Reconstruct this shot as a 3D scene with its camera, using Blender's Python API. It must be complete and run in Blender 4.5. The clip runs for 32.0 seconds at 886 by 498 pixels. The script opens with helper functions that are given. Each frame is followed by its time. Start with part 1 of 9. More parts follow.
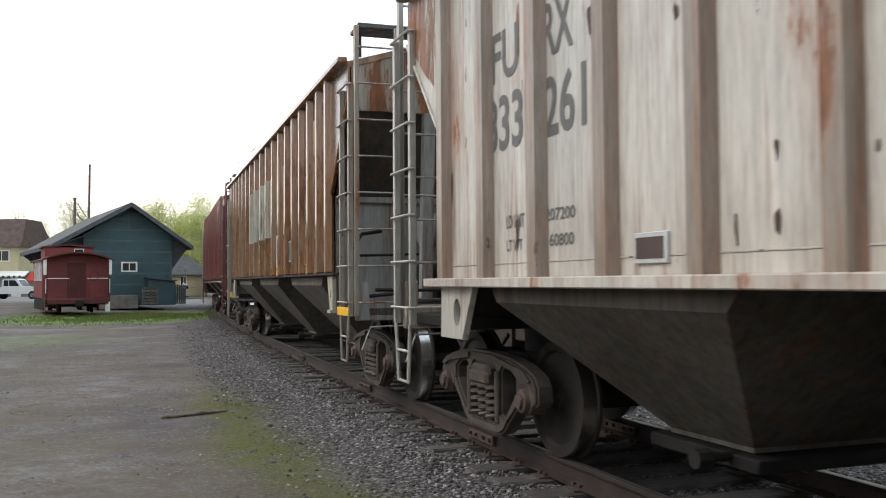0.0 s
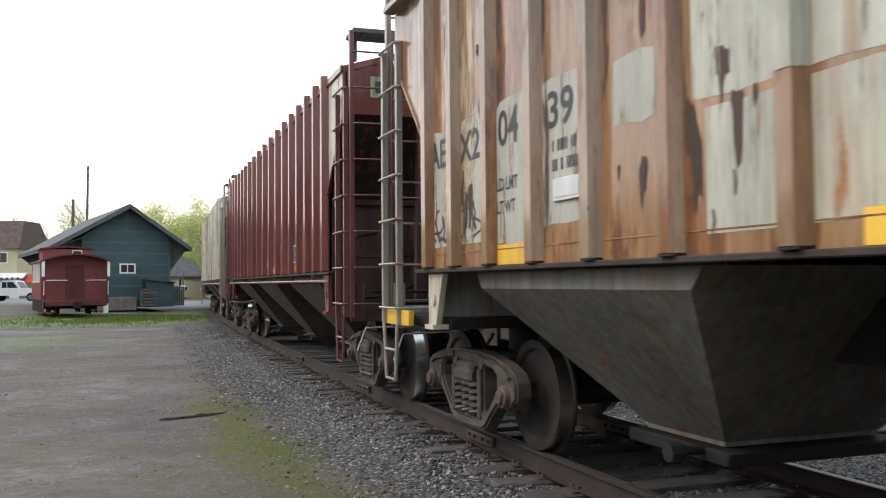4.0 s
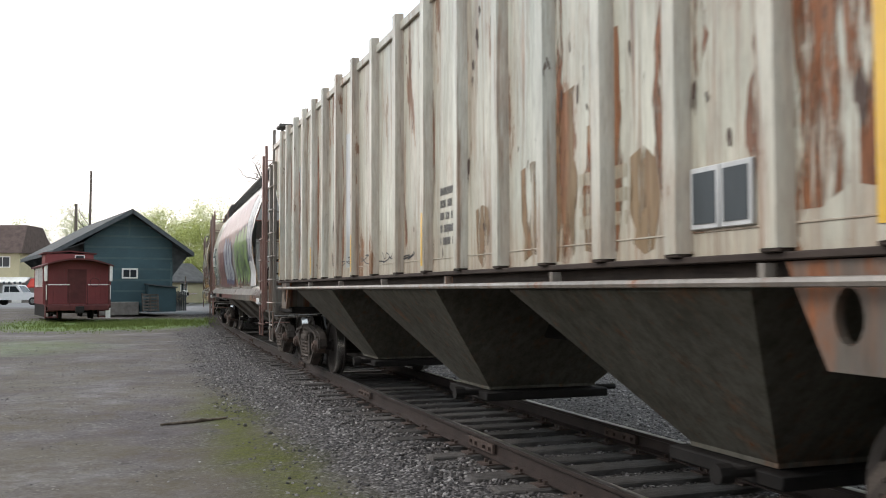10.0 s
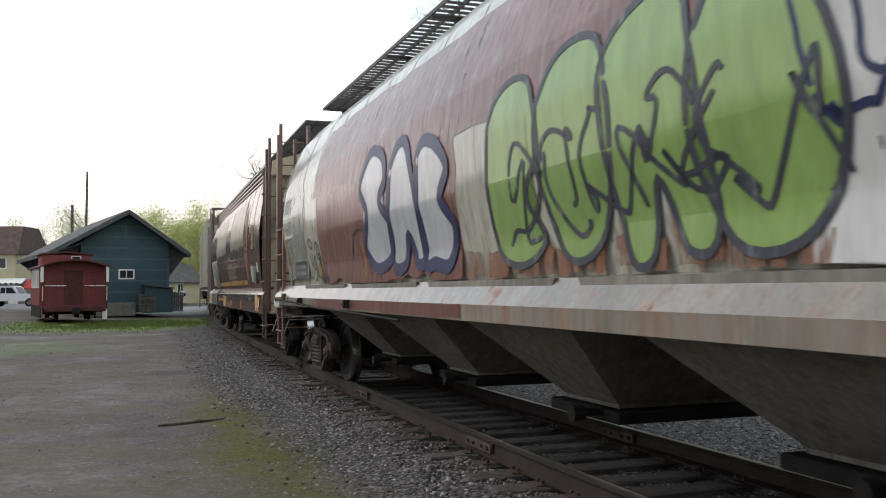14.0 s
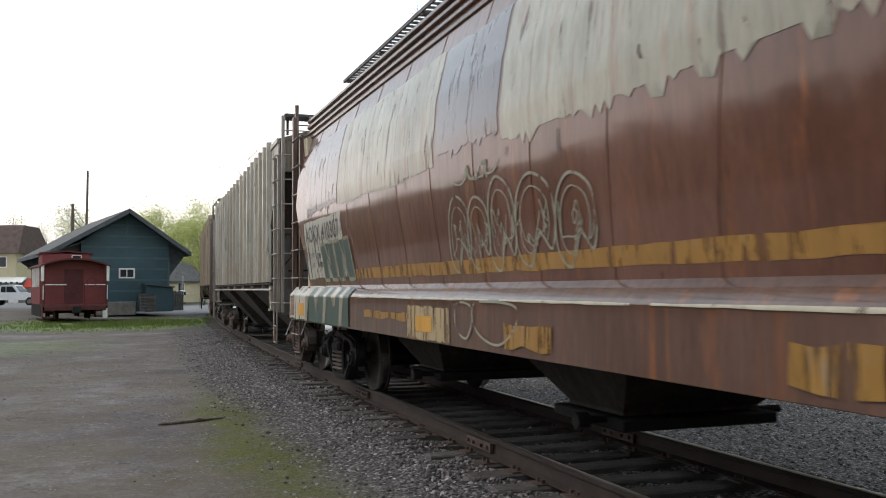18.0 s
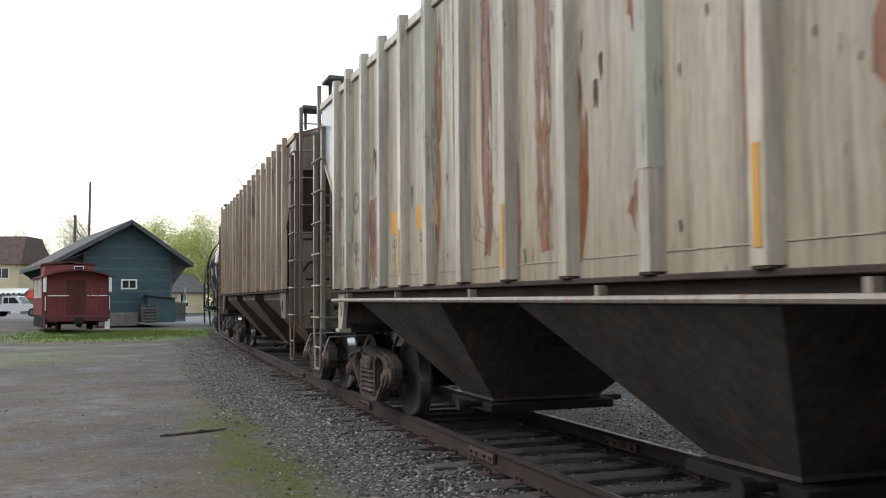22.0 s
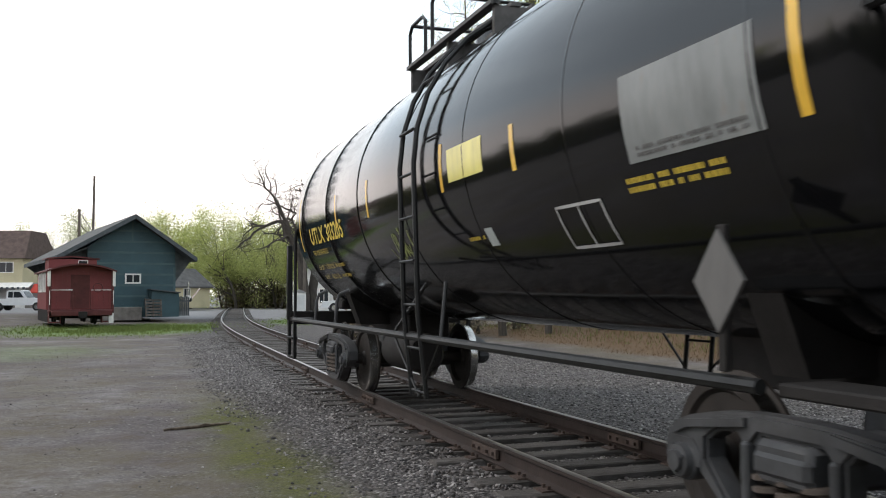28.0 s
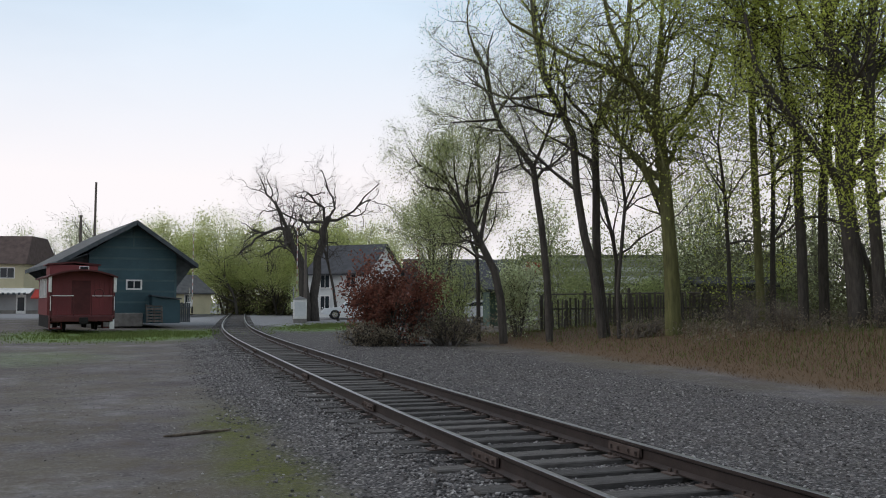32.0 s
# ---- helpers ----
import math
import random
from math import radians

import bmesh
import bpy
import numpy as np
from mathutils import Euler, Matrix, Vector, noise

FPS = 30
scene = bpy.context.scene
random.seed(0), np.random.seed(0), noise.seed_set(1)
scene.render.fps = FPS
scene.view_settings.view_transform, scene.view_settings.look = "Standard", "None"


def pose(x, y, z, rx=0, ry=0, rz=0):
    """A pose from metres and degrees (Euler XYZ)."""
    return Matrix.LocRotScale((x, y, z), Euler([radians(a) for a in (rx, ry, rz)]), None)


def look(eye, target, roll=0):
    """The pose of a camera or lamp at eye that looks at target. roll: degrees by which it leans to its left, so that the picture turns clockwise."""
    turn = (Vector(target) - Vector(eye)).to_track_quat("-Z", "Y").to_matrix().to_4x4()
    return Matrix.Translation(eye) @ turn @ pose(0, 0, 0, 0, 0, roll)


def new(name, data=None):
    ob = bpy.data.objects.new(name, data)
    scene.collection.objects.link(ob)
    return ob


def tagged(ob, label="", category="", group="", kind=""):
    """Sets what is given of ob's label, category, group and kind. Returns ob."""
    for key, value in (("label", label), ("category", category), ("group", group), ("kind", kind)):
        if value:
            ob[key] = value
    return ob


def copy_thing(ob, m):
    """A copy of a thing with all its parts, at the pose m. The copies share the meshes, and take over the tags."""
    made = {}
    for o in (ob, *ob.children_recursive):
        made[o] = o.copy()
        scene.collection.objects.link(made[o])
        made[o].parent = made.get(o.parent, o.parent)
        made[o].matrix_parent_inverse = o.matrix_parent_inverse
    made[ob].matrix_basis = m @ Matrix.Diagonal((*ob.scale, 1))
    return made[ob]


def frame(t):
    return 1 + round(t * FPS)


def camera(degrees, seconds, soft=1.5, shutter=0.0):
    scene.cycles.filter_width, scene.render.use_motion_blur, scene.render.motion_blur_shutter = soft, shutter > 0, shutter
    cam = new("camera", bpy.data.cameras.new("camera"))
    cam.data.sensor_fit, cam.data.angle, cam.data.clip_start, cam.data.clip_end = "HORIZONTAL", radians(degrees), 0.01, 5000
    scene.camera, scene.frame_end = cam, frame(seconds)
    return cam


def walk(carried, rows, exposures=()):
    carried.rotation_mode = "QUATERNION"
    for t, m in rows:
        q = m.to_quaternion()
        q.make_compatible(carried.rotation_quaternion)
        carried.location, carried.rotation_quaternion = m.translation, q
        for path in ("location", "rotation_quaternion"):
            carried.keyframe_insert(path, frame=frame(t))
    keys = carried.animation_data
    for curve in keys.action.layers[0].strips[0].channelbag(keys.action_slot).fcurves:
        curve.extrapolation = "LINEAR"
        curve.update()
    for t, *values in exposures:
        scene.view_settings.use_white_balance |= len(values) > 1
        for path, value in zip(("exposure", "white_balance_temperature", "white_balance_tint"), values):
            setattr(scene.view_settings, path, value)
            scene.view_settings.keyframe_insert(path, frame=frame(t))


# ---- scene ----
# The camera stands beside a curving railway line; RT is the height of the rail tops.
RT = 0.25
EYE = (0.0, 0.0, RT + 1.397)
cam = camera(52.0, 32.0, soft=1.0, shutter=0.2)
TURNS = [(0, -0.272, 2.032, 0.417), (0.5, -0.361, 2.021, 0.447), (1, -0.442, 2.042, 0.344), (1.5, -0.525, 1.984, 0.549), (2, -0.531, 2.051, 0.51), (2.5, -0.52, 2.063, 0.482), (3, -0.508, 2.056, 0.498), (3.5, -0.4, 2.125, 0.435), (4, -0.365, 2.117, 0.48), (4.5, -0.266, 2.118, 0.472), (6.5, -0.112, 2.024, 0.238), (7, -0.104, 2.043, 0.183), (7.5, -0.063, 2.135, 0.031), (8, -0.101, 2.181, 0.118), (8.5, -0.123, 2.292, 0.089), (9, -0.159, 2.327, 0.143), (9.5, -0.216, 2.436, 0.132), (10, -0.236, 2.527, 0.177), (10.5, -0.295, 2.566, 0.222), (11, -0.331, 2.571, 0.214), (11.5, -0.341, 2.581, 0.259), (12, -0.386, 2.582, 0.275), (12.5, -0.416, 2.576, 0.293), (13, -0.412, 2.59, 0.313), (13.5, -0.427, 2.534, 0.406), (15.5, -0.417, 2.491, 0.237), (16, -0.41, 2.496, 0.319), (16.5, -0.416, 2.483, 0.402), (17, -0.418, 2.459, 0.499), (17.5, -0.42, 2.437, 0.49), (18, -0.405, 2.466, 0.326), (18.5, -0.345, 2.563, 0.118), (19, -0.347, 2.592, 0.113), (19.5, -0.32, 2.687, -0.029), (20, -0.333, 2.741, 0.079), (20.5, -0.296, 2.84, 0.211), (21, -0.301, 2.885, 0.344), (21.5, -0.305, 3.021, 0.407), (22, -0.272, 3.121, 0.42), (22.5, -0.262, 3.186, 0.399), (23, -0.254, 3.225, 0.443), (23.5, -0.227, 3.345, 0.309), (24, -0.187, 3.409, 0.169), (24.5, -0.163, 3.315, 0.332), (26.5, -0.113, 3.012, 0.266), (27, -0.099, 2.902, 0.066), (27.5, -0.078, 2.777, 0.181), (28, -0.058, 2.829, 0.255), (28.5, -0.034, 2.91, 0.26), (29, -0.03, 3.026, 0.193), (29.5, -0.015, 3.078, 0.258), (30, -0.049, 3.148, 0.106), (30.5, -0.012, 3.221, -0.053), (31, -0.031, 3.242, 0.018), (31.5, -0, 3.297, -0), (32, -0, 3.297, -0)]
walk(cam, [(t, pose(*EYE, 90 + p, r, y)) for t, y, p, r in TURNS],
     exposures=[(0.0, 0.31, 6850, 15), (2.0, 0.44, 6850, 15), (5.0, 0.56, 6850, 15), (8.5, 0.56, 6850, 15), (10.5, 0.24, 6850, 15), (12.0, 0.04, 6850, 15), (13.5, -0.05, 6850, 15), (16.0, 0.04, 6850, 15), (19.0, 0.12, 6850, 15), (21.0, 0.24, 6850, 15), (23.5, 0.26, 6850, 15), (27.0, 0.18, 6850, 15), (28.5, 0.2, 6850, 15), (30.0, -0.11, 6700, 15), (31.0, -0.4, 6450, 15), (32.0, -0.58, 6450, 15)])

# ---- world and sun ----
world = bpy.data.worlds.new("overcast_sky")
scene.world = world
world.use_nodes = True
wn, wl = world.node_tree.nodes, world.node_tree.links
wn.clear()
sky = wn.new("ShaderNodeTexSky")
sky.sky_type, sky.sun_disc = "NISHITA", False
sky.sun_elevation, sky.sun_rotation = radians(43), radians(-87)
w_co = wn.new("ShaderNodeTexCoord")
w_map = wn.new("ShaderNodeMapping")
w_map.inputs["Scale"].default_value = (1.0, 1.0, 3.2)
w_noise = wn.new("ShaderNodeTexNoise")
w_noise.inputs["Scale"].default_value, w_noise.inputs["Detail"].default_value = 1.6, 6
w_ramp = wn.new("ShaderNodeValToRGB")
w_ramp.color_ramp.elements[0].position, w_ramp.color_ramp.elements[0].color = 0.4, (0.8, 0.8, 0.8, 1)
w_ramp.color_ramp.elements[1].position, w_ramp.color_ramp.elements[1].color = 0.62, (1, 1, 1, 1)
w_sep = wn.new("ShaderNodeSeparateXYZ")
w_high = wn.new("ShaderNodeMapRange")          # thin, broken cloud higher up, a bright veil low down
w_high.inputs["From Min"].default_value, w_high.inputs["From Max"].default_value = 0.13, 0.31
w_thin = wn.new("ShaderNodeMix")
w_thin.data_type = "RGBA"
w_thin.inputs[6].default_value = (1, 1, 1, 1)
w_veil = wn.new("ShaderNodeMix")
w_veil.data_type = "RGBA"
w_veil.inputs[6].default_value, w_veil.inputs[7].default_value = (14.0, 13.7, 13.5, 1), (9.9, 12.1, 13.7, 1)
w_mix = wn.new("ShaderNodeMix")
w_mix.data_type = "RGBA"
w_bg = wn.new("ShaderNodeBackground")
w_bg.inputs["Strength"].default_value = 0.105
w_out = wn.new("ShaderNodeOutputWorld")
wl.new(w_co.outputs["Generated"], w_sep.inputs[0])
wl.new(w_sep.outputs["Z"], w_high.inputs["Value"])
wl.new(w_co.outputs["Generated"], w_map.inputs["Vector"])
wl.new(w_map.outputs[0], w_noise.inputs["Vector"])
wl.new(w_noise.outputs["Fac"], w_ramp.inputs[0])
wl.new(w_high.outputs[0], w_thin.inputs[0])
wl.new(w_high.outputs[0], w_veil.inputs[0])
wl.new(w_ramp.outputs[0], w_thin.inputs[7])
wl.new(w_thin.outputs[2], w_mix.inputs[0])
wl.new(sky.outputs[0], w_mix.inputs[6])
wl.new(w_veil.outputs[2], w_mix.inputs[7])
wl.new(w_mix.outputs[2], w_bg.inputs[0])
wl.new(w_bg.outputs[0], w_out.inputs[0])
sun_data = bpy.data.lights.new("sun", "SUN")
sun_data.energy, sun_data.angle, sun_data.color = 1.4, radians(24), (1.0, 0.96, 0.9)
sun = new("sun", sun_data)
sun.matrix_basis = look((-36, 6, 34), (0, 8, 0))


# ---- building blocks ----
class Geo:
    """Collects vertices and faces of one mesh."""

    def __init__(self):
        self.v, self.f = [], []

    def add(self, verts, faces):
        n = len(self.v)
        self.v += [tuple(q) for q in verts]
        self.f += [tuple(i + n for i in face) for face in faces]
        return self

    def box(self, x0, x1, y0, y1, z0, z1):
        return self.add([(x0, y0, z0), (x1, y0, z0), (x1, y1, z0), (x0, y1, z0), (x0, y0, z1), (x1, y0, z1), (x1, y1, z1), (x0, y1, z1)],
                        [(3, 2, 1, 0), (4, 5, 6, 7), (0, 1, 5, 4), (1, 2, 6, 5), (2, 3, 7, 6), (3, 0, 4, 7)])

    def bbox(self, x0, x1, y0, y1, z0, z1, b=0.01):
        """A box with its edges cut off by b."""
        b = min(b, (x1 - x0) * .45, (y1 - y0) * .45, (z1 - z0) * .45)
        bm = bmesh.new()
        m = Matrix.Translation(((x0 + x1) / 2, (y0 + y1) / 2, (z0 + z1) / 2)) @ Matrix.Diagonal((x1 - x0, y1 - y0, z1 - z0, 1))
        bmesh.ops.create_cube(bm, size=1, matrix=m)
        bmesh.ops.bevel(bm, geom=bm.edges[:], offset=b, segments=1, affect="EDGES")
        bm.verts.index_update()
        self.add([q.co for q in bm.verts], [[q.index for q in face.verts] for face in bm.faces])
        bm.free()
        return self

    def prism(self, pts, a, b, axis="y"):
        """A flat outline drawn out from a to b. axis y: outline in x, z; axis x: in y, z; axis z: in x, y."""
        put = {"y": lambda p, d: (p[0], d, p[1]), "x": lambda p, d: (d, p[0], p[1]), "z": lambda p, d: (p[0], p[1], d)}[axis]
        n = len(pts)
        area = sum(pts[i][0] * pts[(i + 1) % n][1] - pts[(i + 1) % n][0] * pts[i][1] for i in range(n))
        flip = (area < 0) != (axis == "y")
        if flip:
            pts = pts[::-1]
        if a > b:
            a, b = b, a
        return self.add([put(p, a) for p in pts] + [put(p, b) for p in pts],
                        [tuple(range(n))[::-1], tuple(range(n, 2 * n))] + [(i, (i + 1) % n, n + (i + 1) % n, n + i) for i in range(n)])

    def tube(self, path, r, n=8, close=True):
        """A round bar along a path; r one radius or one for each point."""
        path = [Vector(p) for p in path]
        rs = r if isinstance(r, (list, tuple)) else [r] * len(path)
        base = len(self.v)
        a = None
        for i, p in enumerate(path):
            d = (path[min(i + 1, len(path) - 1)] - path[max(i - 1, 0)]).normalized()
            if a is None:
                a = d.cross(Vector((0, 0, 1)) if abs(d.z) < .9 else Vector((0, 1, 0)))
            a = (a - d * a.dot(d)).normalized()
            b = d.cross(a)
            for k in range(n):
                w = 2 * math.pi * k / n
                self.v.append(tuple(p + (a * math.cos(w) + b * math.sin(w)) * rs[i]))
        for i in range(len(path) - 1):
            for k in range(n):
                q = base + i * n
                self.f.append((q + k, q + n + k, q + n + (k + 1) % n, q + (k + 1) % n))
        if close:
            self.f.append(tuple(base + k for k in range(n)))
            self.f.append(tuple(base + (len(path) - 1) * n + k for k in range(n))[::-1])
        return self

    def lathe(self, prof, centre, axis="y", n=24):
        """prof: (distance along the axis, radius), turned round the axis through centre."""
        cx, cy, cz = centre
        base = len(self.v)
        for a, r in prof:
            for k in range(n):
                w = 2 * math.pi * k / n
                c, s = r * math.cos(w), r * math.sin(w)
                self.v.append({"y": (cx + c, cy + a, cz + s), "x": (cx + a, cy + c, cz + s), "z": (cx + c, cy + s, cz + a)}[axis])
        m = len(prof)
        flip = axis == "y"
        for i in range(m - 1):
            for k in range(n):
                q = base + i * n
                face = (q + k, q + (k + 1) % n, q + n + (k + 1) % n, q + n + k)
                self.f.append(face[::-1] if flip else face)
        if prof[0][1] > 0:
            c = tuple(base + k for k in range(n))
            self.f.append(c if flip else c[::-1])
        if prof[-1][1] > 0:
            c = tuple(base + (m - 1) * n + k for k in range(n))
            self.f.append(c[::-1] if flip else c)
        return self

    def mesh(self, name, smooth=40):
        me = bpy.data.meshes.new(name)
        me.from_pydata(self.v, [], self.f)
        if smooth:
            me.shade_smooth()
            me.set_sharp_from_angle(angle=radians(smooth))
        return me


def part(name, geo, material, parent=None, label="", smooth=40, m=None):
    """Links what geo holds as one mesh object, under parent if given."""
    me = geo if isinstance(geo, bpy.types.Mesh) else geo.mesh(name, smooth)
    if material and not me.materials:
        me.materials.append(material)
    ob = new(name, me)
    if parent:
        ob.parent = parent
    if m is not None:
        ob.matrix_basis = m
    if label:
        ob["label"] = label
    return ob


def thing(name, label, category, m=None, group="", kind=""):
    """A top-level Empty that parents the parts of a thing."""
    ob = new(name)
    ob.empty_display_size = 0.2
    if m is not None:
        ob.matrix_basis = m
    return tagged(ob, label, category, group, kind)


# ---- materials ----
def nodes_of(name):
    mat = bpy.data.materials.new(name)
    mat.use_nodes = True
    nt = mat.node_tree
    return mat, nt, nt.nodes["Principled BSDF"]


def noise_node(nt, scale, detail=5, rough=0.6, stretch=(1, 1, 1), co="Object", seed=0.0, vec=None):
    c = nt.nodes.new("ShaderNodeTexCoord")
    mp = nt.nodes.new("ShaderNodeMapping")
    mp.inputs["Scale"].default_value = stretch
    mp.inputs["Location"].default_value = (seed, seed * 1.7, seed * 0.6)
    n = nt.nodes.new("ShaderNodeTexNoise")
    n.inputs["Scale"].default_value, n.inputs["Detail"].default_value, n.inputs["Roughness"].default_value = scale, detail, rough
    nt.links.new(vec or c.outputs[co], mp.inputs[0])
    nt.links.new(mp.outputs[0], n.inputs["Vector"])
    return n.outputs["Fac"]


def own_place(nt):
    """Object coordinates, shifted sideways by a different amount for each object, so that no two pieces weather alike."""
    c = nt.nodes.new("ShaderNodeTexCoord")
    r = nt.nodes.new("ShaderNodeObjectInfo")
    k = nt.nodes.new("ShaderNodeVectorMath")
    k.operation = "MULTIPLY_ADD"
    comb = nt.nodes.new("ShaderNodeCombineXYZ")
    nt.links.new(r.outputs["Random"], comb.inputs[0])
    nt.links.new(r.outputs["Random"], comb.inputs[1])
    nt.links.new(comb.outputs[0], k.inputs[0])
    k.inputs[1].default_value = (41.0, 17.0, 0.0)
    nt.links.new(c.outputs["Object"], k.inputs[2])
    return k.outputs[0]


def ramp(nt, value, stops):
    r = nt.nodes.new("ShaderNodeValToRGB")
    e = r.color_ramp.elements
    while len(e) < len(stops):
        e.new(0.5)
    for el, (pos, col) in zip(e, stops):
        el.position = pos
        el.color = (*col, 1) if not isinstance(col, (int, float)) else (col, col, col, 1)
    nt.links.new(value, r.inputs[0])
    return r.outputs[0]


def mix(nt, fac, a, b, mode="MIX"):
    m = nt.nodes.new("ShaderNodeMix")
    m.data_type, m.blend_type = "RGBA", mode
    for i, val in ((0, fac), (6, a), (7, b)):
        sock = m.inputs[i]
        if isinstance(val, (int, float)):
            sock.default_value = val if i == 0 else (val, val, val, 1)
        elif isinstance(val, tuple):
            sock.default_value = (*val, 1)
        else:
            nt.links.new(val, sock)
    return m.outputs[2]


def math_node(nt, op, a, b=0.0):
    m = nt.nodes.new("ShaderNodeMath")
    m.operation = op
    for sock, val in zip(m.inputs, (a, b)):
        if isinstance(val, (int, float)):
            sock.default_value = val
        else:
            nt.links.new(val, sock)
    return m.outputs[0]


def bump(nt, bsdf, height, strength=0.3, dist=0.02):
    b = nt.nodes.new("ShaderNodeBump")
    b.inputs["Strength"].default_value, b.inputs["Distance"].default_value = strength, dist
    nt.links.new(height, b.inputs["Height"])
    nt.links.new(b.outputs[0], bsdf.inputs["Normal"])


def object_random(nt):
    return nt.nodes.new("ShaderNodeObjectInfo").outputs["Random"]


def simple(name, col, rough=0.6, metal=0.0, vary=0.25, scale=3.0, bumpy=0.15, stretch=(1, 1, 1), rnd=0.0, co="Object", grain=40, spec=0.3):
    """A surface of one colour with blotches, grain and fine relief."""
    mat, nt, b = nodes_of(name)
    dark = tuple(c * (1 - vary) for c in col)
    light = tuple(min(1, c * (1 + vary)) for c in col)
    n1 = noise_node(nt, scale, 5, 0.6, stretch, co)
    n2 = noise_node(nt, scale * grain / 3, 3, 0.6, stretch, co, 3.1)
    c = ramp(nt, n1, [(0.3, dark), (0.7, light)])
    c = mix(nt, 0.5, c, ramp(nt, n2, [(0.25, 0.72), (0.75, 1.0)]), "MULTIPLY")
    if rnd:
        c = mix(nt, 1.0, c, ramp(nt, object_random(nt), [(0.0, 1 - rnd), (1.0, 1.0)]), "MULTIPLY")
    nt.links.new(c, b.inputs["Base Color"])
    b.inputs["Roughness"].default_value, b.inputs["Metallic"].default_value = rough, metal
    b.inputs["Specular IOR Level"].default_value = spec
    if bumpy:
        bump(nt, b, n2, bumpy, 0.01)
    return mat


def worn(nt, b, holes, seed):
    """Lets the paint beneath show through where this coat has flaked and run."""
    a = noise_node(nt, 3.2, 8, 0.7, (3.0, 3.0, 0.35), "Object", seed + 31)
    nt.links.new(ramp(nt, a, [(0.5 - 0.22 + 0.2 * holes, 0.0), (0.5 - 0.12 + 0.2 * holes, 1.0)]), b.inputs["Alpha"])


def car_paint(name, base, rust=0.3, grime=0.5, rust_col=(0.22, 0.075, 0.025), seed=0.0, rough=0.42, fade=0.2, streak=1.0, coat=0.3, spec=0.45, holes=0.0, sheen=0.2, edge=0.0, low=0.0, panel=0.0):
    """Weathered paint of a rail car: faded blotches, rust scabs with soft halos, runs of dirt and rust.
    edge: rust along the seams beside the posts; low: rust that creeps up from the sill; panel: how much one panel differs from the next."""
    mat, nt, b = nodes_of(name)
    vec = own_place(nt)

    def speck(scale, detail, r, stretch, shift):
        return noise_node(nt, scale, detail, r, stretch, "Object", seed + shift, vec)
    light = tuple(min(1, c * (1 + fade) + 0.02) for c in base)
    dark = tuple(c * (1 - fade) for c in base)
    blot = speck(0.9, 7, 0.62, (1, 1, 0.5), 0)
    c = ramp(nt, blot, [(0.34, dark), (0.66, light)])
    if panel:
        c = mix(nt, 1.0, c, ramp(nt, object_random(nt), [(0.0, (1 - panel, 1 - panel * 1.1, 1 - panel * 1.25)), (0.55, (1, 1, 1)), (1.0, (1 - panel * .5, 1 - panel * .2, 1))]), "MULTIPLY")
    mid_rust = ramp(nt, speck(4.0, 8, 0.75, (1.4, 1.4, 0.4), 2),
                    [(0.3, tuple(v * 0.4 for v in rust_col)), (0.5, rust_col), (0.72, tuple(min(1, v * 1.7 + .02) for v in rust_col))])
    wash = tuple(b0 * .5 + min(1, r0 * 1.5) * .5 for b0, r0 in zip(base, rust_col))
    fine = speck(5.0, 8, 0.7, (2.6, 2.6, 0.22), 11)
    run = speck(2.4, 7, 0.7, (3.6, 3.6, 0.13), 8)
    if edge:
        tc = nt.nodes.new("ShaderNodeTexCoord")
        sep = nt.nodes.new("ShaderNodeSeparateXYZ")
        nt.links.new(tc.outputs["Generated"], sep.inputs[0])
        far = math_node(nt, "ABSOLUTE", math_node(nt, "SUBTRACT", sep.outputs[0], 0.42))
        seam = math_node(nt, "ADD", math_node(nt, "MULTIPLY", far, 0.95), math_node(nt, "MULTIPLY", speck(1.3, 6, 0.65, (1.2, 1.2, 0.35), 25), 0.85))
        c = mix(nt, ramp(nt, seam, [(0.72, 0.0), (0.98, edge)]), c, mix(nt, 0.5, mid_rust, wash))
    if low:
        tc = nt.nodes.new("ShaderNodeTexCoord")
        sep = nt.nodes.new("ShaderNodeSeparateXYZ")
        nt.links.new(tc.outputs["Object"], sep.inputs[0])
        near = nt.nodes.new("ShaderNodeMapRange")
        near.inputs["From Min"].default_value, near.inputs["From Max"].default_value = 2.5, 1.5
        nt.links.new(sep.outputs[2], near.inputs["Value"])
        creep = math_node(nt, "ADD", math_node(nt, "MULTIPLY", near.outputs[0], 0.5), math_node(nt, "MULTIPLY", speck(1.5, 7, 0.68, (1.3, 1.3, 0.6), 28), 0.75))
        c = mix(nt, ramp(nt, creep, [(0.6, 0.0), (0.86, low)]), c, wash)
    t0 = 0.70 - 0.42 * rust
    patch = speck(1.5, 10, 0.68, (1.5, 1.5, 0.36), 5)
    c = mix(nt, ramp(nt, run, [(0.58 - 0.2 * rust, 0.0), (0.70 - 0.2 * rust, 0.8 * streak)]), c, mid_rust)
    c = mix(nt, ramp(nt, patch, [(t0 - 0.07, 0.0), (t0 + 0.05, 0.75)]), c, wash)
    core = ramp(nt, patch, [(t0 + 0.02, 0.0), (t0 + 0.055, 1.0)])
    c = mix(nt, core, c, mid_rust)
    c = mix(nt, grime, c, ramp(nt, fine, [(0.28, (0.36, 0.33, 0.3)), (0.6, (1, 1, 1))]), "MULTIPLY")
    micro = speck(17.0, 6, 0.75, (2.2, 2.2, 0.3), 17)
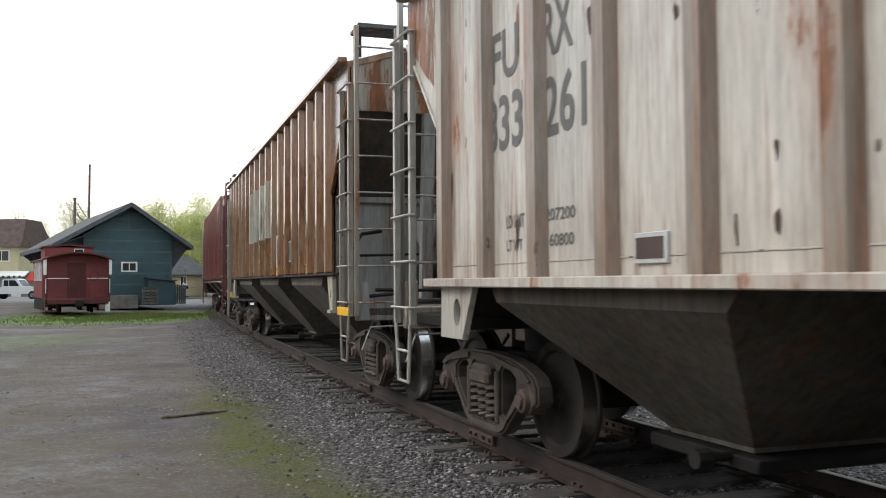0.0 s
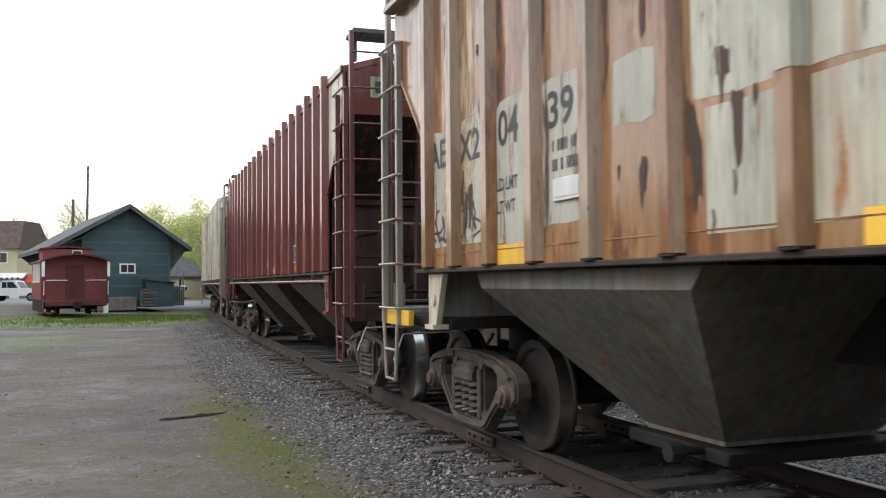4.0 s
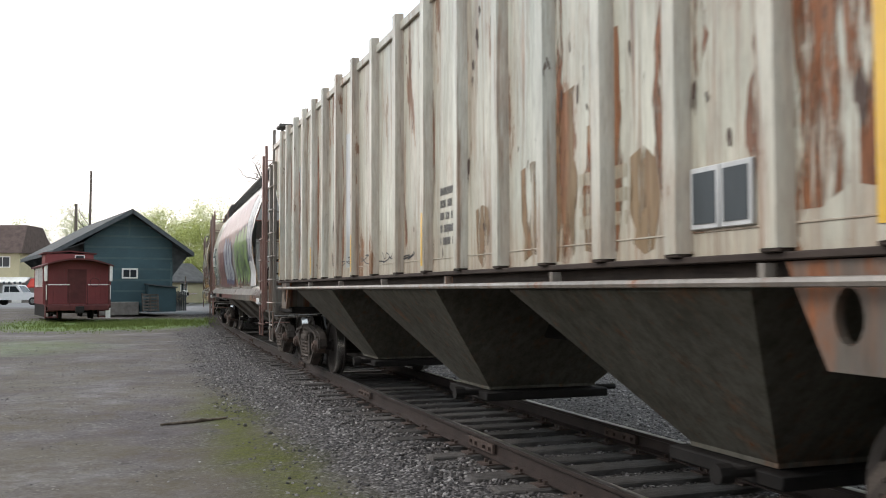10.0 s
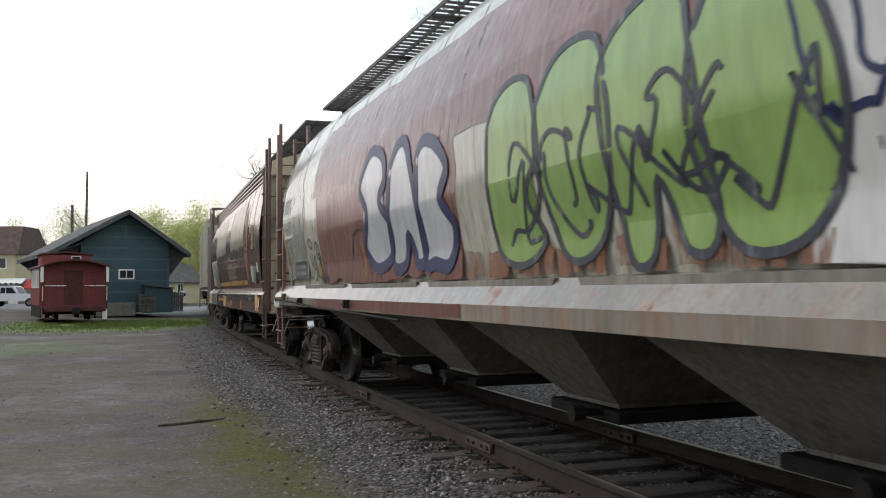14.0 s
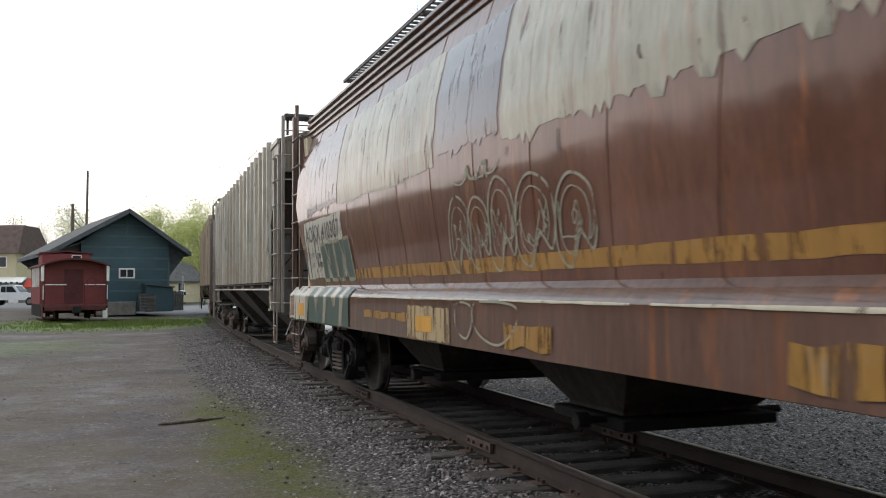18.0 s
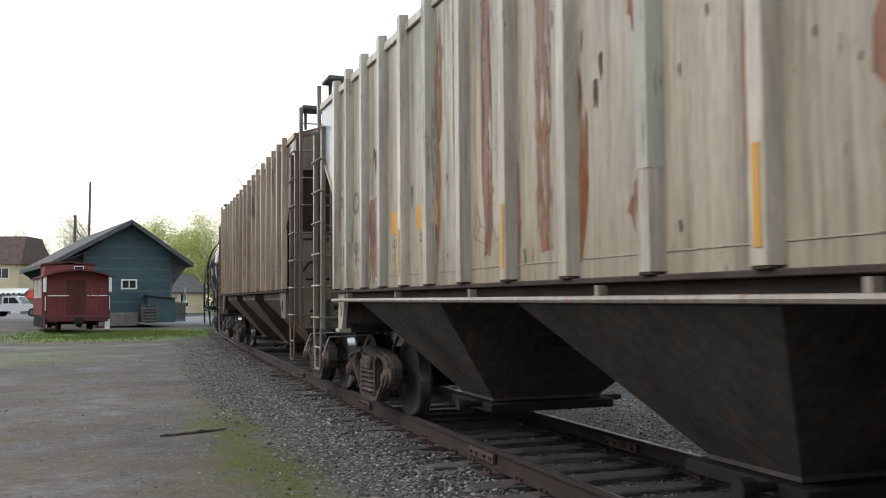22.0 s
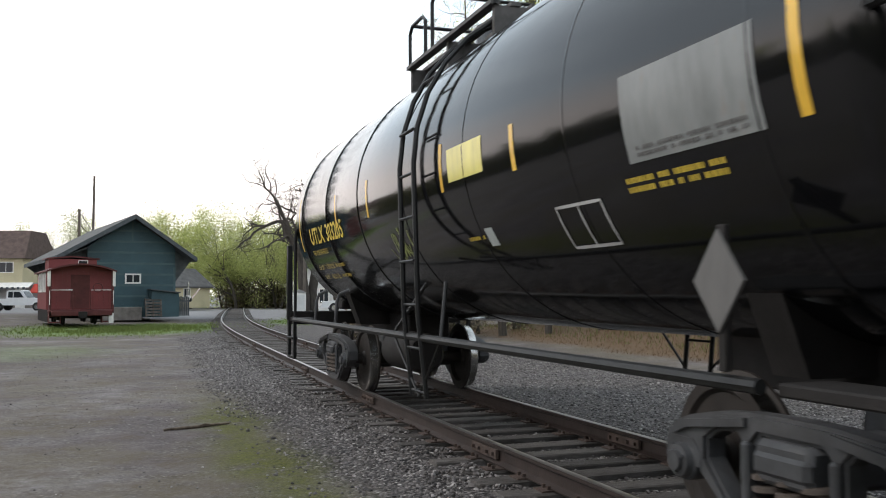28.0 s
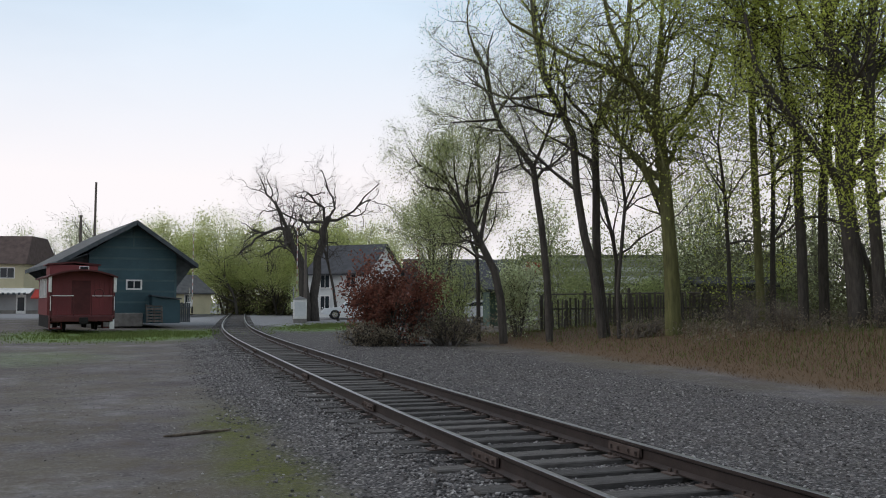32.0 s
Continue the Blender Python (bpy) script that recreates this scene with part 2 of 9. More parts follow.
    c = mix(nt, 0.6, c, ramp(nt, micro, [(0.25, (0.48, 0.44, 0.4)), (0.5, (1, 1, 1)), (0.8, (1.28, 1.25, 1.2))]), "MULTIPLY")
    spots = speck(6.0, 6, 0.65, (1.3, 1.3, 0.45), 21)
    c = mix(nt, ramp(nt, spots, [(0.69 - 0.05 * rust, 0.0), (0.715 - 0.05 * rust, 0.9)]), c, tuple(v * 0.3 for v in rust_col))
    nt.links.new(c, b.inputs["Base Color"])
    rr = mix(nt, core, rough, max(0.5, rough * 1.8))
    rr = mix(nt, 0.35, rr, ramp(nt, fine, [(0.3, min(0.9, rough * 2.2)), (0.7, rough * 0.7)]))
    b.inputs["Coat Weight"].default_value, b.inputs["Coat Roughness"].default_value = coat, sheen
    b.inputs["Specular IOR Level"].default_value = spec
    nt.links.new(rr, b.inputs["Roughness"])
    if holes:
        worn(nt, b, holes, seed)
    dent = speck(1.6, 3, 0.5, (1, 1, 0.35), 14)
    h = math_node(nt, "ADD", math_node(nt, "MULTIPLY", dent, 1.0), math_node(nt, "MULTIPLY", fine, 0.12))
    bump(nt, b, h, 0.35, 0.05)
    return mat


M = {}
def gloss_black():
    mat, nt, b = nodes_of("glossy_black_enamel")
    n = noise_node(nt, 1.2, 6, .65, (1, 1, .4))
    f = noise_node(nt, 7.0, 6, .7, (2, 2, .3), seed=4)
    c = ramp(nt, n, [(.3, (.003, .0035, .004)), (.7, (.008, .008, .009))])
    c = mix(nt, ramp(nt, f, [(.6, 0.0), (.85, .2)]), c, (.03, .028, .026))
    nt.links.new(c, b.inputs["Base Color"])
    nt.links.new(ramp(nt, f, [(.3, .05), (.75, .15)]), b.inputs["Roughness"])
    b.inputs["Specular IOR Level"].default_value = .6
    bump(nt, b, noise_node(nt, .9, 2, .4, seed=9), .12, .05)
    return mat


M["gloss_black"] = gloss_black()
M["steel_dark"] = simple("grimy_black_steel", (0.019, 0.017, 0.016), 0.7, 0.0, 0.35, 3, 0.3, spec=0.15)
M["truck"] = simple("dusty_brown_cast_steel", (0.085, 0.07, 0.06), 0.75, 0.0, 0.4, 5, 0.45, rnd=0.3, spec=0.2)
M["wheel"] = simple("oily_wheel_steel", (0.03, 0.025, 0.022), 0.6, 0.0, 0.35, 5, 0.3, spec=0.2)
M["tread"] = simple("polished_wheel_tread", (0.55, 0.54, 0.52), 0.25, 1.0, 0.1, 8, 0.05)
M["spring"] = simple("rusty_spring_steel", (0.1, 0.08, 0.068), 0.65, 0.2, 0.3, 9, 0.2)
M["cap"] = simple("rusty_bearing_cap", (0.1, 0.068, 0.055), 0.7, 0.0, 0.4, 9, 0.3)
M["rail"] = simple("brown_rusted_rail", (0.042, 0.03, 0.026), 0.55, 0.2, 0.3, 4, 0.2)
M["rail_top"] = simple("worn_rail_head", (0.24, 0.225, 0.215), 0.38, 0.9, 0.15, 6, 0.05, (1, 1, 1))
M["tie"] = simple("weathered_wooden_tie", (0.11, 0.098, 0.09), 0.9, 0.0, 0.4, 5, 0.7, (1, 6, 6), rnd=0.45)
M["plate"] = simple("rusty_tie_plate", (0.085, 0.06, 0.05), 0.75, 0.1, 0.3, 9, 0.3)
M["white"] = simple("white_paint", (0.75, 0.74, 0.7), 0.5, 0.0, 0.1, 4, 0.05)
M["black"] = simple("black_stencil_paint", (0.03, 0.03, 0.03), 0.55, 0.0, 0.3, 8, 0.05)
M["yellow"] = simple("yellow_reflective_tape", (0.75, 0.4, 0.02), 0.45, 0.0, 0.2, 6, 0.05)
M["grate"] = simple("dark_roof_walk", (0.09, 0.085, 0.08), 0.6, 0.3, 0.3, 8, 0.2)
M["lever"] = simple("pale_worn_lever", (0.3, 0.28, 0.26), 0.5, 0.3, 0.3, 8, 0.1)
M["steel_grey"] = simple("dull_grey_steel", (0.06, 0.06, 0.062), 0.5, 0.0, 0.3, 6, 0.1)
# one dark tone for the rusty sill and the shadow strip below it
M["sill_rust_shade"] = simple("rusty_shaded_sill", (0.045, 0.033, 0.027), 0.75, 0.0, 0.4, 4, 0.3, spec=0.2)
M["black_iron"] = simple("black_painted_iron", (0.014, 0.014, 0.014), 0.5, 0.0, 0.3, 6, 0.15, spec=0.25)

# ---- the line of the track ----
KNOTS = [-6, 6, 14, 24, 36, 50, 70, 90, 260]
BENDS = [0.00036, 0.00116, 0.00326, -0.0001, 0.00263, 0.00295, 0.00031, 0.00035, 0.0004]
_s = np.arange(-6, 240, 0.25)
_h = -0.35117 + np.cumsum(np.interp(_s, KNOTS, BENDS)) * 0.25
_x = 6.5495 + np.cumsum(np.sin(_h)) * 0.25
_y = -6 + np.cumsum(np.cos(_h)) * 0.25


def line(s, off=0.0):
    """The point of the track's middle line s metres on, off metres to its right, and its heading."""
    if s < -6:
        h = float(_h[0])
        x, y = float(_x[0]) + (s + 6) * math.sin(h), float(_y[0]) + (s + 6) * math.cos(h)
    else:
        x, y, h = (float(np.interp(s, _s, a)) for a in (_x, _y, _h))
    return x + off * math.cos(h), y - off * math.sin(h), h


# ---- ground ----
def smooth(a, b, x):
    t = min(1, max(0, (x - a) / (b - a)))
    return t * t * (3 - 2 * t)


_ls = np.arange(-80, 130, 0.5)
_lp = np.array([line(float(s))[:2] for s in _ls])
_lh = np.array([line(float(s))[2] for s in _ls])


def beside(x, y):
    """Distance to the right of the track's middle line, and the way along it."""
    d = np.hypot(_lp[:, 0] - x, _lp[:, 1] - y)
    i = int(d.argmin())
    px, py, h = _lp[i, 0], _lp[i, 1], _lh[i]
    return (x - px) * math.cos(h) - (y - py) * math.sin(h), float(_ls[i])


def ground_z(x, y):
    off, s = beside(x, y)
    z = 0.0
    z += 0.015 * (1 - smooth(1.45, 2.3, abs(off))) + (0.035 + 0.06 * noise.noise((x * 1.9, y * 1.9, 7.0))) * smooth(0.86, 1.0, abs(off)) * (1 - smooth(1.35, 1.75, abs(off)))
    z += 0.32 * smooth(30, 60, y) * smooth(0, -8, off + 6)
    bank = smooth(8.2, 17.0, off) * smooth(48, 36, y)
    z += bank * 0.85
    z += 0.02 * (noise.noise((x * 0.5, y * 0.5, 0.3)) + 0.6 * noise.noise((x * 1.7, y * 1.7, 2.0))) * smooth(1.8, 3.2, abs(off))
    z += 0.06 * noise.noise((x * 0.11, y * 0.11, 9)) * smooth(4, 9, abs(off))
    return z


def build_ground():
    xs = sorted(set([-900, -500, -300, -200, -140, -100, -80, -65] + list(np.arange(-55, -24, 2.5)) + list(np.arange(-24, -6, 0.9)) + list(np.arange(-6, 8, 0.28))
                    + list(np.arange(8, 24, 0.6)) + list(np.arange(24, 50, 2.5)) + [60, 80, 120, 200, 300, 500, 900]))
    ys = sorted(set([-900, -400, -200, -120, -80, -50, -35, -25, -18, -12, -8, -5] + list(np.arange(-3, 2, 0.8)) + list(np.arange(2, 14, 0.3)) + list(np.arange(14, 30, 0.5))
                    + list(np.arange(30, 64, 1.2)) + list(np.arange(64, 110, 4)) + [120, 150, 200, 300, 500, 900]))
    v = [(x, y, ground_z(x, y)) for y in ys for x in xs]
    n = len(xs)
    f = [(j * n + i, j * n + i + 1, (j + 1) * n + i + 1, (j + 1) * n + i) for j in range(len(ys) - 1) for i in range(n - 1)]
    me = bpy.data.meshes.new("ground")
    me.from_pydata(v, [], f)
    me.shade_smooth()
    # which surface lies where: loose ballast, moss, worn dirt, dry grass, lawn
    names = ("ballast", "moss", "straw", "lawn", "asphalt")
    lay = {k: [0.0] * len(v) for k in names}
    for i, (x, y, z) in enumerate(v):
        off, s = beside(x, y)
        w = 0.35 * noise.noise((x * 0.7, y * 0.7, 5))
        lay["ballast"][i] = max(1 - smooth(2.0, 3.3, abs(off) + w * 1.6), smooth(0, 1.0, off) * (1 - smooth(6.0, 8.0, off + w)) * 0.85)
        m = (1 - smooth(0.1, 0.62, abs(off + 2.06 + 0.72 * smooth(4, 12, s)) + w * 0.7)) * smooth(2.0, 3.5, s) * (1 - smooth(13.5, 18.5, s))
        lay["moss"][i] = m
        lay["straw"][i] = smooth(8.0, 9.2, off + w) * (1 - smooth(44, 50, y))
        g = (1 - smooth(0.7, 1.2, math.hypot((x + 15.4) / 5.4, (y - 44.6) / 8.0) + w * 0.9)) + (1 - smooth(0.75, 1.05, math.hypot((x + 7.6) / 3.4, (y - 60.0) / 11.0) + w * 0.4))
        g += 0.35 * (1 - smooth(0.5, 1.3, math.hypot((x + 12.5) / 3.0, (y - 25.5) / 4.0) + w))
        lay["lawn"][i] = min(1, max(0, g))
        lay["asphalt"][i] = smooth(60, 66, y + 0.35 * x + 6) if x < -6 else smooth(66, 70, y)
    for k in names:
        me.attributes.new(k, "FLOAT", "POINT")
        me.attributes[k].data.foreach_set("value", lay[k])
    ob = new("ground", me)
    mat, nt, b = nodes_of("gravel_lot")

    def layer(name):
        a = nt.nodes.new("ShaderNodeAttribute")
        a.attribute_name = name
        return a.outputs["Fac"]
    big = noise_node(nt, 0.45, 6, 0.6)
    mid = noise_node(nt, 3.0, 6, 0.65, seed=2)
    fine = noise_node(nt, 26.0, 6, 0.75, seed=4)
    vor = nt.nodes.new("ShaderNodeTexVoronoi")
    vor.inputs["Scale"].default_value = 30.0
    tc = nt.nodes.new("ShaderNodeTexCoord")
    nt.links.new(tc.outputs["Object"], vor.inputs["Vector"])
    stone = ramp(nt, vor.outputs["Color"], [(0.15, (0.03, 0.027, 0.027)), (0.5, (0.115, 0.101, 0.098)), (0.82, (0.236, 0.214, 0.205)), (0.97, (0.5, 0.47, 0.435))])
    gaps = ramp(nt, vor.outputs["Distance"], [(0.25, 1.0), (0.75, 0.3)])
    stone = mix(nt, 1.0, stone, gaps, "MULTIPLY")
    dirt = ramp(nt, big, [(0.3, (0.066, 0.053, 0.052)), (0.46, (0.124, 0.103, 0.101)), (0.62, (0.21, 0.186, 0.184)), (0.75, (0.27, 0.25, 0.255))])
    dirt = mix(nt, 0.8, dirt, ramp(nt, fine, [(0.25, 0.5), (0.6, 1.0), (0.8, 1.35)]), "MULTIPLY")
    dirt = mix(nt, 0.85, dirt, ramp(nt, mid, [(0.3, 0.55), (0.52, 0.95), (0.72, 1.2)]), "MULTIPLY")
    litter = noise_node(nt, 1.3, 8, 0.75, seed=7)
    dirt = mix(nt, ramp(nt, litter, [(0.52, 0.0), (0.62, 0.8)]), dirt, (0.082, 0.062, 0.046))
    olive = noise_node(nt, 0.6, 7, 0.7, seed=13)
    dirt = mix(nt, ramp(nt, olive, [(0.42, 0.0), (0.58, 0.75)]), dirt, (0.1, 0.082, 0.052))
    c = mix(nt, math_node(nt, "MULTIPLY", layer("ballast"), ramp(nt, mid, [(0.2, 0.75), (0.5, 1.0)])), mix(nt, ramp(nt, litter, [(0.36, 0.55), (0.52, 0.12)]), dirt, stone), stone)
    moss = ramp(nt, fine, [(0.2, (0.026, 0.025, 0.009)), (0.45, (0.058, 0.06, 0.012)), (0.65, (0.108, 0.112, 0.016)), (0.85, (0.15, 0.145, 0.036))])
    c = mix(nt, math_node(nt, "MULTIPLY", layer("moss"), ramp(nt, mid, [(0.3, 0.15), (0.5, 1.0)])), c, moss)
    straw = ramp(nt, fine, [(0.2, (0.055, 0.037, 0.024)), (0.55, (0.115, 0.07, 0.038)), (0.85, (0.21, 0.14, 0.08))])
    c = mix(nt, layer("straw"), c, straw)
    lawn = ramp(nt, fine, [(0.2, (0.05, 0.085, 0.02)), (0.6, (0.115, 0.18, 0.04)), (0.85, (0.19, 0.25, 0.075))])
    c = mix(nt, math_node(nt, "MULTIPLY", layer("lawn"), ramp(nt, mid, [(0.28, 0.35), (0.55, 1.0)])), c, lawn)
    asph = ramp(nt, fine, [(0.2, (0.15, 0.148, 0.15)), (0.8, (0.24, 0.233, 0.235))])
    c = mix(nt, layer("asphalt"), c, asph)
    nt.links.new(c, b.inputs["Base Color"])
    b.inputs["Roughness"].default_value = 0.9
    b.inputs["Specular IOR Level"].default_value = 0.25
    h = math_node(nt, "ADD", math_node(nt, "MULTIPLY", fine, 0.6), math_node(nt, "MULTIPLY", ramp(nt, vor.outputs["Distance"], [(0.0, 1.0), (0.8, 0.0)]), layer("ballast")))
    bump(nt, b, h, 0.8, 0.03)
    me.materials.append(mat)
    tagged(ob, "grey gravel lot with ballast, moss and dry weeds", "ground", kind="structure")
    return ob


ground = build_ground()


# ---- rails, ties ----
def sweep(path, prof):
    """A profile of (to the right, up) points drawn along the track."""
    g = Geo()
    n = len(prof)
    for s, off0 in path:
        x, y, h = line(s, 0)
        for r, z in prof:
            g.v.append((x + (off0 + r) * math.cos(h), y - (off0 + r) * math.sin(h), z))
    for i in range(len(path) - 1):
        for k in range(n):
            q = i * n
            g.f.append((q + k, q + (k + 1) % n, q + n + (k + 1) % n, q + n + k))
    g.f.append(tuple(range(n))[::-1])
    g.f.append(tuple((len(path) - 1) * n + k for k in range(n)))
    return g


def build_track():
    root = thing("railway_track", "single standard-gauge track of rusty rails on wooden ties", "railway track", kind="structure")
    body = [(-.07, RT - .17), (-.07, RT - .158), (-.012, RT - .135), (-.009, RT - .045), (-.034, RT - .032), (-.034, RT - .004), (.034, RT - .004), (.034, RT - .032), (.009, RT - .045), (.012, RT - .135), (.07, RT - .158), (.07, RT - .17)]
    head = [(-.034, RT - .0035), (-.029, RT), (.029, RT), (.034, RT - .0035)]
    steps = [float(s) for s in np.concatenate([np.arange(-170, -10, 8), np.arange(-10, 60, 1.0), np.arange(60, 232, 4)])]
    for off in (-0.755, 0.755):
        rail = part("rail", sweep([(s, off) for s in steps], body), M["rail"], root, smooth=25)
        part("rail_head", sweep([(s, off) for s in steps], head), M["rail_top"], rail, "worn shiny running surface")
        g = Geo()
        for s in (9.7, 19.6, 29.0, 4.4 if off > 0 else 14.2):
            x, y, h = line(s, off - 0.035)
            m = pose(x, y, 0, 0, 0, 90 - math.degrees(h))
            q = Geo().box(-.3, .3, -.012, .018, RT - .13, RT - .045)
            for bx in (-.24, -.1, .1, .24):
                q.box(bx - .016, bx + .016, -.012, .045, RT - .1, RT - .07)
            g.add([m @ Vector(v) for v in q.v], q.f)
        part("joint_bar", g, M["plate"], rail, "bolted joint bars")
    rnd = random.Random(5)
    pieces = []
    for i in range(6):
        g = Geo().bbox(-1.28, 1.28, -.112, .112, -.17, 0, 0.012)
        g.v = [(x + rnd.uniform(-.012, .012), y + rnd.uniform(-.01, .01), z + (rnd.uniform(-.006, .004) if z > -.1 else 0)) for x, y, z in g.v]
        pieces.append(g)
    meshes = [g.mesh("tie", 30) for g in pieces]
    for me in meshes:
        me.materials.append(M["tie"])
    plate = Geo()
    for off in (-0.755, 0.755):
        plate.box(off - .17, off + .17, -.09, .09, 0.0, .014)
        for sx in (-.095, .095):
            for sy in (-.05, .05):
                plate.box(off + sx - .014, off + sx + .014, sy - .012, sy + .012, .012, .045)
    pm = plate.mesh("tie_plate", 0)
    pm.materials.append(M["plate"])
    rest = Geo()
    s = -165.0
    count = 0
    while s < 225:
        x, y, h = line(s, rnd.uniform(-.07, .07))
        m = pose(x, y, RT - .172 - .008 + rnd.uniform(-.012, .006), rnd.uniform(-.4, .4), rnd.uniform(-.3, .3), -math.degrees(h) + rnd.uniform(-1.6, 1.6))
        if -2 < s < 58:
            count += 1
            t = part("tie", meshes[rnd.randrange(6)], None, root, m=m)
            if s < 40:
                part("tie_plate", pm, None, t)
        else:
            g = pieces[rnd.randrange(6)]
            rest.add([m @ Vector(v) for v in g.v], g.f)
        s += 0.53 + rnd.uniform(-.05, .05)
    o = part("tie_row", rest, M["tie"], root, "rows of weathered ties", smooth=0)
    o["kind"] = "stuff"
    return root


track = build_track()

# ---- rail cars ----
AXLE = 0.457


def wheelset_mesh():
    g = Geo()
    prof = [(-.07, .0), (-.07, .09), (-.035, .11), (-.03, .36), (-.06, .385), (-.06, .452), (.055, .462), (.06, .485), (.085, .485), (.09, .38), (.04, .355), (.03, .12), (.06, .1), (.06, .0)]
    for side in (-1, 1):
        g.lathe([(side * (0.755) + (a if side < 0 else a), r) for a, r in (prof if side < 0 else [(-a, r) for a, r in prof][::-1])], (0, 0, 0), "y", 40)
    g.lathe([(-.97, .07), (-.75, .08), (0, .085), (.75, .08), (.97, .07)], (0, 0, 0), "y", 14)
    return g.mesh("wheelset", 35)


def side_frame_mesh():
    """The cast frame of a truck, between two axles 1.78 m apart: an arched casting with three windows and rounded edges."""
    half = [(0.0, .79), (.3, .785), (.58, .76), (.82, .715), (.98, .66), (1.05, .58), (1.06, .46), (1.03, .42), (.97, .42), (.95, .49), (.92, .545), (.8, .545), (.75, .47), (.72, .4), (.64, .34), (.5, .23), (.41, .145), (.33, .11), (.2, .1), (0.0, .095)]
    outer = half + [(-x, z) for x, z in half[-2:0:-1]]
    tri = [(.36, .63), (.41, .675), (.55, .66), (.66, .6), (.66, .5), (.55, .385), (.42, .265), (.36, .29)]
    mid = [(-.28, .62), (-.22, .68), (.22, .68), (.28, .62), (.28, .24), (.24, .2), (-.24, .2), (-.28, .24)]
    bm = bmesh.new()
    for loop in (outer, tri, [(-x, z) for x, z in tri], mid):
        vs = [bm.verts.new((x, -.075, z)) for x, z in loop]
        for k in range(len(vs)):
            bm.edges.new((vs[k], vs[(k + 1) % len(vs)]))
    bmesh.ops.triangle_fill(bm, use_beauty=True, use_dissolve=False, edges=bm.edges[:])
    ext = bmesh.ops.extrude_face_region(bm, geom=bm.faces[:])
    bmesh.ops.translate(bm, verts=[v for v in ext["geom"] if isinstance(v, bmesh.types.BMVert)], vec=(0, .15, 0))
    bmesh.ops.recalc_face_normals(bm, faces=bm.faces[:])
    rim = [e for e in bm.edges if len(e.link_faces) == 2 and e.calc_face_angle(0) > 1.2 and abs(e.verts[0].co.y - e.verts[1].co.y) < .01]
    bmesh.ops.bevel(bm, geom=rim, offset=.022, segments=2, affect="EDGES")
    me = bpy.data.meshes.new("side_frame")
    bm.to_mesh(me)
    bm.free()
    extra = Geo().bbox(-.2, .2, -.14, .05, .5, .63, .03).bbox(-.26, .26, -.06, .06, .17, .205, .01)
    for sg in (-1, 1):
        extra.bbox(sg * .31 - .028, sg * .31 + .028, -.1, .08, .2, .64, .015)
        extra.prism([(sg * .3, .76), (sg * .84, .69), (sg * .97, .62), (sg * .93, .6), (sg * .8, .65), (sg * .3, .715)], -.1, -.07, "y")
    bm = bmesh.new()
    bm.from_mesh(me)
    bm.from_mesh(extra.mesh("lug", 30))
    bm.to_mesh(me)
    bm.free()
    me.shade_smooth()
    me.set_sharp_from_angle(angle=radians(32))
    return me


def springs_mesh():
    turns, n = 5, 40
    g = Geo().tube([(.082 * math.cos(2 * math.pi * turns * i / n), .082 * math.sin(2 * math.pi * turns * i / n), .2 + .3 * i / n) for i in range(n + 1)], .02, 5)
    return g.mesh("spring", 50)


def bearing_mesh():
    g = Geo()
    g.lathe([(-.15, .0), (-.15, .055), (-.125, .06), (-.12, .09), (-.08, .1), (-.07, .115), (.06, .115), (.06, .0)], (0, 0, 0), "y", 20)
    for k in range(3):
        w = 2 * math.pi * k / 3 + .5
        g.lathe([(-.138, .0), (-.138, .014), (-.12, .014)], (.062 * math.cos(w), 0, .062 * math.sin(w)), "y", 6)
    return g.mesh("bearing", 35)


def adapter_mesh():
    g = Geo().prism([(-.16, -.02), (-.16, .06), (-.09, .13), (.09, .13), (.16, .06), (.16, -.02), (.12, -.02), (.1, .08), (-.1, .08), (-.12, -.02)], -.08, .08, "y")
    return g.mesh("adapter", 30)


WHEELSET, SIDE_FRAME, SPRINGS, BEARING, ADAPTER = wheelset_mesh(), side_frame_mesh(), springs_mesh(), bearing_mesh(), adapter_mesh()
for me, k in ((WHEELSET, "wheel"), (SIDE_FRAME, "truck"), (SPRINGS, "spring"), (BEARING, "cap"), (ADAPTER, "truck")):
    me.materials.append(M[k])
WHEELSET.materials.append(M["tread"])
for poly in WHEELSET.polygons:
    rr = [math.hypot(WHEELSET.vertices[i].co.x, WHEELSET.vertices[i].co.z) for i in poly.vertices]
    if len(rr) == 4 and .45 < min(rr) and max(rr) < .47:
        poly.material_index = 1
SPINNING = []


def dark_copy(me, mat):
    me = me.copy()
    me.materials.clear()
    me.materials.append(mat)
    return me


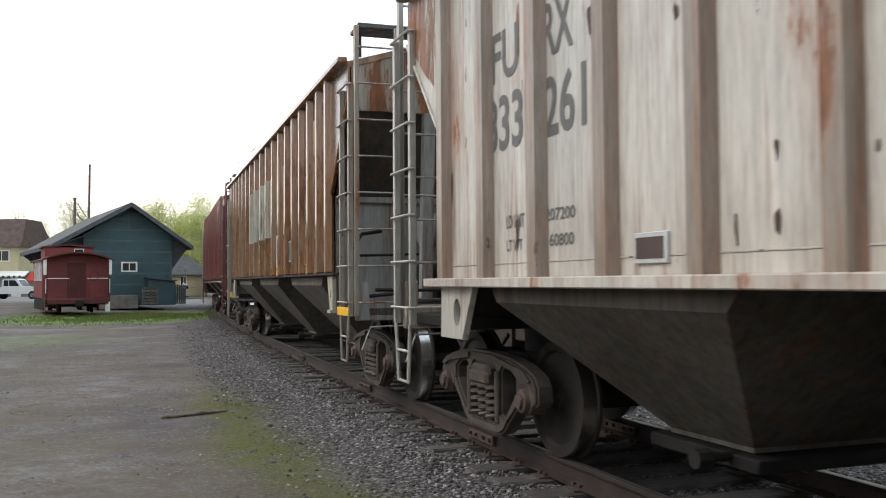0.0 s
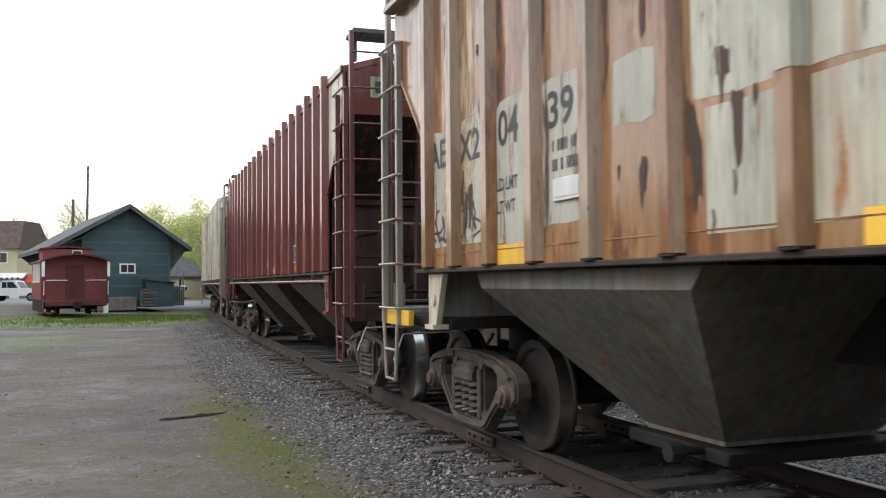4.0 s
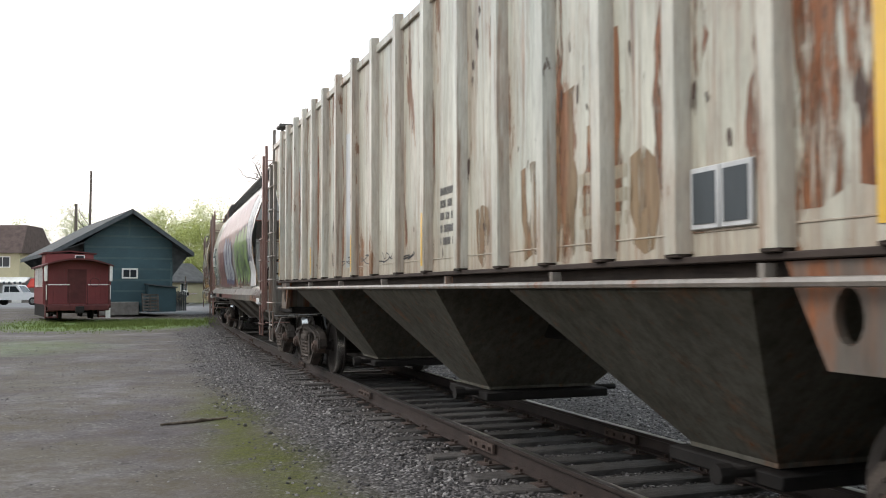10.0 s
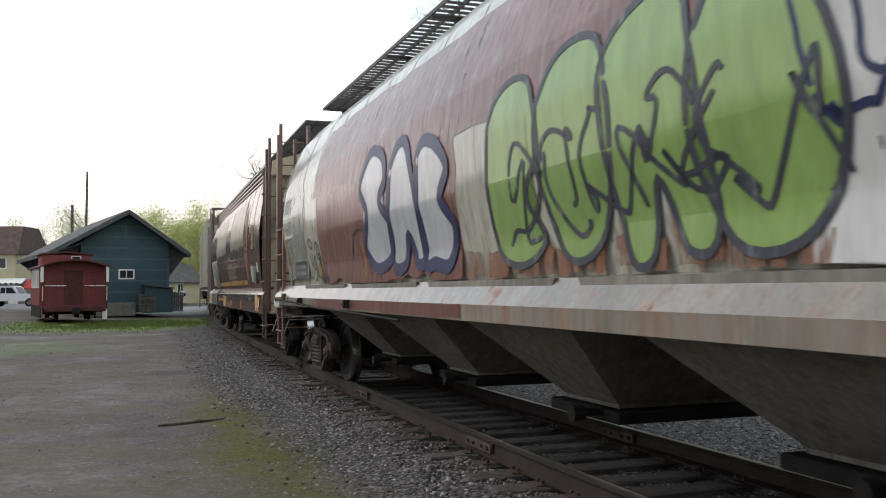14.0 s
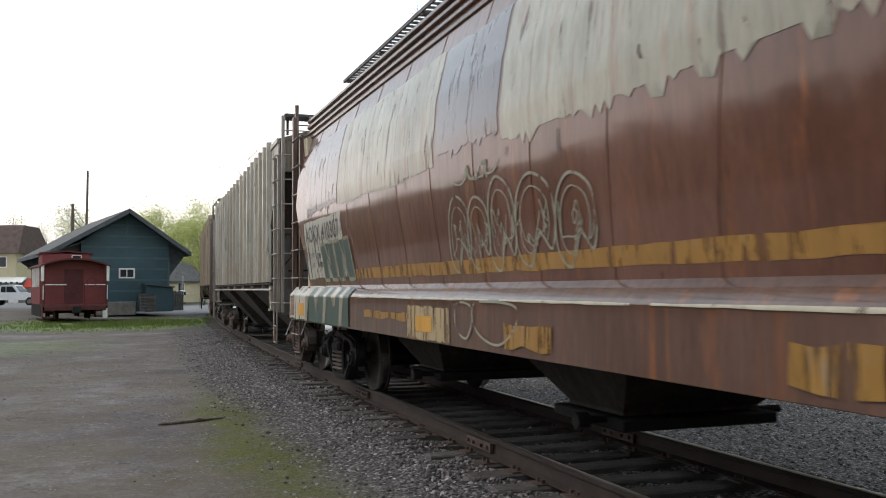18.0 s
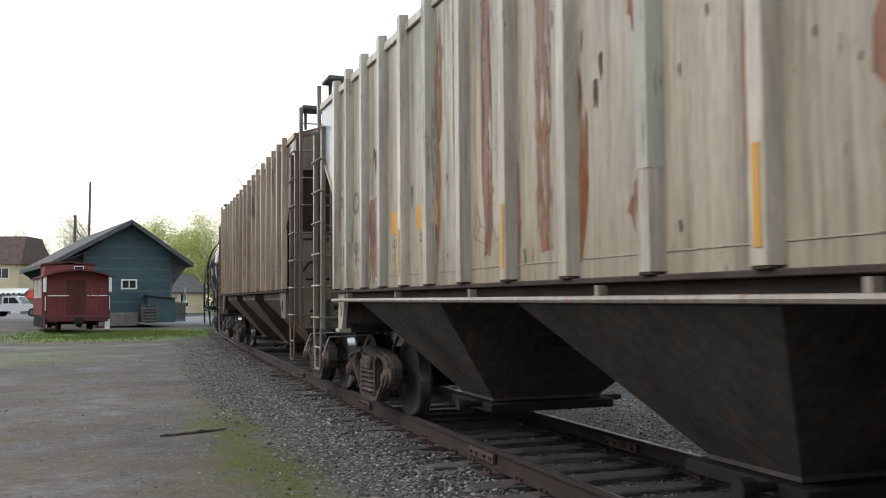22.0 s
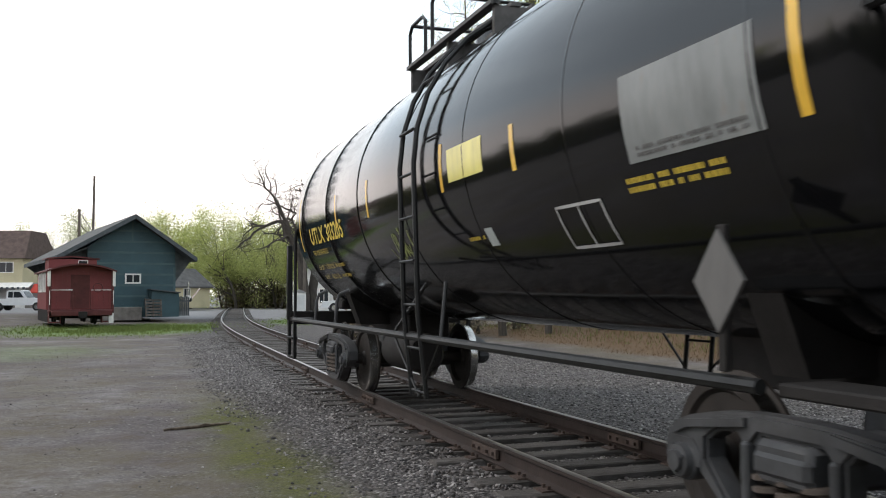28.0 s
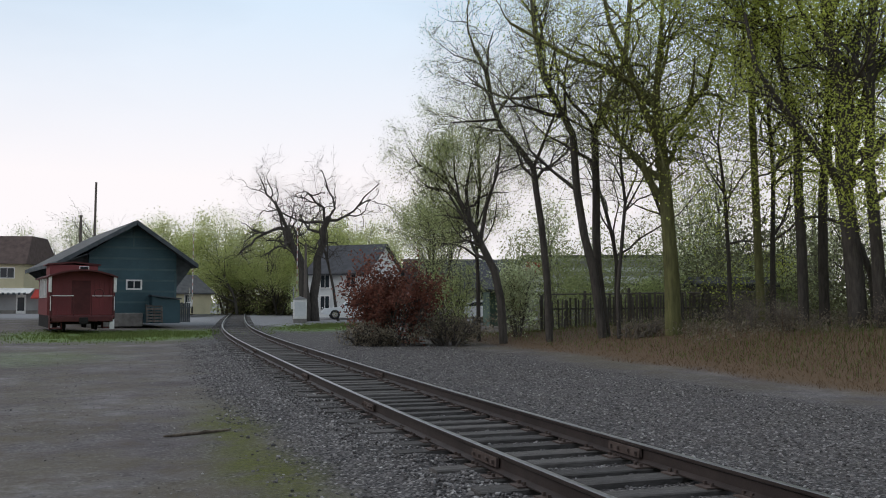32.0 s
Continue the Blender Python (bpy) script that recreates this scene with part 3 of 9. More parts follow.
def add_truck(car, x, frame_mat=None):
    """A two-axle truck under a car: bolster > side frames, spring nests, bearings; the wheelsets turn."""
    g = Geo().bbox(-.2, .2, -1.12, 1.12, .46, .68, .03).bbox(-.3, .3, -.35, .35, .6, .82, .03)
    for sg in (-1, 1):
        g.tube([(sg * .5, -.95, .34), (sg * .5, .95, .34)], .035, 8)
        for yy in (-.72, .72):
            g.bbox(sg * .41 - .04, sg * .41 + .04, yy - .06, yy + .06, .28, .56, .015)
    truck = part("truck", g, frame_mat or M["truck"], car, "dusty cast-steel two-axle truck", m=pose(x, 0, 0))
    frame_mesh, cap_mesh, lug_mesh = (SIDE_FRAME, BEARING, ADAPTER) if not frame_mat else (dark_copy(SIDE_FRAME, frame_mat), dark_copy(BEARING, frame_mat), dark_copy(ADAPTER, frame_mat))
    for y, ry in ((-1.0, 0), (1.0, 180)):
        m = pose(0, y, 0, 0, 0, ry)
        part("side_frame", frame_mesh, None, truck, m=m)
        for sx in (-.17, 0, .17):
            part("spring", SPRINGS, None, truck, m=m @ pose(sx, -.03, 0))
        for ax in (-.86, .86):
            part("bearing", cap_mesh, None, truck, m=pose(ax, y, AXLE, 0, 0, ry))
            part("adapter", lug_mesh, None, truck, m=pose(ax, y, AXLE, 0, 0, ry))
    for ax in (-.86, .86):
        w = part("wheelset", WHEELSET, None, truck, "pair of steel wheels on an axle", m=pose(ax, 0, AXLE + .005))
        SPINNING.append((w, ax))
    return truck


def add_coupler(car, x, sg):
    g = Geo().bbox(min(x, x + sg * .55), max(x, x + sg * .55), -.09, .09, .76, .92, .02)
    g.prism([(x + sg * .5, -.13), (x + sg * .62, -.2), (x + sg * .8, -.2), (x + sg * .86, -.1), (x + sg * .74, -.02), (x + sg * .78, .1), (x + sg * .86, .18), (x + sg * .62, .17), (x + sg * .5, .1)], .70, .98, "z")
    part("coupler", g, M["truck"], car, "knuckle coupler")
    hose = Geo().tube([(x + sg * .1, -.35, .85), (x + sg * .3, -.36, .7), (x + sg * .5, -.3, .5), (x + sg * .75, -.15, .42), (x + sg * .86, -.05, .5)], .022, 7)
    part("air_hose", hose, M["black"], car, "black rubber air hose")


def ladder(car, name, x0, x1, y, zs, z0, z1, mat, stand=0.06, label=""):
    """A ladder along a car's side at y: two stiles and round rungs."""
    out = -stand if y < 0 else stand
    g = Geo()
    for x in (x0, x1):
        g.bbox(x - .028, x + .028, min(y, y + out), max(y, y + out), z0, z1, .006)
    lad = part(name, g, mat, car, label)
    for z in zs:
        part("rung", Geo().tube([(x0 - .05, y + out * .4, z), (x0 - .03, y + out * 1.3, z), (x1 + .03, y + out * 1.3, z), (x1 + .05, y + out * .4, z)], .012, 6), mat, lad)
    return lad


def end_ladder(car, x, sg, y0, y1, zs, z0, z1, mat):
    g = Geo()
    for y in (y0, y1):
        g.bbox(min(x, x + sg * .06), max(x, x + sg * .06), y - .028, y + .028, z0, z1, .006)
    lad = part("end_ladder", g, mat, car)
    for z in zs:
        part("rung", Geo().tube([(x + sg * .03, y0, z), (x + sg * .09, y0 + .03, z), (x + sg * .09, y1 - .03, z), (x + sg * .03, y1, z)], .012, 6), mat, lad)
    return lad

SILL, EAVE = 1.53, 4.0


def add_end(car, L, sg, mat, steel, width=1.5, z_panel=3.45, panel_mat=None, mats_end=None, inset=.42, slope_mat=None, gear_mat=None, depth=.88, lean=0.0, post_mat=None, gear_y=0.1, section=(), thick=.06):
    """One end of a covered hopper: top panel, slope sheet, platform, posts, brake gear and ladders."""
    X = sg * L / 2
    n = sg
    top = Geo().prism([(-width + .03, z_panel), (-width + .03, EAVE - .03), (-.35, EAVE + .37), (.35, EAVE + .37), (width - .03, EAVE - .03), (width - .03, z_panel)], X - n * inset, X - n * (inset - .06), "x")
    if section:
        top = Geo().prism([(-w, z) for w, z in section] + [(w, z) for w, z in section[::-1]], X - n * inset, X - n * (inset - .06), "x")
    top.v = [(x + n * lean * (z - z_panel), y, z) for x, y, z in top.v]
    part("end_panel", top, panel_mat or mat, car)
    if section:
        width = 1.53
    sl = Geo()
    a, b, zb = X - n * inset, X - n * (inset + depth), 2.5
    sl.add([(a, -width + .03, z_panel + .02), (a, width - .03, z_panel + .02), (b, width - .03, zb), (b, -width + .03, zb), (a - n * max(.05, thick * .6), -width + .03, z_panel + .02), (a - n * max(.05, thick * .6), width - .03, z_panel + .02), (b - n * max(.05, thick * .6), width - .03, zb), (b - n * max(.05, thick * .6), -width + .03, zb)],
           [(0, 1, 2, 3), (7, 6, 5, 4), (0, 3, 7, 4), (1, 5, 6, 2), (0, 4, 5, 1), (3, 2, 6, 7)] if n > 0 else [(3, 2, 1, 0), (4, 5, 6, 7), (4, 7, 3, 0), (2, 6, 5, 1), (1, 5, 4, 0), (7, 6, 2, 3)])
    part("slope_sheet", sl, slope_mat or mats_end or steel, car, "sloping end sheet")
    bk = inset + depth + .02
    bulk = Geo().bbox(min(X - n * (bk + thick), X - n * bk), max(X - n * (bk + thick), X - n * bk), -width + .03, width - .03, 1.1, 2.52, .008)
    bulk.bbox(min(X - n * bk, X - n * (bk - .06)), max(X - n * bk, X - n * (bk - .06)), -width + .03, width - .03, 2.42, 2.5, .008)
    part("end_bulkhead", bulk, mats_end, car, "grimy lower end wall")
    for y in (-.5, .5):
        part("end_post", Geo().prism([(X - n * (inset + .03), z_panel), (X - n * (inset - .1), z_panel), (X - n * .5, 1.1), (X - n * .62, 1.1)], y - .07, y + .07, "y"), post_mat or mat, car)
    part("end_platform", Geo().bbox(min(X, X - n * 1.5), max(X, X - n * 1.5), -1.42, 1.42, 1.0, 1.1, .01), steel, car)
    part("end_sill", Geo().bbox(min(X, X - n * .1), max(X, X - n * .1), -1.5, 1.5, .95, 1.16, .012), mat, car)
    plat = Geo().bbox(min(X - n * 2.8, X + n * .05), max(X - n * 2.8, X + n * .05), -.2, .2, .68, 1.0, .02)
    part("draft_sill", plat, steel, car)
    gear = Geo().lathe([(-.62, .0), (-.62, .12), (-.57, .2), (-.5, .22), (.1, .22), (.17, .19), (.22, .1), (.22, 0)], (X - n * .85, gear_y, 2.05), "y", 20)
    gear.lathe([(-.04, .23), (-.04, .24), (.04, .24), (.04, .23)], (X - n * .85, gear_y - .3, 2.05), "y", 20)
    part("air_reservoir", gear, gear_mat or mats_end or steel, car, "rounded air reservoir on the end platform")
    cyl = Geo().lathe([(-.3, .0), (-.3, .1), (-.26, .15), (.12, .15), (.14, .06), (.5, .05), (.5, 0)], (X - n * .7, -.25, 1.5), "y", 16)
    part("brake_cylinder", cyl, steel, car, "grimy brake cylinder")
    part("valve_block", Geo().bbox(X - n * .62 - .16, X - n * .62 + .16, .35, .75, 1.12, 1.5, .03).bbox(X - n * .62 - .1, X - n * .62 + .1, .42, .66, 1.5, 1.66, .02), gear_mat or steel, car, "brake valve block")
    for path, r in (([(X - n * .3, -1.2, 1.3), (X - n * .3, .2, 1.28), (X - n * .5, .6, 1.5)], .022), ([(X - n * .7, -1.3, 1.72), (X - n * .7, -.5, 1.74), (X - n * .8, -.4, 1.85)], .018), ([(X - n * .95, -1.3, 1.2), (X - n * .95, -.7, 1.25), (X - n * .8, -.3, 1.5)], .025), ([(X - n * .5, .2, 1.15), (X - n * .55, .2, 1.7), (X - n * .8, .15, 1.86)], .018)):
        part("brake_pipe", Geo().tube(path, r, 6), steel, car)
    # uncoupling lever, brake rods, crossover board and stiffeners
    lev = Geo().tube([(X + n * .06, -1.45, .62), (X + n * .06, -1.35, .88), (X + n * .1, -.5, .9), (X + n * .16, -.2, .98), (X + n * .16, .1, .98)], .011, 6)
    part("uncoupling_lever", lev, M["lever"], car, "thin pale uncoupling lever")
    part("crossover_board", Geo().bbox(min(X - n * .12, X + n * .16), max(X - n * .12, X + n * .16), -1.0, 1.0, 1.17, 1.2, .006), M["grate"], car, "grated crossover board")
    part("brake_rod", Geo().tube([(X - n * .55, .62, 1.12), (X - n * .55, .62, 2.3), (X - n * .42, .62, 2.45)], .022, 6), steel, car)
    part("brake_wheel", Geo().tube([(X - n * .3, .62 + .22 * math.cos(k * math.pi / 10), 2.45 + .22 * math.sin(k * math.pi / 10)) for k in range(21)], .016, 6, close=False).tube([(X - n * .3, .4, 2.45), (X - n * .3, .84, 2.45)], .014, 5).tube([(X - n * .3, .62, 2.23), (X - n * .3, .62, 2.67)], .014, 5), steel, car)
    part("pipe", Geo().tube([(X - n * .9, -1.36, 1.12), (X - n * .9, -1.36, 1.8), (X - n * 1.0, -1.2, 2.0), (X - n * 1.2, -.9, 2.05)], .024, 6), steel, car)
    part("retainer_valve", Geo().bbox(X - n * .36 - .05, X - n * .36 + .05, .9, 1.02, 1.9, 2.1, .02), steel, car)
    for y in (-1.47, 1.35):
        part("corner_plate", Geo().bbox(min(X - n * .02, X + n * .012), max(X - n * .02, X + n * .012), y, y + .12, .96, 1.4, .004), mat, car)
    add_coupler(car, X, n)
    return X


def roof_walk(car, L, z, mat, width=0.32, y=0.0, name="roof_walk"):
    g = Geo()
    x0, x1 = -L / 2 + .1, L / 2 - .1
    nb = max(5, int(width / .09))
    for k in range(nb):
        yy = y - width + k * 2 * width / (nb - 1)
        g.box(x0, x1, yy - .012, yy + .012, z, z + .045)
    k = x0
    while k < x1:
        g.box(k, k + .02, y - width, y + width, z + .01, z + .04)
        k += .16
    for k in np.linspace(x0 + .2, x1 - .2, 9):
        g.box(k - .03, k + .03, y - width * .6 - .03, y - width * .6 + .03, z - .5, z)
        g.box(k - .03, k + .03, y + width * .6 - .03, y + width * .6 + .03, z - .5, z)
        g.box(k - .03, k + .03, y - width, y + width, z - .03, z)
    part(name, g, mat, car, "grated steel roof walk", smooth=0)


def hopper_bays(car, mat, dark, centres, top_len=2.85, z0=0.38, zt=SILL - .03, w=1.47, bottom_w=.6):
    for cx in centres:
        h, b = top_len / 2, .42
        v = []
        for z, hx, hy in ((zt, h, w), (zt - .12, h - .1, w), (z0 + .03, b, bottom_w), (z0, b, bottom_w)):
            v += [(cx - hx, -hy, z), (cx + hx, -hy, z), (cx + hx, hy, z), (cx - hx, hy, z)]
        g = Geo()
        f = [(0, 3, 2, 1)[::-1], (12, 13, 14, 15)[::-1]]
        for k in range(3):
            for i in range(4):
                f.append((4 * k + i, 4 * k + 4 + i, 4 * k + 4 + (i + 1) % 4, 4 * k + (i + 1) % 4))
        g.add(v, f)
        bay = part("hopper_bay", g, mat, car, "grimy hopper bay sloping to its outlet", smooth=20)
        gate = Geo().bbox(cx - .55, cx + .55, -bottom_w - .08, bottom_w + .08, z0 - .1, z0 - .01, .012)
        part("outlet_gate", gate, dark, bay)
        part("gate_shaft", Geo().tube([(cx + .3, -bottom_w - .3, z0 - .03), (cx + .3, bottom_w + .3, z0 - .03)], .03, 8).lathe([(-.05, .0), (-.05, .06), (.05, .06), (.05, 0)], (cx + .3, -bottom_w - .28, z0 - .03), "y", 8), dark, bay)


def cut_strip(outline, a, b):
    """The piece of a convex-edged outline of (x, z) that lies between x = a and x = b."""
    for lim, keep in ((a, 1), (b, -1)):
        out = []
        for p, q in zip(outline, outline[1:] + outline[:1]):
            dp, dq = (p[0] - lim) * keep, (q[0] - lim) * keep
            if dp >= 0:
                out.append(p)
            if (dp > 0 > dq) or (dp < 0 < dq):
                f = dp / (dp - dq)
                out.append((lim, p[1] + (q[1] - p[1]) * f))
        outline = out
    return outline


def holed_plate(outline, hole, y0, y1):
    """A flat plate of an (x, z) outline with one hole through it."""
    bm = bmesh.new()
    for loop in (outline, hole):
        vs = [bm.verts.new((x, y0, z)) for x, z in loop]
        for k in range(len(vs)):
            bm.edges.new((vs[k], vs[(k + 1) % len(vs)]))
    bmesh.ops.triangle_fill(bm, use_beauty=True, use_dissolve=False, edges=bm.edges[:])
    ext = bmesh.ops.extrude_face_region(bm, geom=bm.faces[:])
    bmesh.ops.translate(bm, verts=[v for v in ext["geom"] if isinstance(v, bmesh.types.BMVert)], vec=(0, y1 - y0, 0))
    bmesh.ops.recalc_face_normals(bm, faces=bm.faces[:])
    bm.verts.index_update()
    g = Geo().add([v.co for v in bm.verts], [[v.index for v in f.verts] for f in bm.faces])
    bm.free()
    return g


def post_places(L, ribs, shift=0.0):
    """Where the posts of a side stand: wider apart over the middle bays where there are 17 or 18."""
    k = L / 15.65
    if ribs == 18:
        right = [.45, 1.33, 2.19, 3.0, 3.74, 4.46, 5.18, 5.88, 6.5]
        inner = 4.0
        return [-x * k + shift * max(0, 1 - x / inner) for x in right[::-1]] + [x * k + shift * max(0, 1 - x / inner) for x in right]
    if ribs == 17:
        right = [.92, 1.82, 2.7, 3.56, 4.41, 5.17, 5.86, 6.55]
        return [-x * k for x in right[::-1]] + [0.0] + [x * k for x in right]
    return [-L / 2 + 1.36 + i * (L - 2.72) / (ribs - 1) for i in range(ribs)]


def ribbed_hopper(name, label, mats, L=15.6, ribs=18, cap=False, pipe=False, tri=3.35, rib_w=0.1, SILL=1.54, ledge=False, gusset=False, shift=0.0):
    """A covered hopper with outside posts. mats: body, rib, bay, steel, ladder."""
    body, rib, bay, steel, lad = (mats[k] for k in ("body", "rib", "bay", "steel", "ladder"))
    car = thing(name, label, "hopper car", group="freight train")
    H = L / 2
    e = 1.3
    outline = [(-H + .3, EAVE), (-H + .3, tri), (-H + e, 2.5), (-H + e, SILL), (H - e, SILL), (H - e, 2.5), (H - .3, tri), (H - .3, EAVE)]
    for y, t in ((-1.53, .03), (1.5, .03)):
        side = part("side_sheet", Geo().prism(outline, -1.513 if y < 0 else y, y + t, "y"), body, car, "weathered side sheet")
        if y < 0:
            edges = [-H, *post_places(L, ribs, shift), H]
            for a, b in zip(edges[:-1], edges[1:]):
                part("panel", Geo().prism(cut_strip(outline, a, b), y, -1.514, "y"), body, side)
        xs = post_places(L, ribs, shift)
        g = Geo().prism([(-rib_w / 2, y - .08 if y < 0 else y + t + .08), (rib_w / 2, y - .08 if y < 0 else y + t + .08), (rib_w / 2 + .03, y if y < 0 else y + t), (-rib_w / 2 - .03, y if y < 0 else y + t)], SILL + .02, EAVE + (.02 if cap else .1), "z")
        me = g.mesh("post", 20)
        me.materials.append(rib)
        for x in xs:
            part("post", me, None, side, m=pose(x, 0, 0))
        for sg in (-1, 1):
            yb = y - .008 if y < 0 else y + t + .008
            part("corner_brace", Geo().tube([(sg * (H - .3), yb, tri), (sg * (H - e), yb, 2.5)], .016, 6), body, side)
        sill = Geo()
        yo = -1 if y < 0 else 1
        yy = y if y < 0 else y + t
        if ledge:
            sill.bbox(-H + 1.0, H - 1.0, min(yy, yy + yo * .1), max(yy, yy + yo * .1), SILL - .05, SILL + .02, .008)
        else:
            sill.bbox(-H + 1.0, H - 1.0, min(yy - yo * .06, yy + yo * .05), max(yy - yo * .06, yy + yo * .05), SILL - .03, SILL + .004, .006)
        part("side_sill", sill, body if ledge else M["sill_rust_shade"], car)
        for x in xs:
            part("post_foot", Geo().bbox(x - rib_w * .6, x + rib_w * .6, min(yy, yy + yo * .075), max(yy, yy + yo * .075), SILL + .003, SILL + .022, .004), M["sill_rust_shade"], side, "rusty foot of the post")
        part("weld_seam", Geo().bbox(-H + e, H - e, min(yy, yy + yo * .005), max(yy, yy + yo * .005), SILL + .115, SILL + .123, .001), body, side)
        if cap:
            part("top_chord", Geo().bbox(-H + .3, H - .3, min(yy, yy + yo * .12), max(yy, yy + yo * .12), EAVE, EAVE + .07, .01), rib, car)
        else:
            part("top_chord", Geo().bbox(-H + .3, H - .3, min(yy, yy + yo * .03), max(yy, yy + yo * .03), EAVE - .06, EAVE + .03, .008), rib, car)
        for sg in (-1, 1):
            a = sg * (H - e)
            w = Geo()
            if gusset:
                hole = [(a - sg * .29 + .075 * math.cos(k * math.pi / 8), SILL - .25 + .11 * math.sin(k * math.pi / 8)) for k in range(16)]
                g2 = holed_plate([(a + sg * .06, SILL - .035), (a - sg * .63, SILL - .035), (a - sg * .4, SILL - .46), (a + sg * .08, SILL - .46)], hole, yy + yo * .02, yy - yo * .03)
                part("gusset_plate", g2, mats.get("pad", rib), car, "gusset plate with an oval hole", smooth=20)
                continue
            w.prism([(a + sg * .05, SILL - .04), (a - sg * .3, SILL - .04), (a - sg * .12, 1.02), (a + sg * .05, 1.02)], yy, yy + yo * -.05, "y")
            w.prism([(a + sg * .07, 1.0), (a - sg * .14, 1.0), (a - sg * .14, 1.04), (a + sg * .07, 1.04)], yy + yo * .03, yy - yo * .12, "y")
            w.lathe([(-.01, .0), (-.01, .055), (.01, .055)], (a - sg * .08, yy + yo * .004, 1.25), "y", 14)
            part("jacking_pad", w, mats.get("pad", rib), car)
        if pipe:
            # the shadow between sill and bays is put into this dark strip
            part("sill_web", Geo().bbox(-H + 1.3, H - 1.3, min(yy - yo * .03, yy - yo * .05), max(yy - yo * .03, yy - yo * .05), SILL - .14, SILL - .03, .004), M["sill_rust_shade"], car, "web plate under the sill, darkened for the shadow there")
        if pipe and y < 0:
            g = Geo().tube([(-H + 1.1, yy - .02, SILL - .13), (-H + 1.3, yy - .08, SILL - .12), (H - 1.3, yy - .08, SILL - .12), (H - 1.1, yy - .02, SILL - .13)], .022, 7)
            for x in np.linspace(-H + 2, H - 2, 7):
                g.box(x - .02, x + .02, yy - .08, yy - .02, SILL - .12, SILL - .04)
            part("train_pipe", g, mats.get("pipe", lad), car, "long pipe under the side sill")
    roof = Geo().prism([(-1.55, EAVE + .02), (-.4, EAVE + .36), (.4, EAVE + .36), (1.55, EAVE + .02), (1.5, EAVE - .05), (.4, EAVE + .3), (-.4, EAVE + .3), (-1.5, EAVE - .05)], -H + .34, H - .34, "x")
    part("roof", roof, body, car)
    roof_walk(car, L, EAVE + .5, M["grate"], .42)
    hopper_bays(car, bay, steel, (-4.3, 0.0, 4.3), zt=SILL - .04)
    cs = Geo().bbox(-H + 1, H - 1, -.22, .22, .92, 1.3, .02)
    part("centre_sill", cs, steel, car)
    for sg in (-1, 1):
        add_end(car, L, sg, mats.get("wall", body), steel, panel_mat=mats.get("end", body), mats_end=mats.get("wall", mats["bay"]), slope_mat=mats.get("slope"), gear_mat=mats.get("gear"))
        # the roof walk spreads to both ladders at the end of the car
        for y0, y1 in ((-1.46, -.46), (.46, 1.46)):
            xa, xb = min(sg * (H - .42), sg * (H - .02)), max(sg * (H - .42), sg * (H - .02))
            walk_g = Geo()
            for k in range(7):
                xx = xa + (xb - xa) * k / 6
                walk_g.box(xx - .01, xx + .01, y0, y1, EAVE + .36, EAVE + .41)
            for k in range(9):
                yy2 = y0 + (y1 - y0) * k / 8
                walk_g.box(xa, xb, yy2 - .008, yy2 + .008, EAVE + .365, EAVE + .4)
            for yy2 in (y0 + .1, y1 - .1):
                walk_g.box(xa, xa + .05, yy2 - .02, yy2 + .02, EAVE + .1, EAVE + .36)
            part("end_walk", walk_g, M["grate"], car, "grated walk across the roof end", smooth=0)
        X = sg * H
        zs = [1.16 + .42 * k for k in range(7)]
        for y in (-1.53, 1.53):
            ladder(car, "side_ladder", min(X - sg * .5, X - sg * .03), max(X - sg * .5, X - sg * .03), y, zs, 1.0, 3.7, lad, .06)
            yy = y + (-.05 if y < 0 else .05)
            step = part("stirrup_step", Geo().tube([(X - sg * .48, yy, 1.0), (X - sg * .46, yy, .78), (X - sg * .42, yy, .48), (X - sg * .13, yy, .48), (X - sg * .09, yy, .78), (X - sg * .05, yy, 1.0)], .018, 6), lad, car, "bent strap step")
            part("tread", Geo().tube([(X - sg * .45, yy, .76), (X - sg * .1, yy, .76)], .014, 6), lad, step)
        for y0, y1 in ((-1.5, -1.02), (1.02, 1.5)):
            end_ladder(car, X, sg, y0, y1, [1.16 + .42 * k for k in range(8)], 1.0, EAVE + .36, lad)
        bar = Geo()
        for z in (1.62, 2.4):
            bar.tube([(X + sg * .04, -1.0, z), (X + sg * .08, -.9, z), (X + sg * .08, .9, z), (X + sg * .04, 1.0, z)], .014, 6)
        part("end_handrail", bar, lad, car)
        add_truck(car, sg * (H - .98))
    return car


CARS = []      # thing, way of its middle along the train, distance of its trucks from the middle


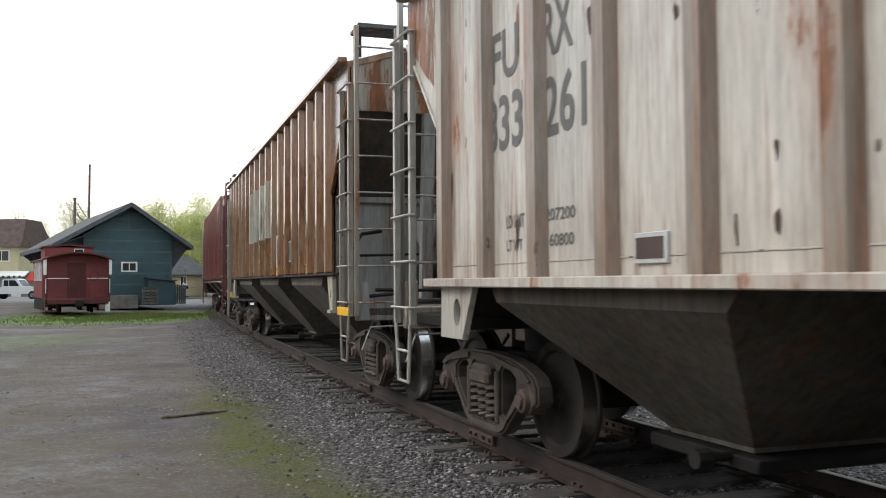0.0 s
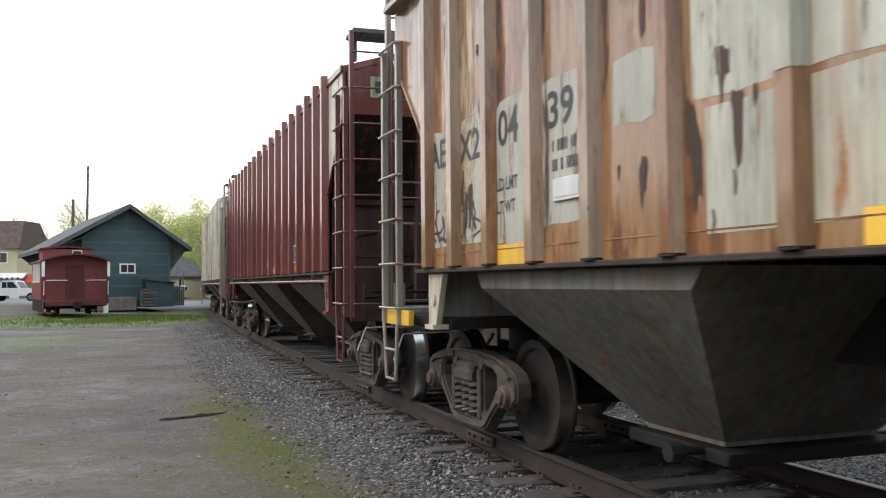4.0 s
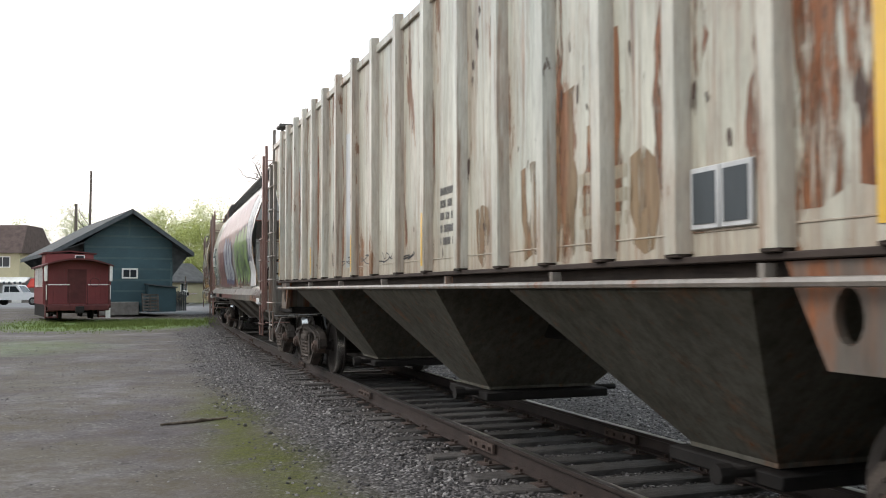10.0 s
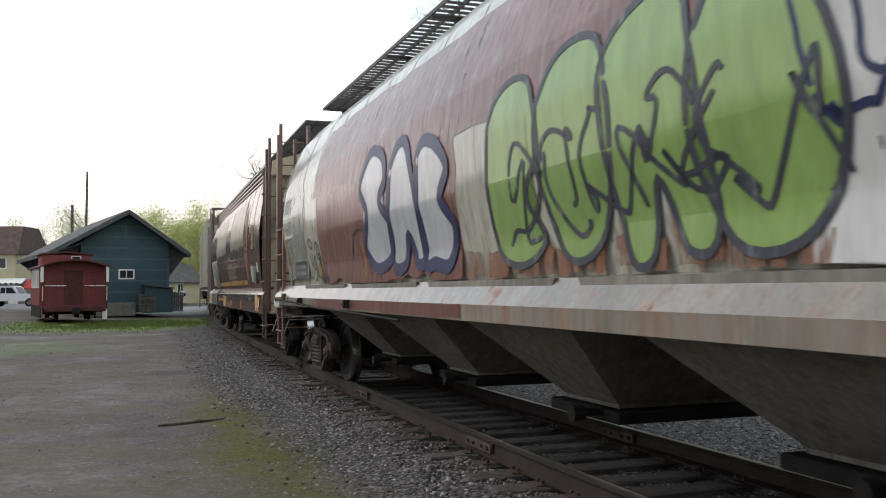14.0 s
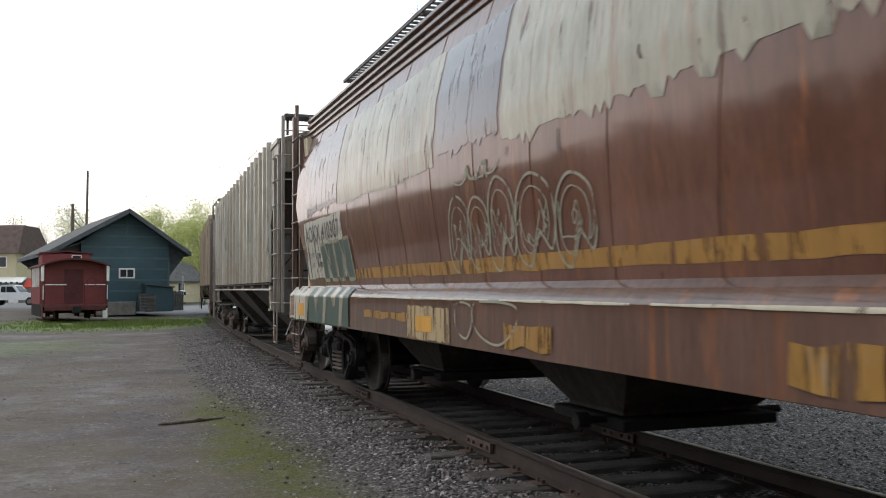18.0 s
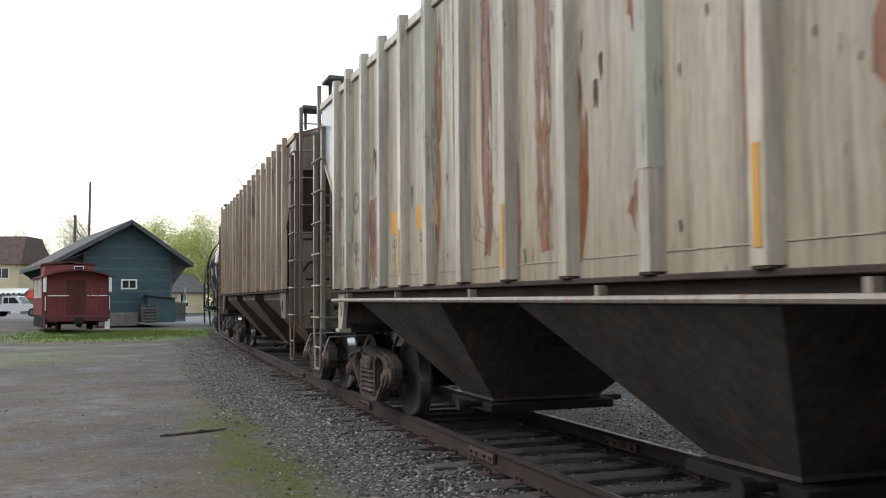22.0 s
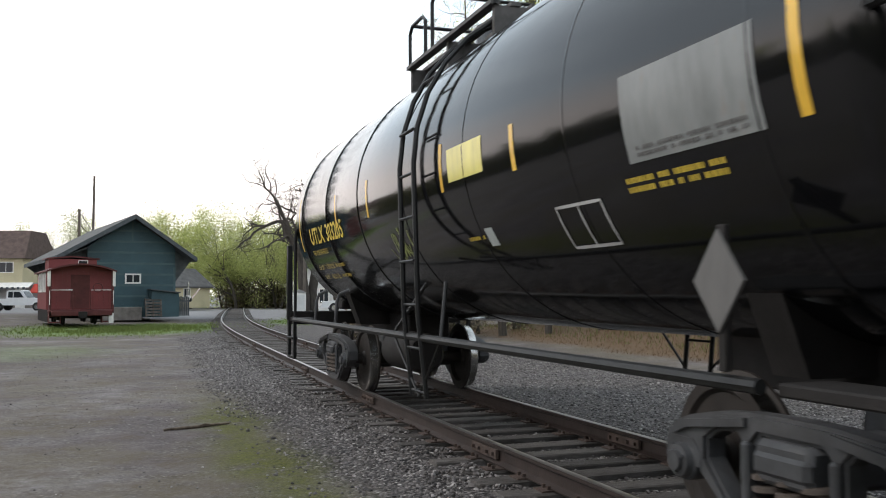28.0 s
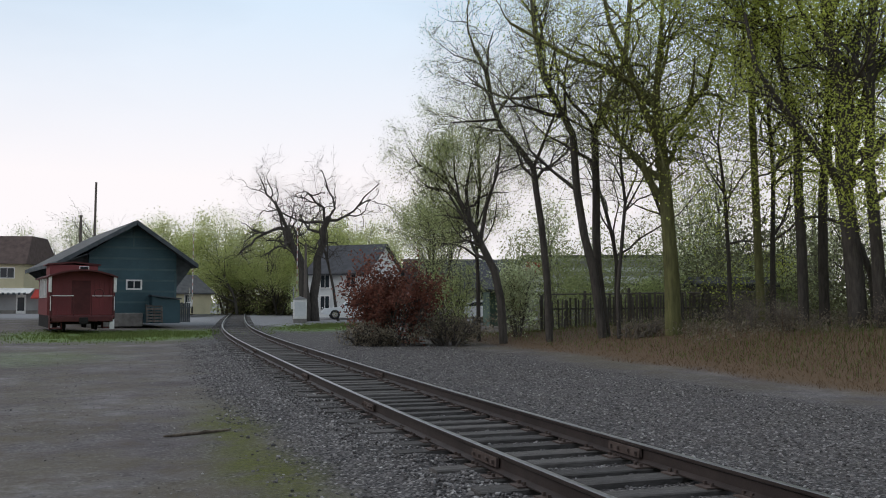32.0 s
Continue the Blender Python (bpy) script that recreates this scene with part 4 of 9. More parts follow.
def mats_for(key, body, rib=None, bay=None, ladder_col=None, rust=.3, grime=.5, seed=0., rough=.42, end=None, panel=None, rib_rust=None, wall=None, slope=None, gear=None, edge=0.0, low=0.0, vary=0.0, **kw):
    lift = 1.0 if key in ("chestnut", "maroon") else 1.2      # clean paint is brighter than it looks through the dirt
    body, rib = tuple(c * lift for c in body), tuple(c * lift for c in (rib or body))
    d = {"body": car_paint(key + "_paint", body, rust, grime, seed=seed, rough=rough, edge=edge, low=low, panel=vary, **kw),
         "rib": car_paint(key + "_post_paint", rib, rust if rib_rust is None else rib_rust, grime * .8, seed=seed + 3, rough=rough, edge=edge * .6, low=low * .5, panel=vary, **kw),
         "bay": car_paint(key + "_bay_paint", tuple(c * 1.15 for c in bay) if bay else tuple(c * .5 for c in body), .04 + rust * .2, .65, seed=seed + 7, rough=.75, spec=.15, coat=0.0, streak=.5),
         "steel": M["steel_dark"], "ladder": car_paint(key + "_ladder_paint", ladder_col or tuple(c * .75 for c in body), min(.3, rust * .6), .5, seed=seed + 1)}
    if panel:
        d["panel"] = car_paint(key + "_panel_paint", panel, .25, .5, seed=seed + 4)
    if end:
        d["end"] = car_paint(key + "_end_paint", end, rust, grime, seed=seed + 9)
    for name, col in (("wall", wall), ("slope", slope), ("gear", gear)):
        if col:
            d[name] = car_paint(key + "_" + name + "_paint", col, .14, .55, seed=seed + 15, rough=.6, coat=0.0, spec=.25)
    return d


# way along the train of each car's far end and near end
SPANS = {"A": (-5.7, 9.94), "B": (11.7, 27.55), "C": (29.1, 44.63), "D": (46.4, 62.15), "E": (63.4, 78.95), "F": (80.5, 95.77), "G": (97.26, 112.9), "H": (114.4, 130.0), "T": (131.55, 144.55)}


def span(k):
    a, b = SPANS[k]
    return b - a, (a + b) / 2


LA, UA = span("A")
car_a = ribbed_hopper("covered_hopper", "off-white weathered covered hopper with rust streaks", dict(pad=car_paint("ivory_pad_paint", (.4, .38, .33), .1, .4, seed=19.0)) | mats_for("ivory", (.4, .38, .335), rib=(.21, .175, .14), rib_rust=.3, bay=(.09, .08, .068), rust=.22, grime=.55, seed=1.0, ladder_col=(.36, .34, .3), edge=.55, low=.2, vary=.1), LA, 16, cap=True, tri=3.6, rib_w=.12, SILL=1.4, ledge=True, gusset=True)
CARS.append((car_a, UA, LA / 2 - .98))
LB, UB = span("B")
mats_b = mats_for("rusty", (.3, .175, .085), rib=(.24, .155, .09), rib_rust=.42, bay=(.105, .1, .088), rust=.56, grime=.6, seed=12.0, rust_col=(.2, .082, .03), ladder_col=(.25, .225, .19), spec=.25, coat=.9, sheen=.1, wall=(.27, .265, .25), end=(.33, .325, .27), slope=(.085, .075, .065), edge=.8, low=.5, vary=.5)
mats_b["pad"] = car_paint("cream_pad_paint", (.42, .39, .31), .2, .5, seed=6.0)
car_b = ribbed_hopper("covered_hopper", "heavily rusted covered hopper with grey overpainted patches", mats_b, LB, 18, cap=True, tri=3.55, SILL=1.51, shift=.16)
part("step_plate", Geo().bbox(LB / 2 - .62, LB / 2 - .02, -1.6, -1.535, 1.0, 1.1, .008), M["yellow"], car_b, "yellow strip over the stirrup step")
CARS.append((car_b, UB, LB / 2 - .98))
LC, UC = span("C")
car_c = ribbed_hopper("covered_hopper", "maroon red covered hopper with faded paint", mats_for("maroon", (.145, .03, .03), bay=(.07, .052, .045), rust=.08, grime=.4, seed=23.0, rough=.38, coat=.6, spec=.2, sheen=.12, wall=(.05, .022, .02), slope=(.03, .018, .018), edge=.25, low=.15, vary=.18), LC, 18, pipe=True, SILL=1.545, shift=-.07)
CARS.append((car_c, UC, LC / 2 - .98))
LD, UD = span("D")
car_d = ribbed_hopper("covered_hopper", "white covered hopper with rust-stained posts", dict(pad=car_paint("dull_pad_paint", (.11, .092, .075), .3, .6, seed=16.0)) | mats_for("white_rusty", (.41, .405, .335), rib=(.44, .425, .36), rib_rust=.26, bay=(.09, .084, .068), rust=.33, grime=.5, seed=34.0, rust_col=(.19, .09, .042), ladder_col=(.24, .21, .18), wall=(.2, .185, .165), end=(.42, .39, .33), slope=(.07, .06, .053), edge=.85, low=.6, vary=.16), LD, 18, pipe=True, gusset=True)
CARS.append((car_d, UD, LD / 2 - .98))
LG, UG = span("G")
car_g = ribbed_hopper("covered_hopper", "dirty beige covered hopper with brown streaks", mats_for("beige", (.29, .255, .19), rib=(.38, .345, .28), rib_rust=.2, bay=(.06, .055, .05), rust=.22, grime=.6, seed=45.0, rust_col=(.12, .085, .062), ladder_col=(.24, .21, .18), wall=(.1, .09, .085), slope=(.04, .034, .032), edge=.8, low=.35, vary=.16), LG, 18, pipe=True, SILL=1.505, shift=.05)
CARS.append((car_g, UG, LG / 2 - .98))
LH, UH = span("H")
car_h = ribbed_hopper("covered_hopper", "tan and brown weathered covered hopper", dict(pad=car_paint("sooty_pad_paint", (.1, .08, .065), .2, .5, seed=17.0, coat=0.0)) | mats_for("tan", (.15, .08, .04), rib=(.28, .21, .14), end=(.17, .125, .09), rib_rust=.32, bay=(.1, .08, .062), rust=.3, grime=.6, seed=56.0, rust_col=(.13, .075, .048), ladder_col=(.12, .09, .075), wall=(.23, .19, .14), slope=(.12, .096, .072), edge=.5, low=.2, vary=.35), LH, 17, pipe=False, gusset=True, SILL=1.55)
CARS.append((car_h, UH, LH / 2 - .98))


def rounded_hopper(name, label, mats, L, prof, sill_z, skirt, bays=True, walk_z=4.5, walk_w=.78, ridges=False, cut=(1.75, .45), depth=.88, drop=.13, ends=(), z_panel=3.05, lean=0.0, ladder_top=3.7):
    """A covered hopper with bowed, smooth sides. prof: half section of (half width, height) from sill to roof."""
    car = thing(name, label, "hopper car", group="freight train")
    H = L / 2
    g = Geo()
    ring = [(-w, z) for w, z in prof] + [(w, z) for w, z in prof[::-1]]
    n = len(ring)
    z0, z1 = prof[0][1], prof[-1][1]

    def end_x(z):
        """How far in the shell ends at a height: the cut of its sloping end sheets."""
        if ends:
            return float(np.interp(z, [q[0] for q in ends], [q[1] for q in ends]))
        k = (z - z0) / (z1 - z0)
        return cut[0] + (cut[1] - cut[0]) * smooth(0.0, 0.55, k) + .12 * smooth(.6, 1, k)
    cols = 15
    for i in range(cols):
        for w, z in ring:
            xe = H - end_x(z)
            g.v.append((-H + cut[2] + (xe + H - cut[2]) * i / (cols - 1) if len(cut) > 2 else -xe + 2 * xe * i / (cols - 1), w, z))
    for i in range(cols - 1):
        for k in range(n - 1):
            q = i * n
            g.f.append((q + k, q + n + k, q + n + k + 1, q + k + 1))
    shell = part("shell", g, mats["body"], car, "smooth bowed side and roof")
    seams = Geo()
    for i in range(1, cols - 1):
        for side in (-1, 1):
            pts = []
            for w, z in prof:
                xe = H - end_x(z)
                pts.append((-xe + 2 * xe * i / (cols - 1), side * (w + .002), z))
            seams.tube(pts, .003, 4)
    part("weld_seam", seams, mats["body"], shell)
    for y in (-1, 1):
        s = Geo().prism([(y * 1.4, sill_z + .02), (y * 1.5, sill_z), (y * 1.613, sill_z - drop), (y * 1.57, sill_z - drop), (y * 1.4, sill_z - .05)], -H + .06, H - .06, "x")
        part("sill_ledge", s, mats["rib"], car, "sloping ledge under the shell")
        s = Geo().bbox(-H + .06, H - .06, min(y * 1.57, y * 1.615), max(y * 1.57, y * 1.615), sill_z - skirt, sill_z - drop + .002, .004)
        part("side_sill", s, mats["rib"], car, "deep side sill below the shell")
    roof_walk(car, L, walk_z, M["grate"], walk_w)
    if ridges:
        for y in (-1, 1):
            for k in range(4):
                zz = 3.6 + k * .09
                part("eave_ridge", Geo().bbox(-H + .5, H - .5, min(y * 1.38, y * 1.44), max(y * 1.38, y * 1.44), zz, zz + .045, .008), mats["rib"], shell)
    g = Geo()
    for y in (-.5, .5):
        g.box(-H + .5, H - .5, y - .03, y + .03, prof[-1][1] - .05, prof[-1][1] + .1)
    part("hatch_coaming", g, mats["body"], car)
    cs = Geo().bbox(-H + 1, H - 1, -.3, .3, .85, 1.25, .02)
    part("centre_sill", cs, mats["steel"], car)
    if bays:
        hopper_bays(car, mats["bay"], mats["steel"], (-4.2, -1.4, 1.4, 4.2), top_len=2.5, zt=sill_z, w=1.53, z0=.5)
    else:
        hopper_bays(car, mats["bay"], mats["steel"], (-3.9, 0, 3.9), top_len=3.0, zt=sill_z - .05, w=1.1, z0=.45)
    ws, zs2 = [w for w, _ in prof], [z for _, z in prof]
    section = [(float(np.interp(z_panel, zs2, ws)) - .02, z_panel)] + [(w - .02, z) for w, z in prof if z > z_panel + .05]
    for sg in (-1, 1):
        X = add_end(car, L, sg, mats["end"], mats["steel"], width=1.42, z_panel=z_panel, lean=lean if sg > 0 else 0.0, post_mat=mats.get("frame"), gear_y=-.35 if ends else .1, section=section, thick=.4 if depth < .35 else .06, inset=(cut[1] if sg > 0 else .55), panel_mat=mats.get("panel", mats["end"]) if sg > 0 else mats["end"], mats_end=mats["end"], slope_mat=mats.get("slope"), gear_mat=mats.get("gear"), depth=depth)
        zs = [.72 + .42 * k for k in range(8)]
        for y in (-1.5, 1.5):
            ladder(car, "side_ladder", min(X - sg * .5, X - sg * .03), max(X - sg * .5, X - sg * .03), y, [z for z in zs if z < ladder_top], 1.0, ladder_top, mats["ladder"], .06)
            part("corner_post", Geo().bbox(min(X - sg * .06, X + sg * .01), max(X - sg * .06, X + sg * .01), min(y, y * 1.05), max(y, y * 1.05), .96, 4.05, .008), mats["ladder"], car, "flat corner post")
            yy = y + (-.05 if y < 0 else .05)
            part("stirrup_step", Geo().tube([(X - sg * .5, yy, 1.0), (X - sg * .5, yy, .5), (X - sg * .05, yy, .5), (X - sg * .05, yy, 1.0)], .02, 6), mats["ladder"], car)
            end_ladder(car, X, sg, min(y, y * .68), max(y, y * .68), [.75 + .4 * k for k in range(9)], 1.0, 4.25, mats["ladder"])
        add_truck(car, sg * (H - .98), mats.get("truck"))
    return car


PROF_E = [(1.44, 1.44), (1.5, 1.75), (1.58, 2.15), (1.6, 2.55), (1.55, 2.95), (1.42, 3.35), (1.25, 3.72), (1.0, 4.0), (.55, 4.25)]
LE, UE = span("E")
car_e = rounded_hopper("rounded_hopper", "rounded covered hopper covered with graffiti", mats_for("patched", (.35, .35, .3), rib=(.17, .15, .125), bay=(.17, .16, .14), end=(.4, .4, .37), slope=(.16, .15, .14), gear=(.42, .42, .4), rust=.2, grime=.5, seed=67.0, rough=.3, coat=.7, spec=.2, sheen=.1, panel=(.4, .1, .075), ladder_col=(.19, .1, .08)) | dict(frame=M["steel_dark"]), LE, PROF_E, 1.46, .31, cut=(1.5, 1.43, .8), depth=.38, drop=.18, z_panel=2.86, lean=.26, ladder_top=2.45,
                       ends=((1.44, 1.27), (1.6, 1.42), (1.87, 1.66), (2.5, 1.77), (2.85, 1.44), (3.2, 1.18), (3.5, 1.08), (4.25, .95)))
CARS.append((car_e, UE, LE / 2 - .98))
PROF_F = [(1.5, 1.42), (1.54, 1.75), (1.6, 2.2), (1.62, 2.6), (1.58, 3.0), (1.5, 3.35), (1.42, 3.6), (1.4, 3.9), (.5, 4.15)]
LF, UF = span("F")
# the deep shade on this car's trucks is put into their darker steel
car_f = rounded_hopper("rounded_hopper", "brown grain hopper with overpainted panels and graffiti", dict(truck=M["steel_dark"]) | mats_for("chestnut", (.112, .044, .026), rib=(.085, .04, .026), bay=(.03, .026, .023), end=(.5, .42, .29), slope=(.46, .4, .29), rust=.1, grime=.4, seed=78.0, rough=.34, coat=.9, spec=.1, sheen=.08, ladder_col=(.1, .055, .04)), LF, PROF_F, 1.44, .5, bays=False, walk_z=4.62, ridges=True, cut=(1.05, .5), depth=.3, z_panel=3.6)
CARS.append((car_f, UF, LF / 2 - .98))


def tank_car():
    L, U = span("T")
    H = L / 2
    car = thing("tank_car", "glossy black tank car with yellow lettering", "tank car", group="freight train")
    black, iron = M["gloss_black"], M["black_iron"]
    R, zc, B = 1.5, 2.58, H - .2
    prof = [(-B, 0.0)]
    for i in range(1, 9):
        a = math.pi / 2 * i / 8
        prof.append((-B + .4 - .4 * math.cos(a), R * math.sin(a)))
    body = prof + [(-a, r) for a, r in prof[::-1]]
    part("tank", Geo().lathe(body, (0, 0, zc), "x", 64), black, car, "smooth black cylinder with domed ends", smooth=50)
    for x in np.linspace(-B + .9, B - .9, 7):
        part("weld_seam", Geo().lathe([(-.01, R + .001), (-.006, R + .006), (.006, R + .006), (.01, R + .001)], (float(x), 0, zc), "x", 64), black, car)
    # dome platform with railings
    z = zc + R
    g = Geo().lathe([(0, .5), (.28, .5), (.34, .3), (.34, 0)], (0, 0, z - .05), "z", 20)
    part("manway", g, black, car, "manway dome")
    pl = Geo()
    for xx in (-1.3, 0, 1.3):
        pl.box(xx - .03, xx + .03, -.85, .85, z - .25, z + .02)
    pl = part("dome_platform", pl, M["grate"], car, "grated platform")
    for yy in np.linspace(-.85, .85, 9):
        part("slat", Geo().box(-1.35, 1.35, float(yy) - .05, float(yy) + .05, z + .02, z + .06), M["grate"], pl, smooth=0)
    rl = Geo()
    for yy in (-.85, .85):
        rl.tube([(-.5, yy, z + .02), (-.5, yy, z + .6), (-.4, yy, z + .66), (1.35, yy, z + .66), (1.35, yy, z + .02)], .022, 6)
        rl.tube([(-1.35, yy, z + .02), (-1.35, yy, z + .46), (-1.25, yy, z + .54), (-.85, yy, z + .54), (-.75, yy, z + .47), (-.75, yy, z + .02)], .022, 6)
    for xx, zz in ((1.35, z + .66), (-.4, z + .66), (-1.25, z + .54)):
        rl.tube([(xx, -.85, zz), (xx, .85, zz)], .022, 6)
    part("railing", rl, iron, car, "black pipe railing round the dome")
    for side in (-1, 1):
        for xx in (.8, 1.24):
            pts = [(xx, side * 1.5, .45), (xx, side * 1.58, 1.2), (xx, side * (R + .12), zc)]
            for k in range(1, 7):
                a = math.radians(12 * k)
                pts.append((xx, side * (R + .12) * math.cos(a), zc + (R + .12) * math.sin(a)))
            if xx < 1.0:
                lad = part("side_ladder", Geo().tube(pts, .025, 6), iron, car)
            else:
                part("stile", Geo().tube(pts, .025, 6), iron, lad)
        for z2 in (.5, .9, 1.3, 1.7, 2.1, 2.5, 2.9):
            y2 = side * (1.5 + .08 * min(1, (z2 - .45) / .75) + .04 * (z2 > 1.3))
            part("rung", Geo().tube([(.82, y2, z2), (1.24, y2, z2)], .014, 6), iron, lad)
        for k in (1, 2.6, 4.2, 5.6):
            a = math.radians(12 * k)
            part("rung", Geo().tube([(.82, side * (R + .12) * math.cos(a), zc + (R + .12) * math.sin(a)), (1.24, side * (R + .12) * math.cos(a), zc + (R + .12) * math.sin(a))], .014, 6), iron, lad)
        part("handrail", Geo().tube([(-H + .7, side * 1.54, 1.0), (H - 1.0, side * 1.54, 1.0)], .035, 8), iron, car, "long side handrail pipe")
        for xx in (-4.2, -2.87):
            br = Geo().tube([(xx, side * 1.52, .98), (xx, side * 1.5, 1.3), (xx + .04, side * 1.47, 1.4), (xx + .1, side * 1.36, 1.45)], .022, 6)
            part("handrail_bracket", br, M["steel_grey"], car, "short bent grey bracket")
        for xx in (.3, 1.75):
            br = Geo().tube([(xx, side * 1.54, 1.0), (xx + (.5 if xx < .8 else -.4), side * 1.35, 1.5)], .018, 6)
            br.tube([(xx, side * 1.54, 1.0), (1.02, side * 1.5, .45)], .015, 6)
            part("ladder_brace", br, iron, car)
    for sg in (-1, 1):
        x = sg * (H - 1.75)
        sad = Geo().prism([(-.75, .95), (.75, .95), (1.0, 1.62), (.7, 1.42), (.3, 1.28), (-.3, 1.28), (-.7, 1.42), (-1.0, 1.62)], x - .14, x + .14, "x")
        part("tank_saddle", sad, M["steel_dark"], car, "black saddle under the tank")
        xe = -H if sg < 0 else H + .42
        part("end_sill", Geo().bbox(xe - .06, xe + .06, -1.5, 1.5, .9, 1.12, .015), M["steel_dark"], car)
        for y0 in (-1.5, 1.2):
            part("end_step", Geo().bbox(min(sg * (H - .95), xe), max(sg * (H - .95), xe), y0, y0 + .3, .96, 1.02, .01), M["steel_dark"], car)
    for a, b in ((-H + .1, -H + 2.9), (H - 2.9, H + .38)):
        part("stub_sill", Geo().bbox(a, b, -.3, .3, .8, 1.14, .02), M["steel_dark"], car, "stub sill under the end of the tank")
    for sg in (-1, 1):
        X = sg * H if sg < 0 else H + .42
        for side in (-1, 1):
            g = Geo().tube([(X - sg * .55, side * 1.5, 1.0), (X - sg * .55, side * 1.5, 2.3), (X - sg * .6, side * 1.49, 2.42), (X - sg * .72, side * 1.46, 2.48), (X - sg * 1.05, side * 1.38, 2.5)], .026, 8)
            part("end_handrail", g, iron, car, "bent pipe handrail")
            part("corner_post", Geo().bbox(X - .05, X + .05, side * 1.5 - .045, side * 1.5 + .045, .98, 2.22, .012), iron, car, "stout corner post")
            g = Geo().tube([(X, side * 1.5, 2.16), (X + sg * .1, side * 1.5, 2.16), (X + sg * .13, side * 1.5, 2.1), (X + sg * .13, side * 1.5, .92), (X + sg * .1, side * 1.5, .86), (X - sg * .02, side * 1.5, .86)], .016, 6)
            part("grab_iron", g, iron, car, "thin upright grab iron")
            a, b = min(X, X - sg * .5), max(X, X - sg * .5)
            st = Geo().prism([(a - .045, 1.05), (a - .045, .36), (b + .045, .36), (b + .045, 1.05), (b - .045, 1.05), (b - .045, .4), (a + .045, .4), (a + .045, 1.05)], side * 1.5 - .025, side * 1.5 + .025, "y")
            st = part("stirrup_step", st, iron, car, "black strap step")
            part("tread", Geo().bbox(a, b, side * 1.5 - .05, side * 1.5 + .05, .68, .71, .006), iron, st)
        br = Geo().bbox(min(X - sg * .1, X - sg * .45), max(X - sg * .1, X - sg * .45), -.7, .1, 1.15, 1.55, .03).tube([(X - sg * .1, -.75, 1.75), (X - sg * .1, .5, 1.75)], .03, 6)
        br.tube([(X - sg * .05, .3 + .27 * math.cos(k * math.pi / 10), 1.9 + .27 * math.sin(k * math.pi / 10)) for k in range(21)], .018, 6, close=False)
        part("brake_gear", br, M["steel_dark"], car)
        add_coupler(car, X, sg)
        add_truck(car, sg * (H - 1.4), M["steel_grey"])
    g = Geo().lathe([(-.6, 0), (-.6, .2), (-.55, .24), (.55, .24), (.6, .2), (.6, 0)], (-2.2, -.7, .69), "x", 18)
    part("air_reservoir", g, M["steel_dark"], car, "air reservoir under the tank")
    for ob in car.children:                   # dome and ladders sit a little behind the middle
        if ob.name.split(".")[0] in ("manway", "dome_platform", "railing", "side_ladder", "ladder_brace"):
            ob.location.x -= .38
    CARS.append((car, U, H - 1.55))
    return car


car_t = tank_car()


# ---- motion of the train ----
def gone(t):
    """How far the train has rolled on at a time."""
    return 4.27 * t + 0.0105 * t * t


def motions():
    times = [float(t) for t in np.arange(0, 32.01, 1.0)]
    for car, u, half in CARS:
        rows = []
        for t in times:
            s = u - gone(t)
            fx, fy, _ = line(s - half)
            bx, by, _ = line(s + half)
            rows.append((t, pose((fx + bx) / 2, (fy + by) / 2, RT, 0, 0, math.degrees(math.atan2(fy - by, fx - bx)))))
        walk(car, rows)
    # the pickup stands until the gates rise, then drives off behind the caboose
    walk(pickup, [(t, pose(-37.9 + d, 82.0 + d * .05, .3, 0, 0, 180)) for t, d in ((0, 0), (13, 0), (28, .05), (29, .15), (29.5, .35), (30, .85), (30.5, 1.9), (31, 3.4), (31.5, 5.0), (32, 6.8))])
    for arm, sg in GATES:
        walk(arm, [(t, pose(0, -.26, 1.1, 0, -a * sg, 0)) for t, a in ((0, 0), (27.5, 0), (28, 8), (28.5, 28), (29, 40), (30, 56), (31, 74), (31.6, 87), (32, 88))])
    steps = [k * 4 / 30 for k in range(241)]
    for w, ax in SPINNING:
        walk(w, [(t, pose(ax, 0, AXLE + .005, 0, math.degrees(gone(t) / AXLE), 0)) for t in steps])

# ---- buildings beyond the lot ----
def siding(name, col, pitch=0.14, rough=0.7, seed=0.0, vary=.25):
    """Painted boards: fine horizontal joints, faded blotches."""
    mat, nt, b = nodes_of(name)
    n1 = noise_node(nt, .6, 6, .6, (1, 1, 1), "Object", seed)
    n2 = noise_node(nt, 9, 5, .6, (1, 1, 6), "Object", seed + 3)
    c = ramp(nt, n1, [(.3, tuple(v * (1 - vary) for v in col)), (.7, tuple(min(1, v * (1 + vary)) for v in col))])
    c = mix(nt, .4, c, ramp(nt, n2, [(.3, .65), (.7, 1.0)]), "MULTIPLY")
    nt.links.new(c, b.inputs["Base Color"])
    b.inputs["Roughness"].default_value = rough
    bump(nt, b, n2, .2, .01)
    return mat


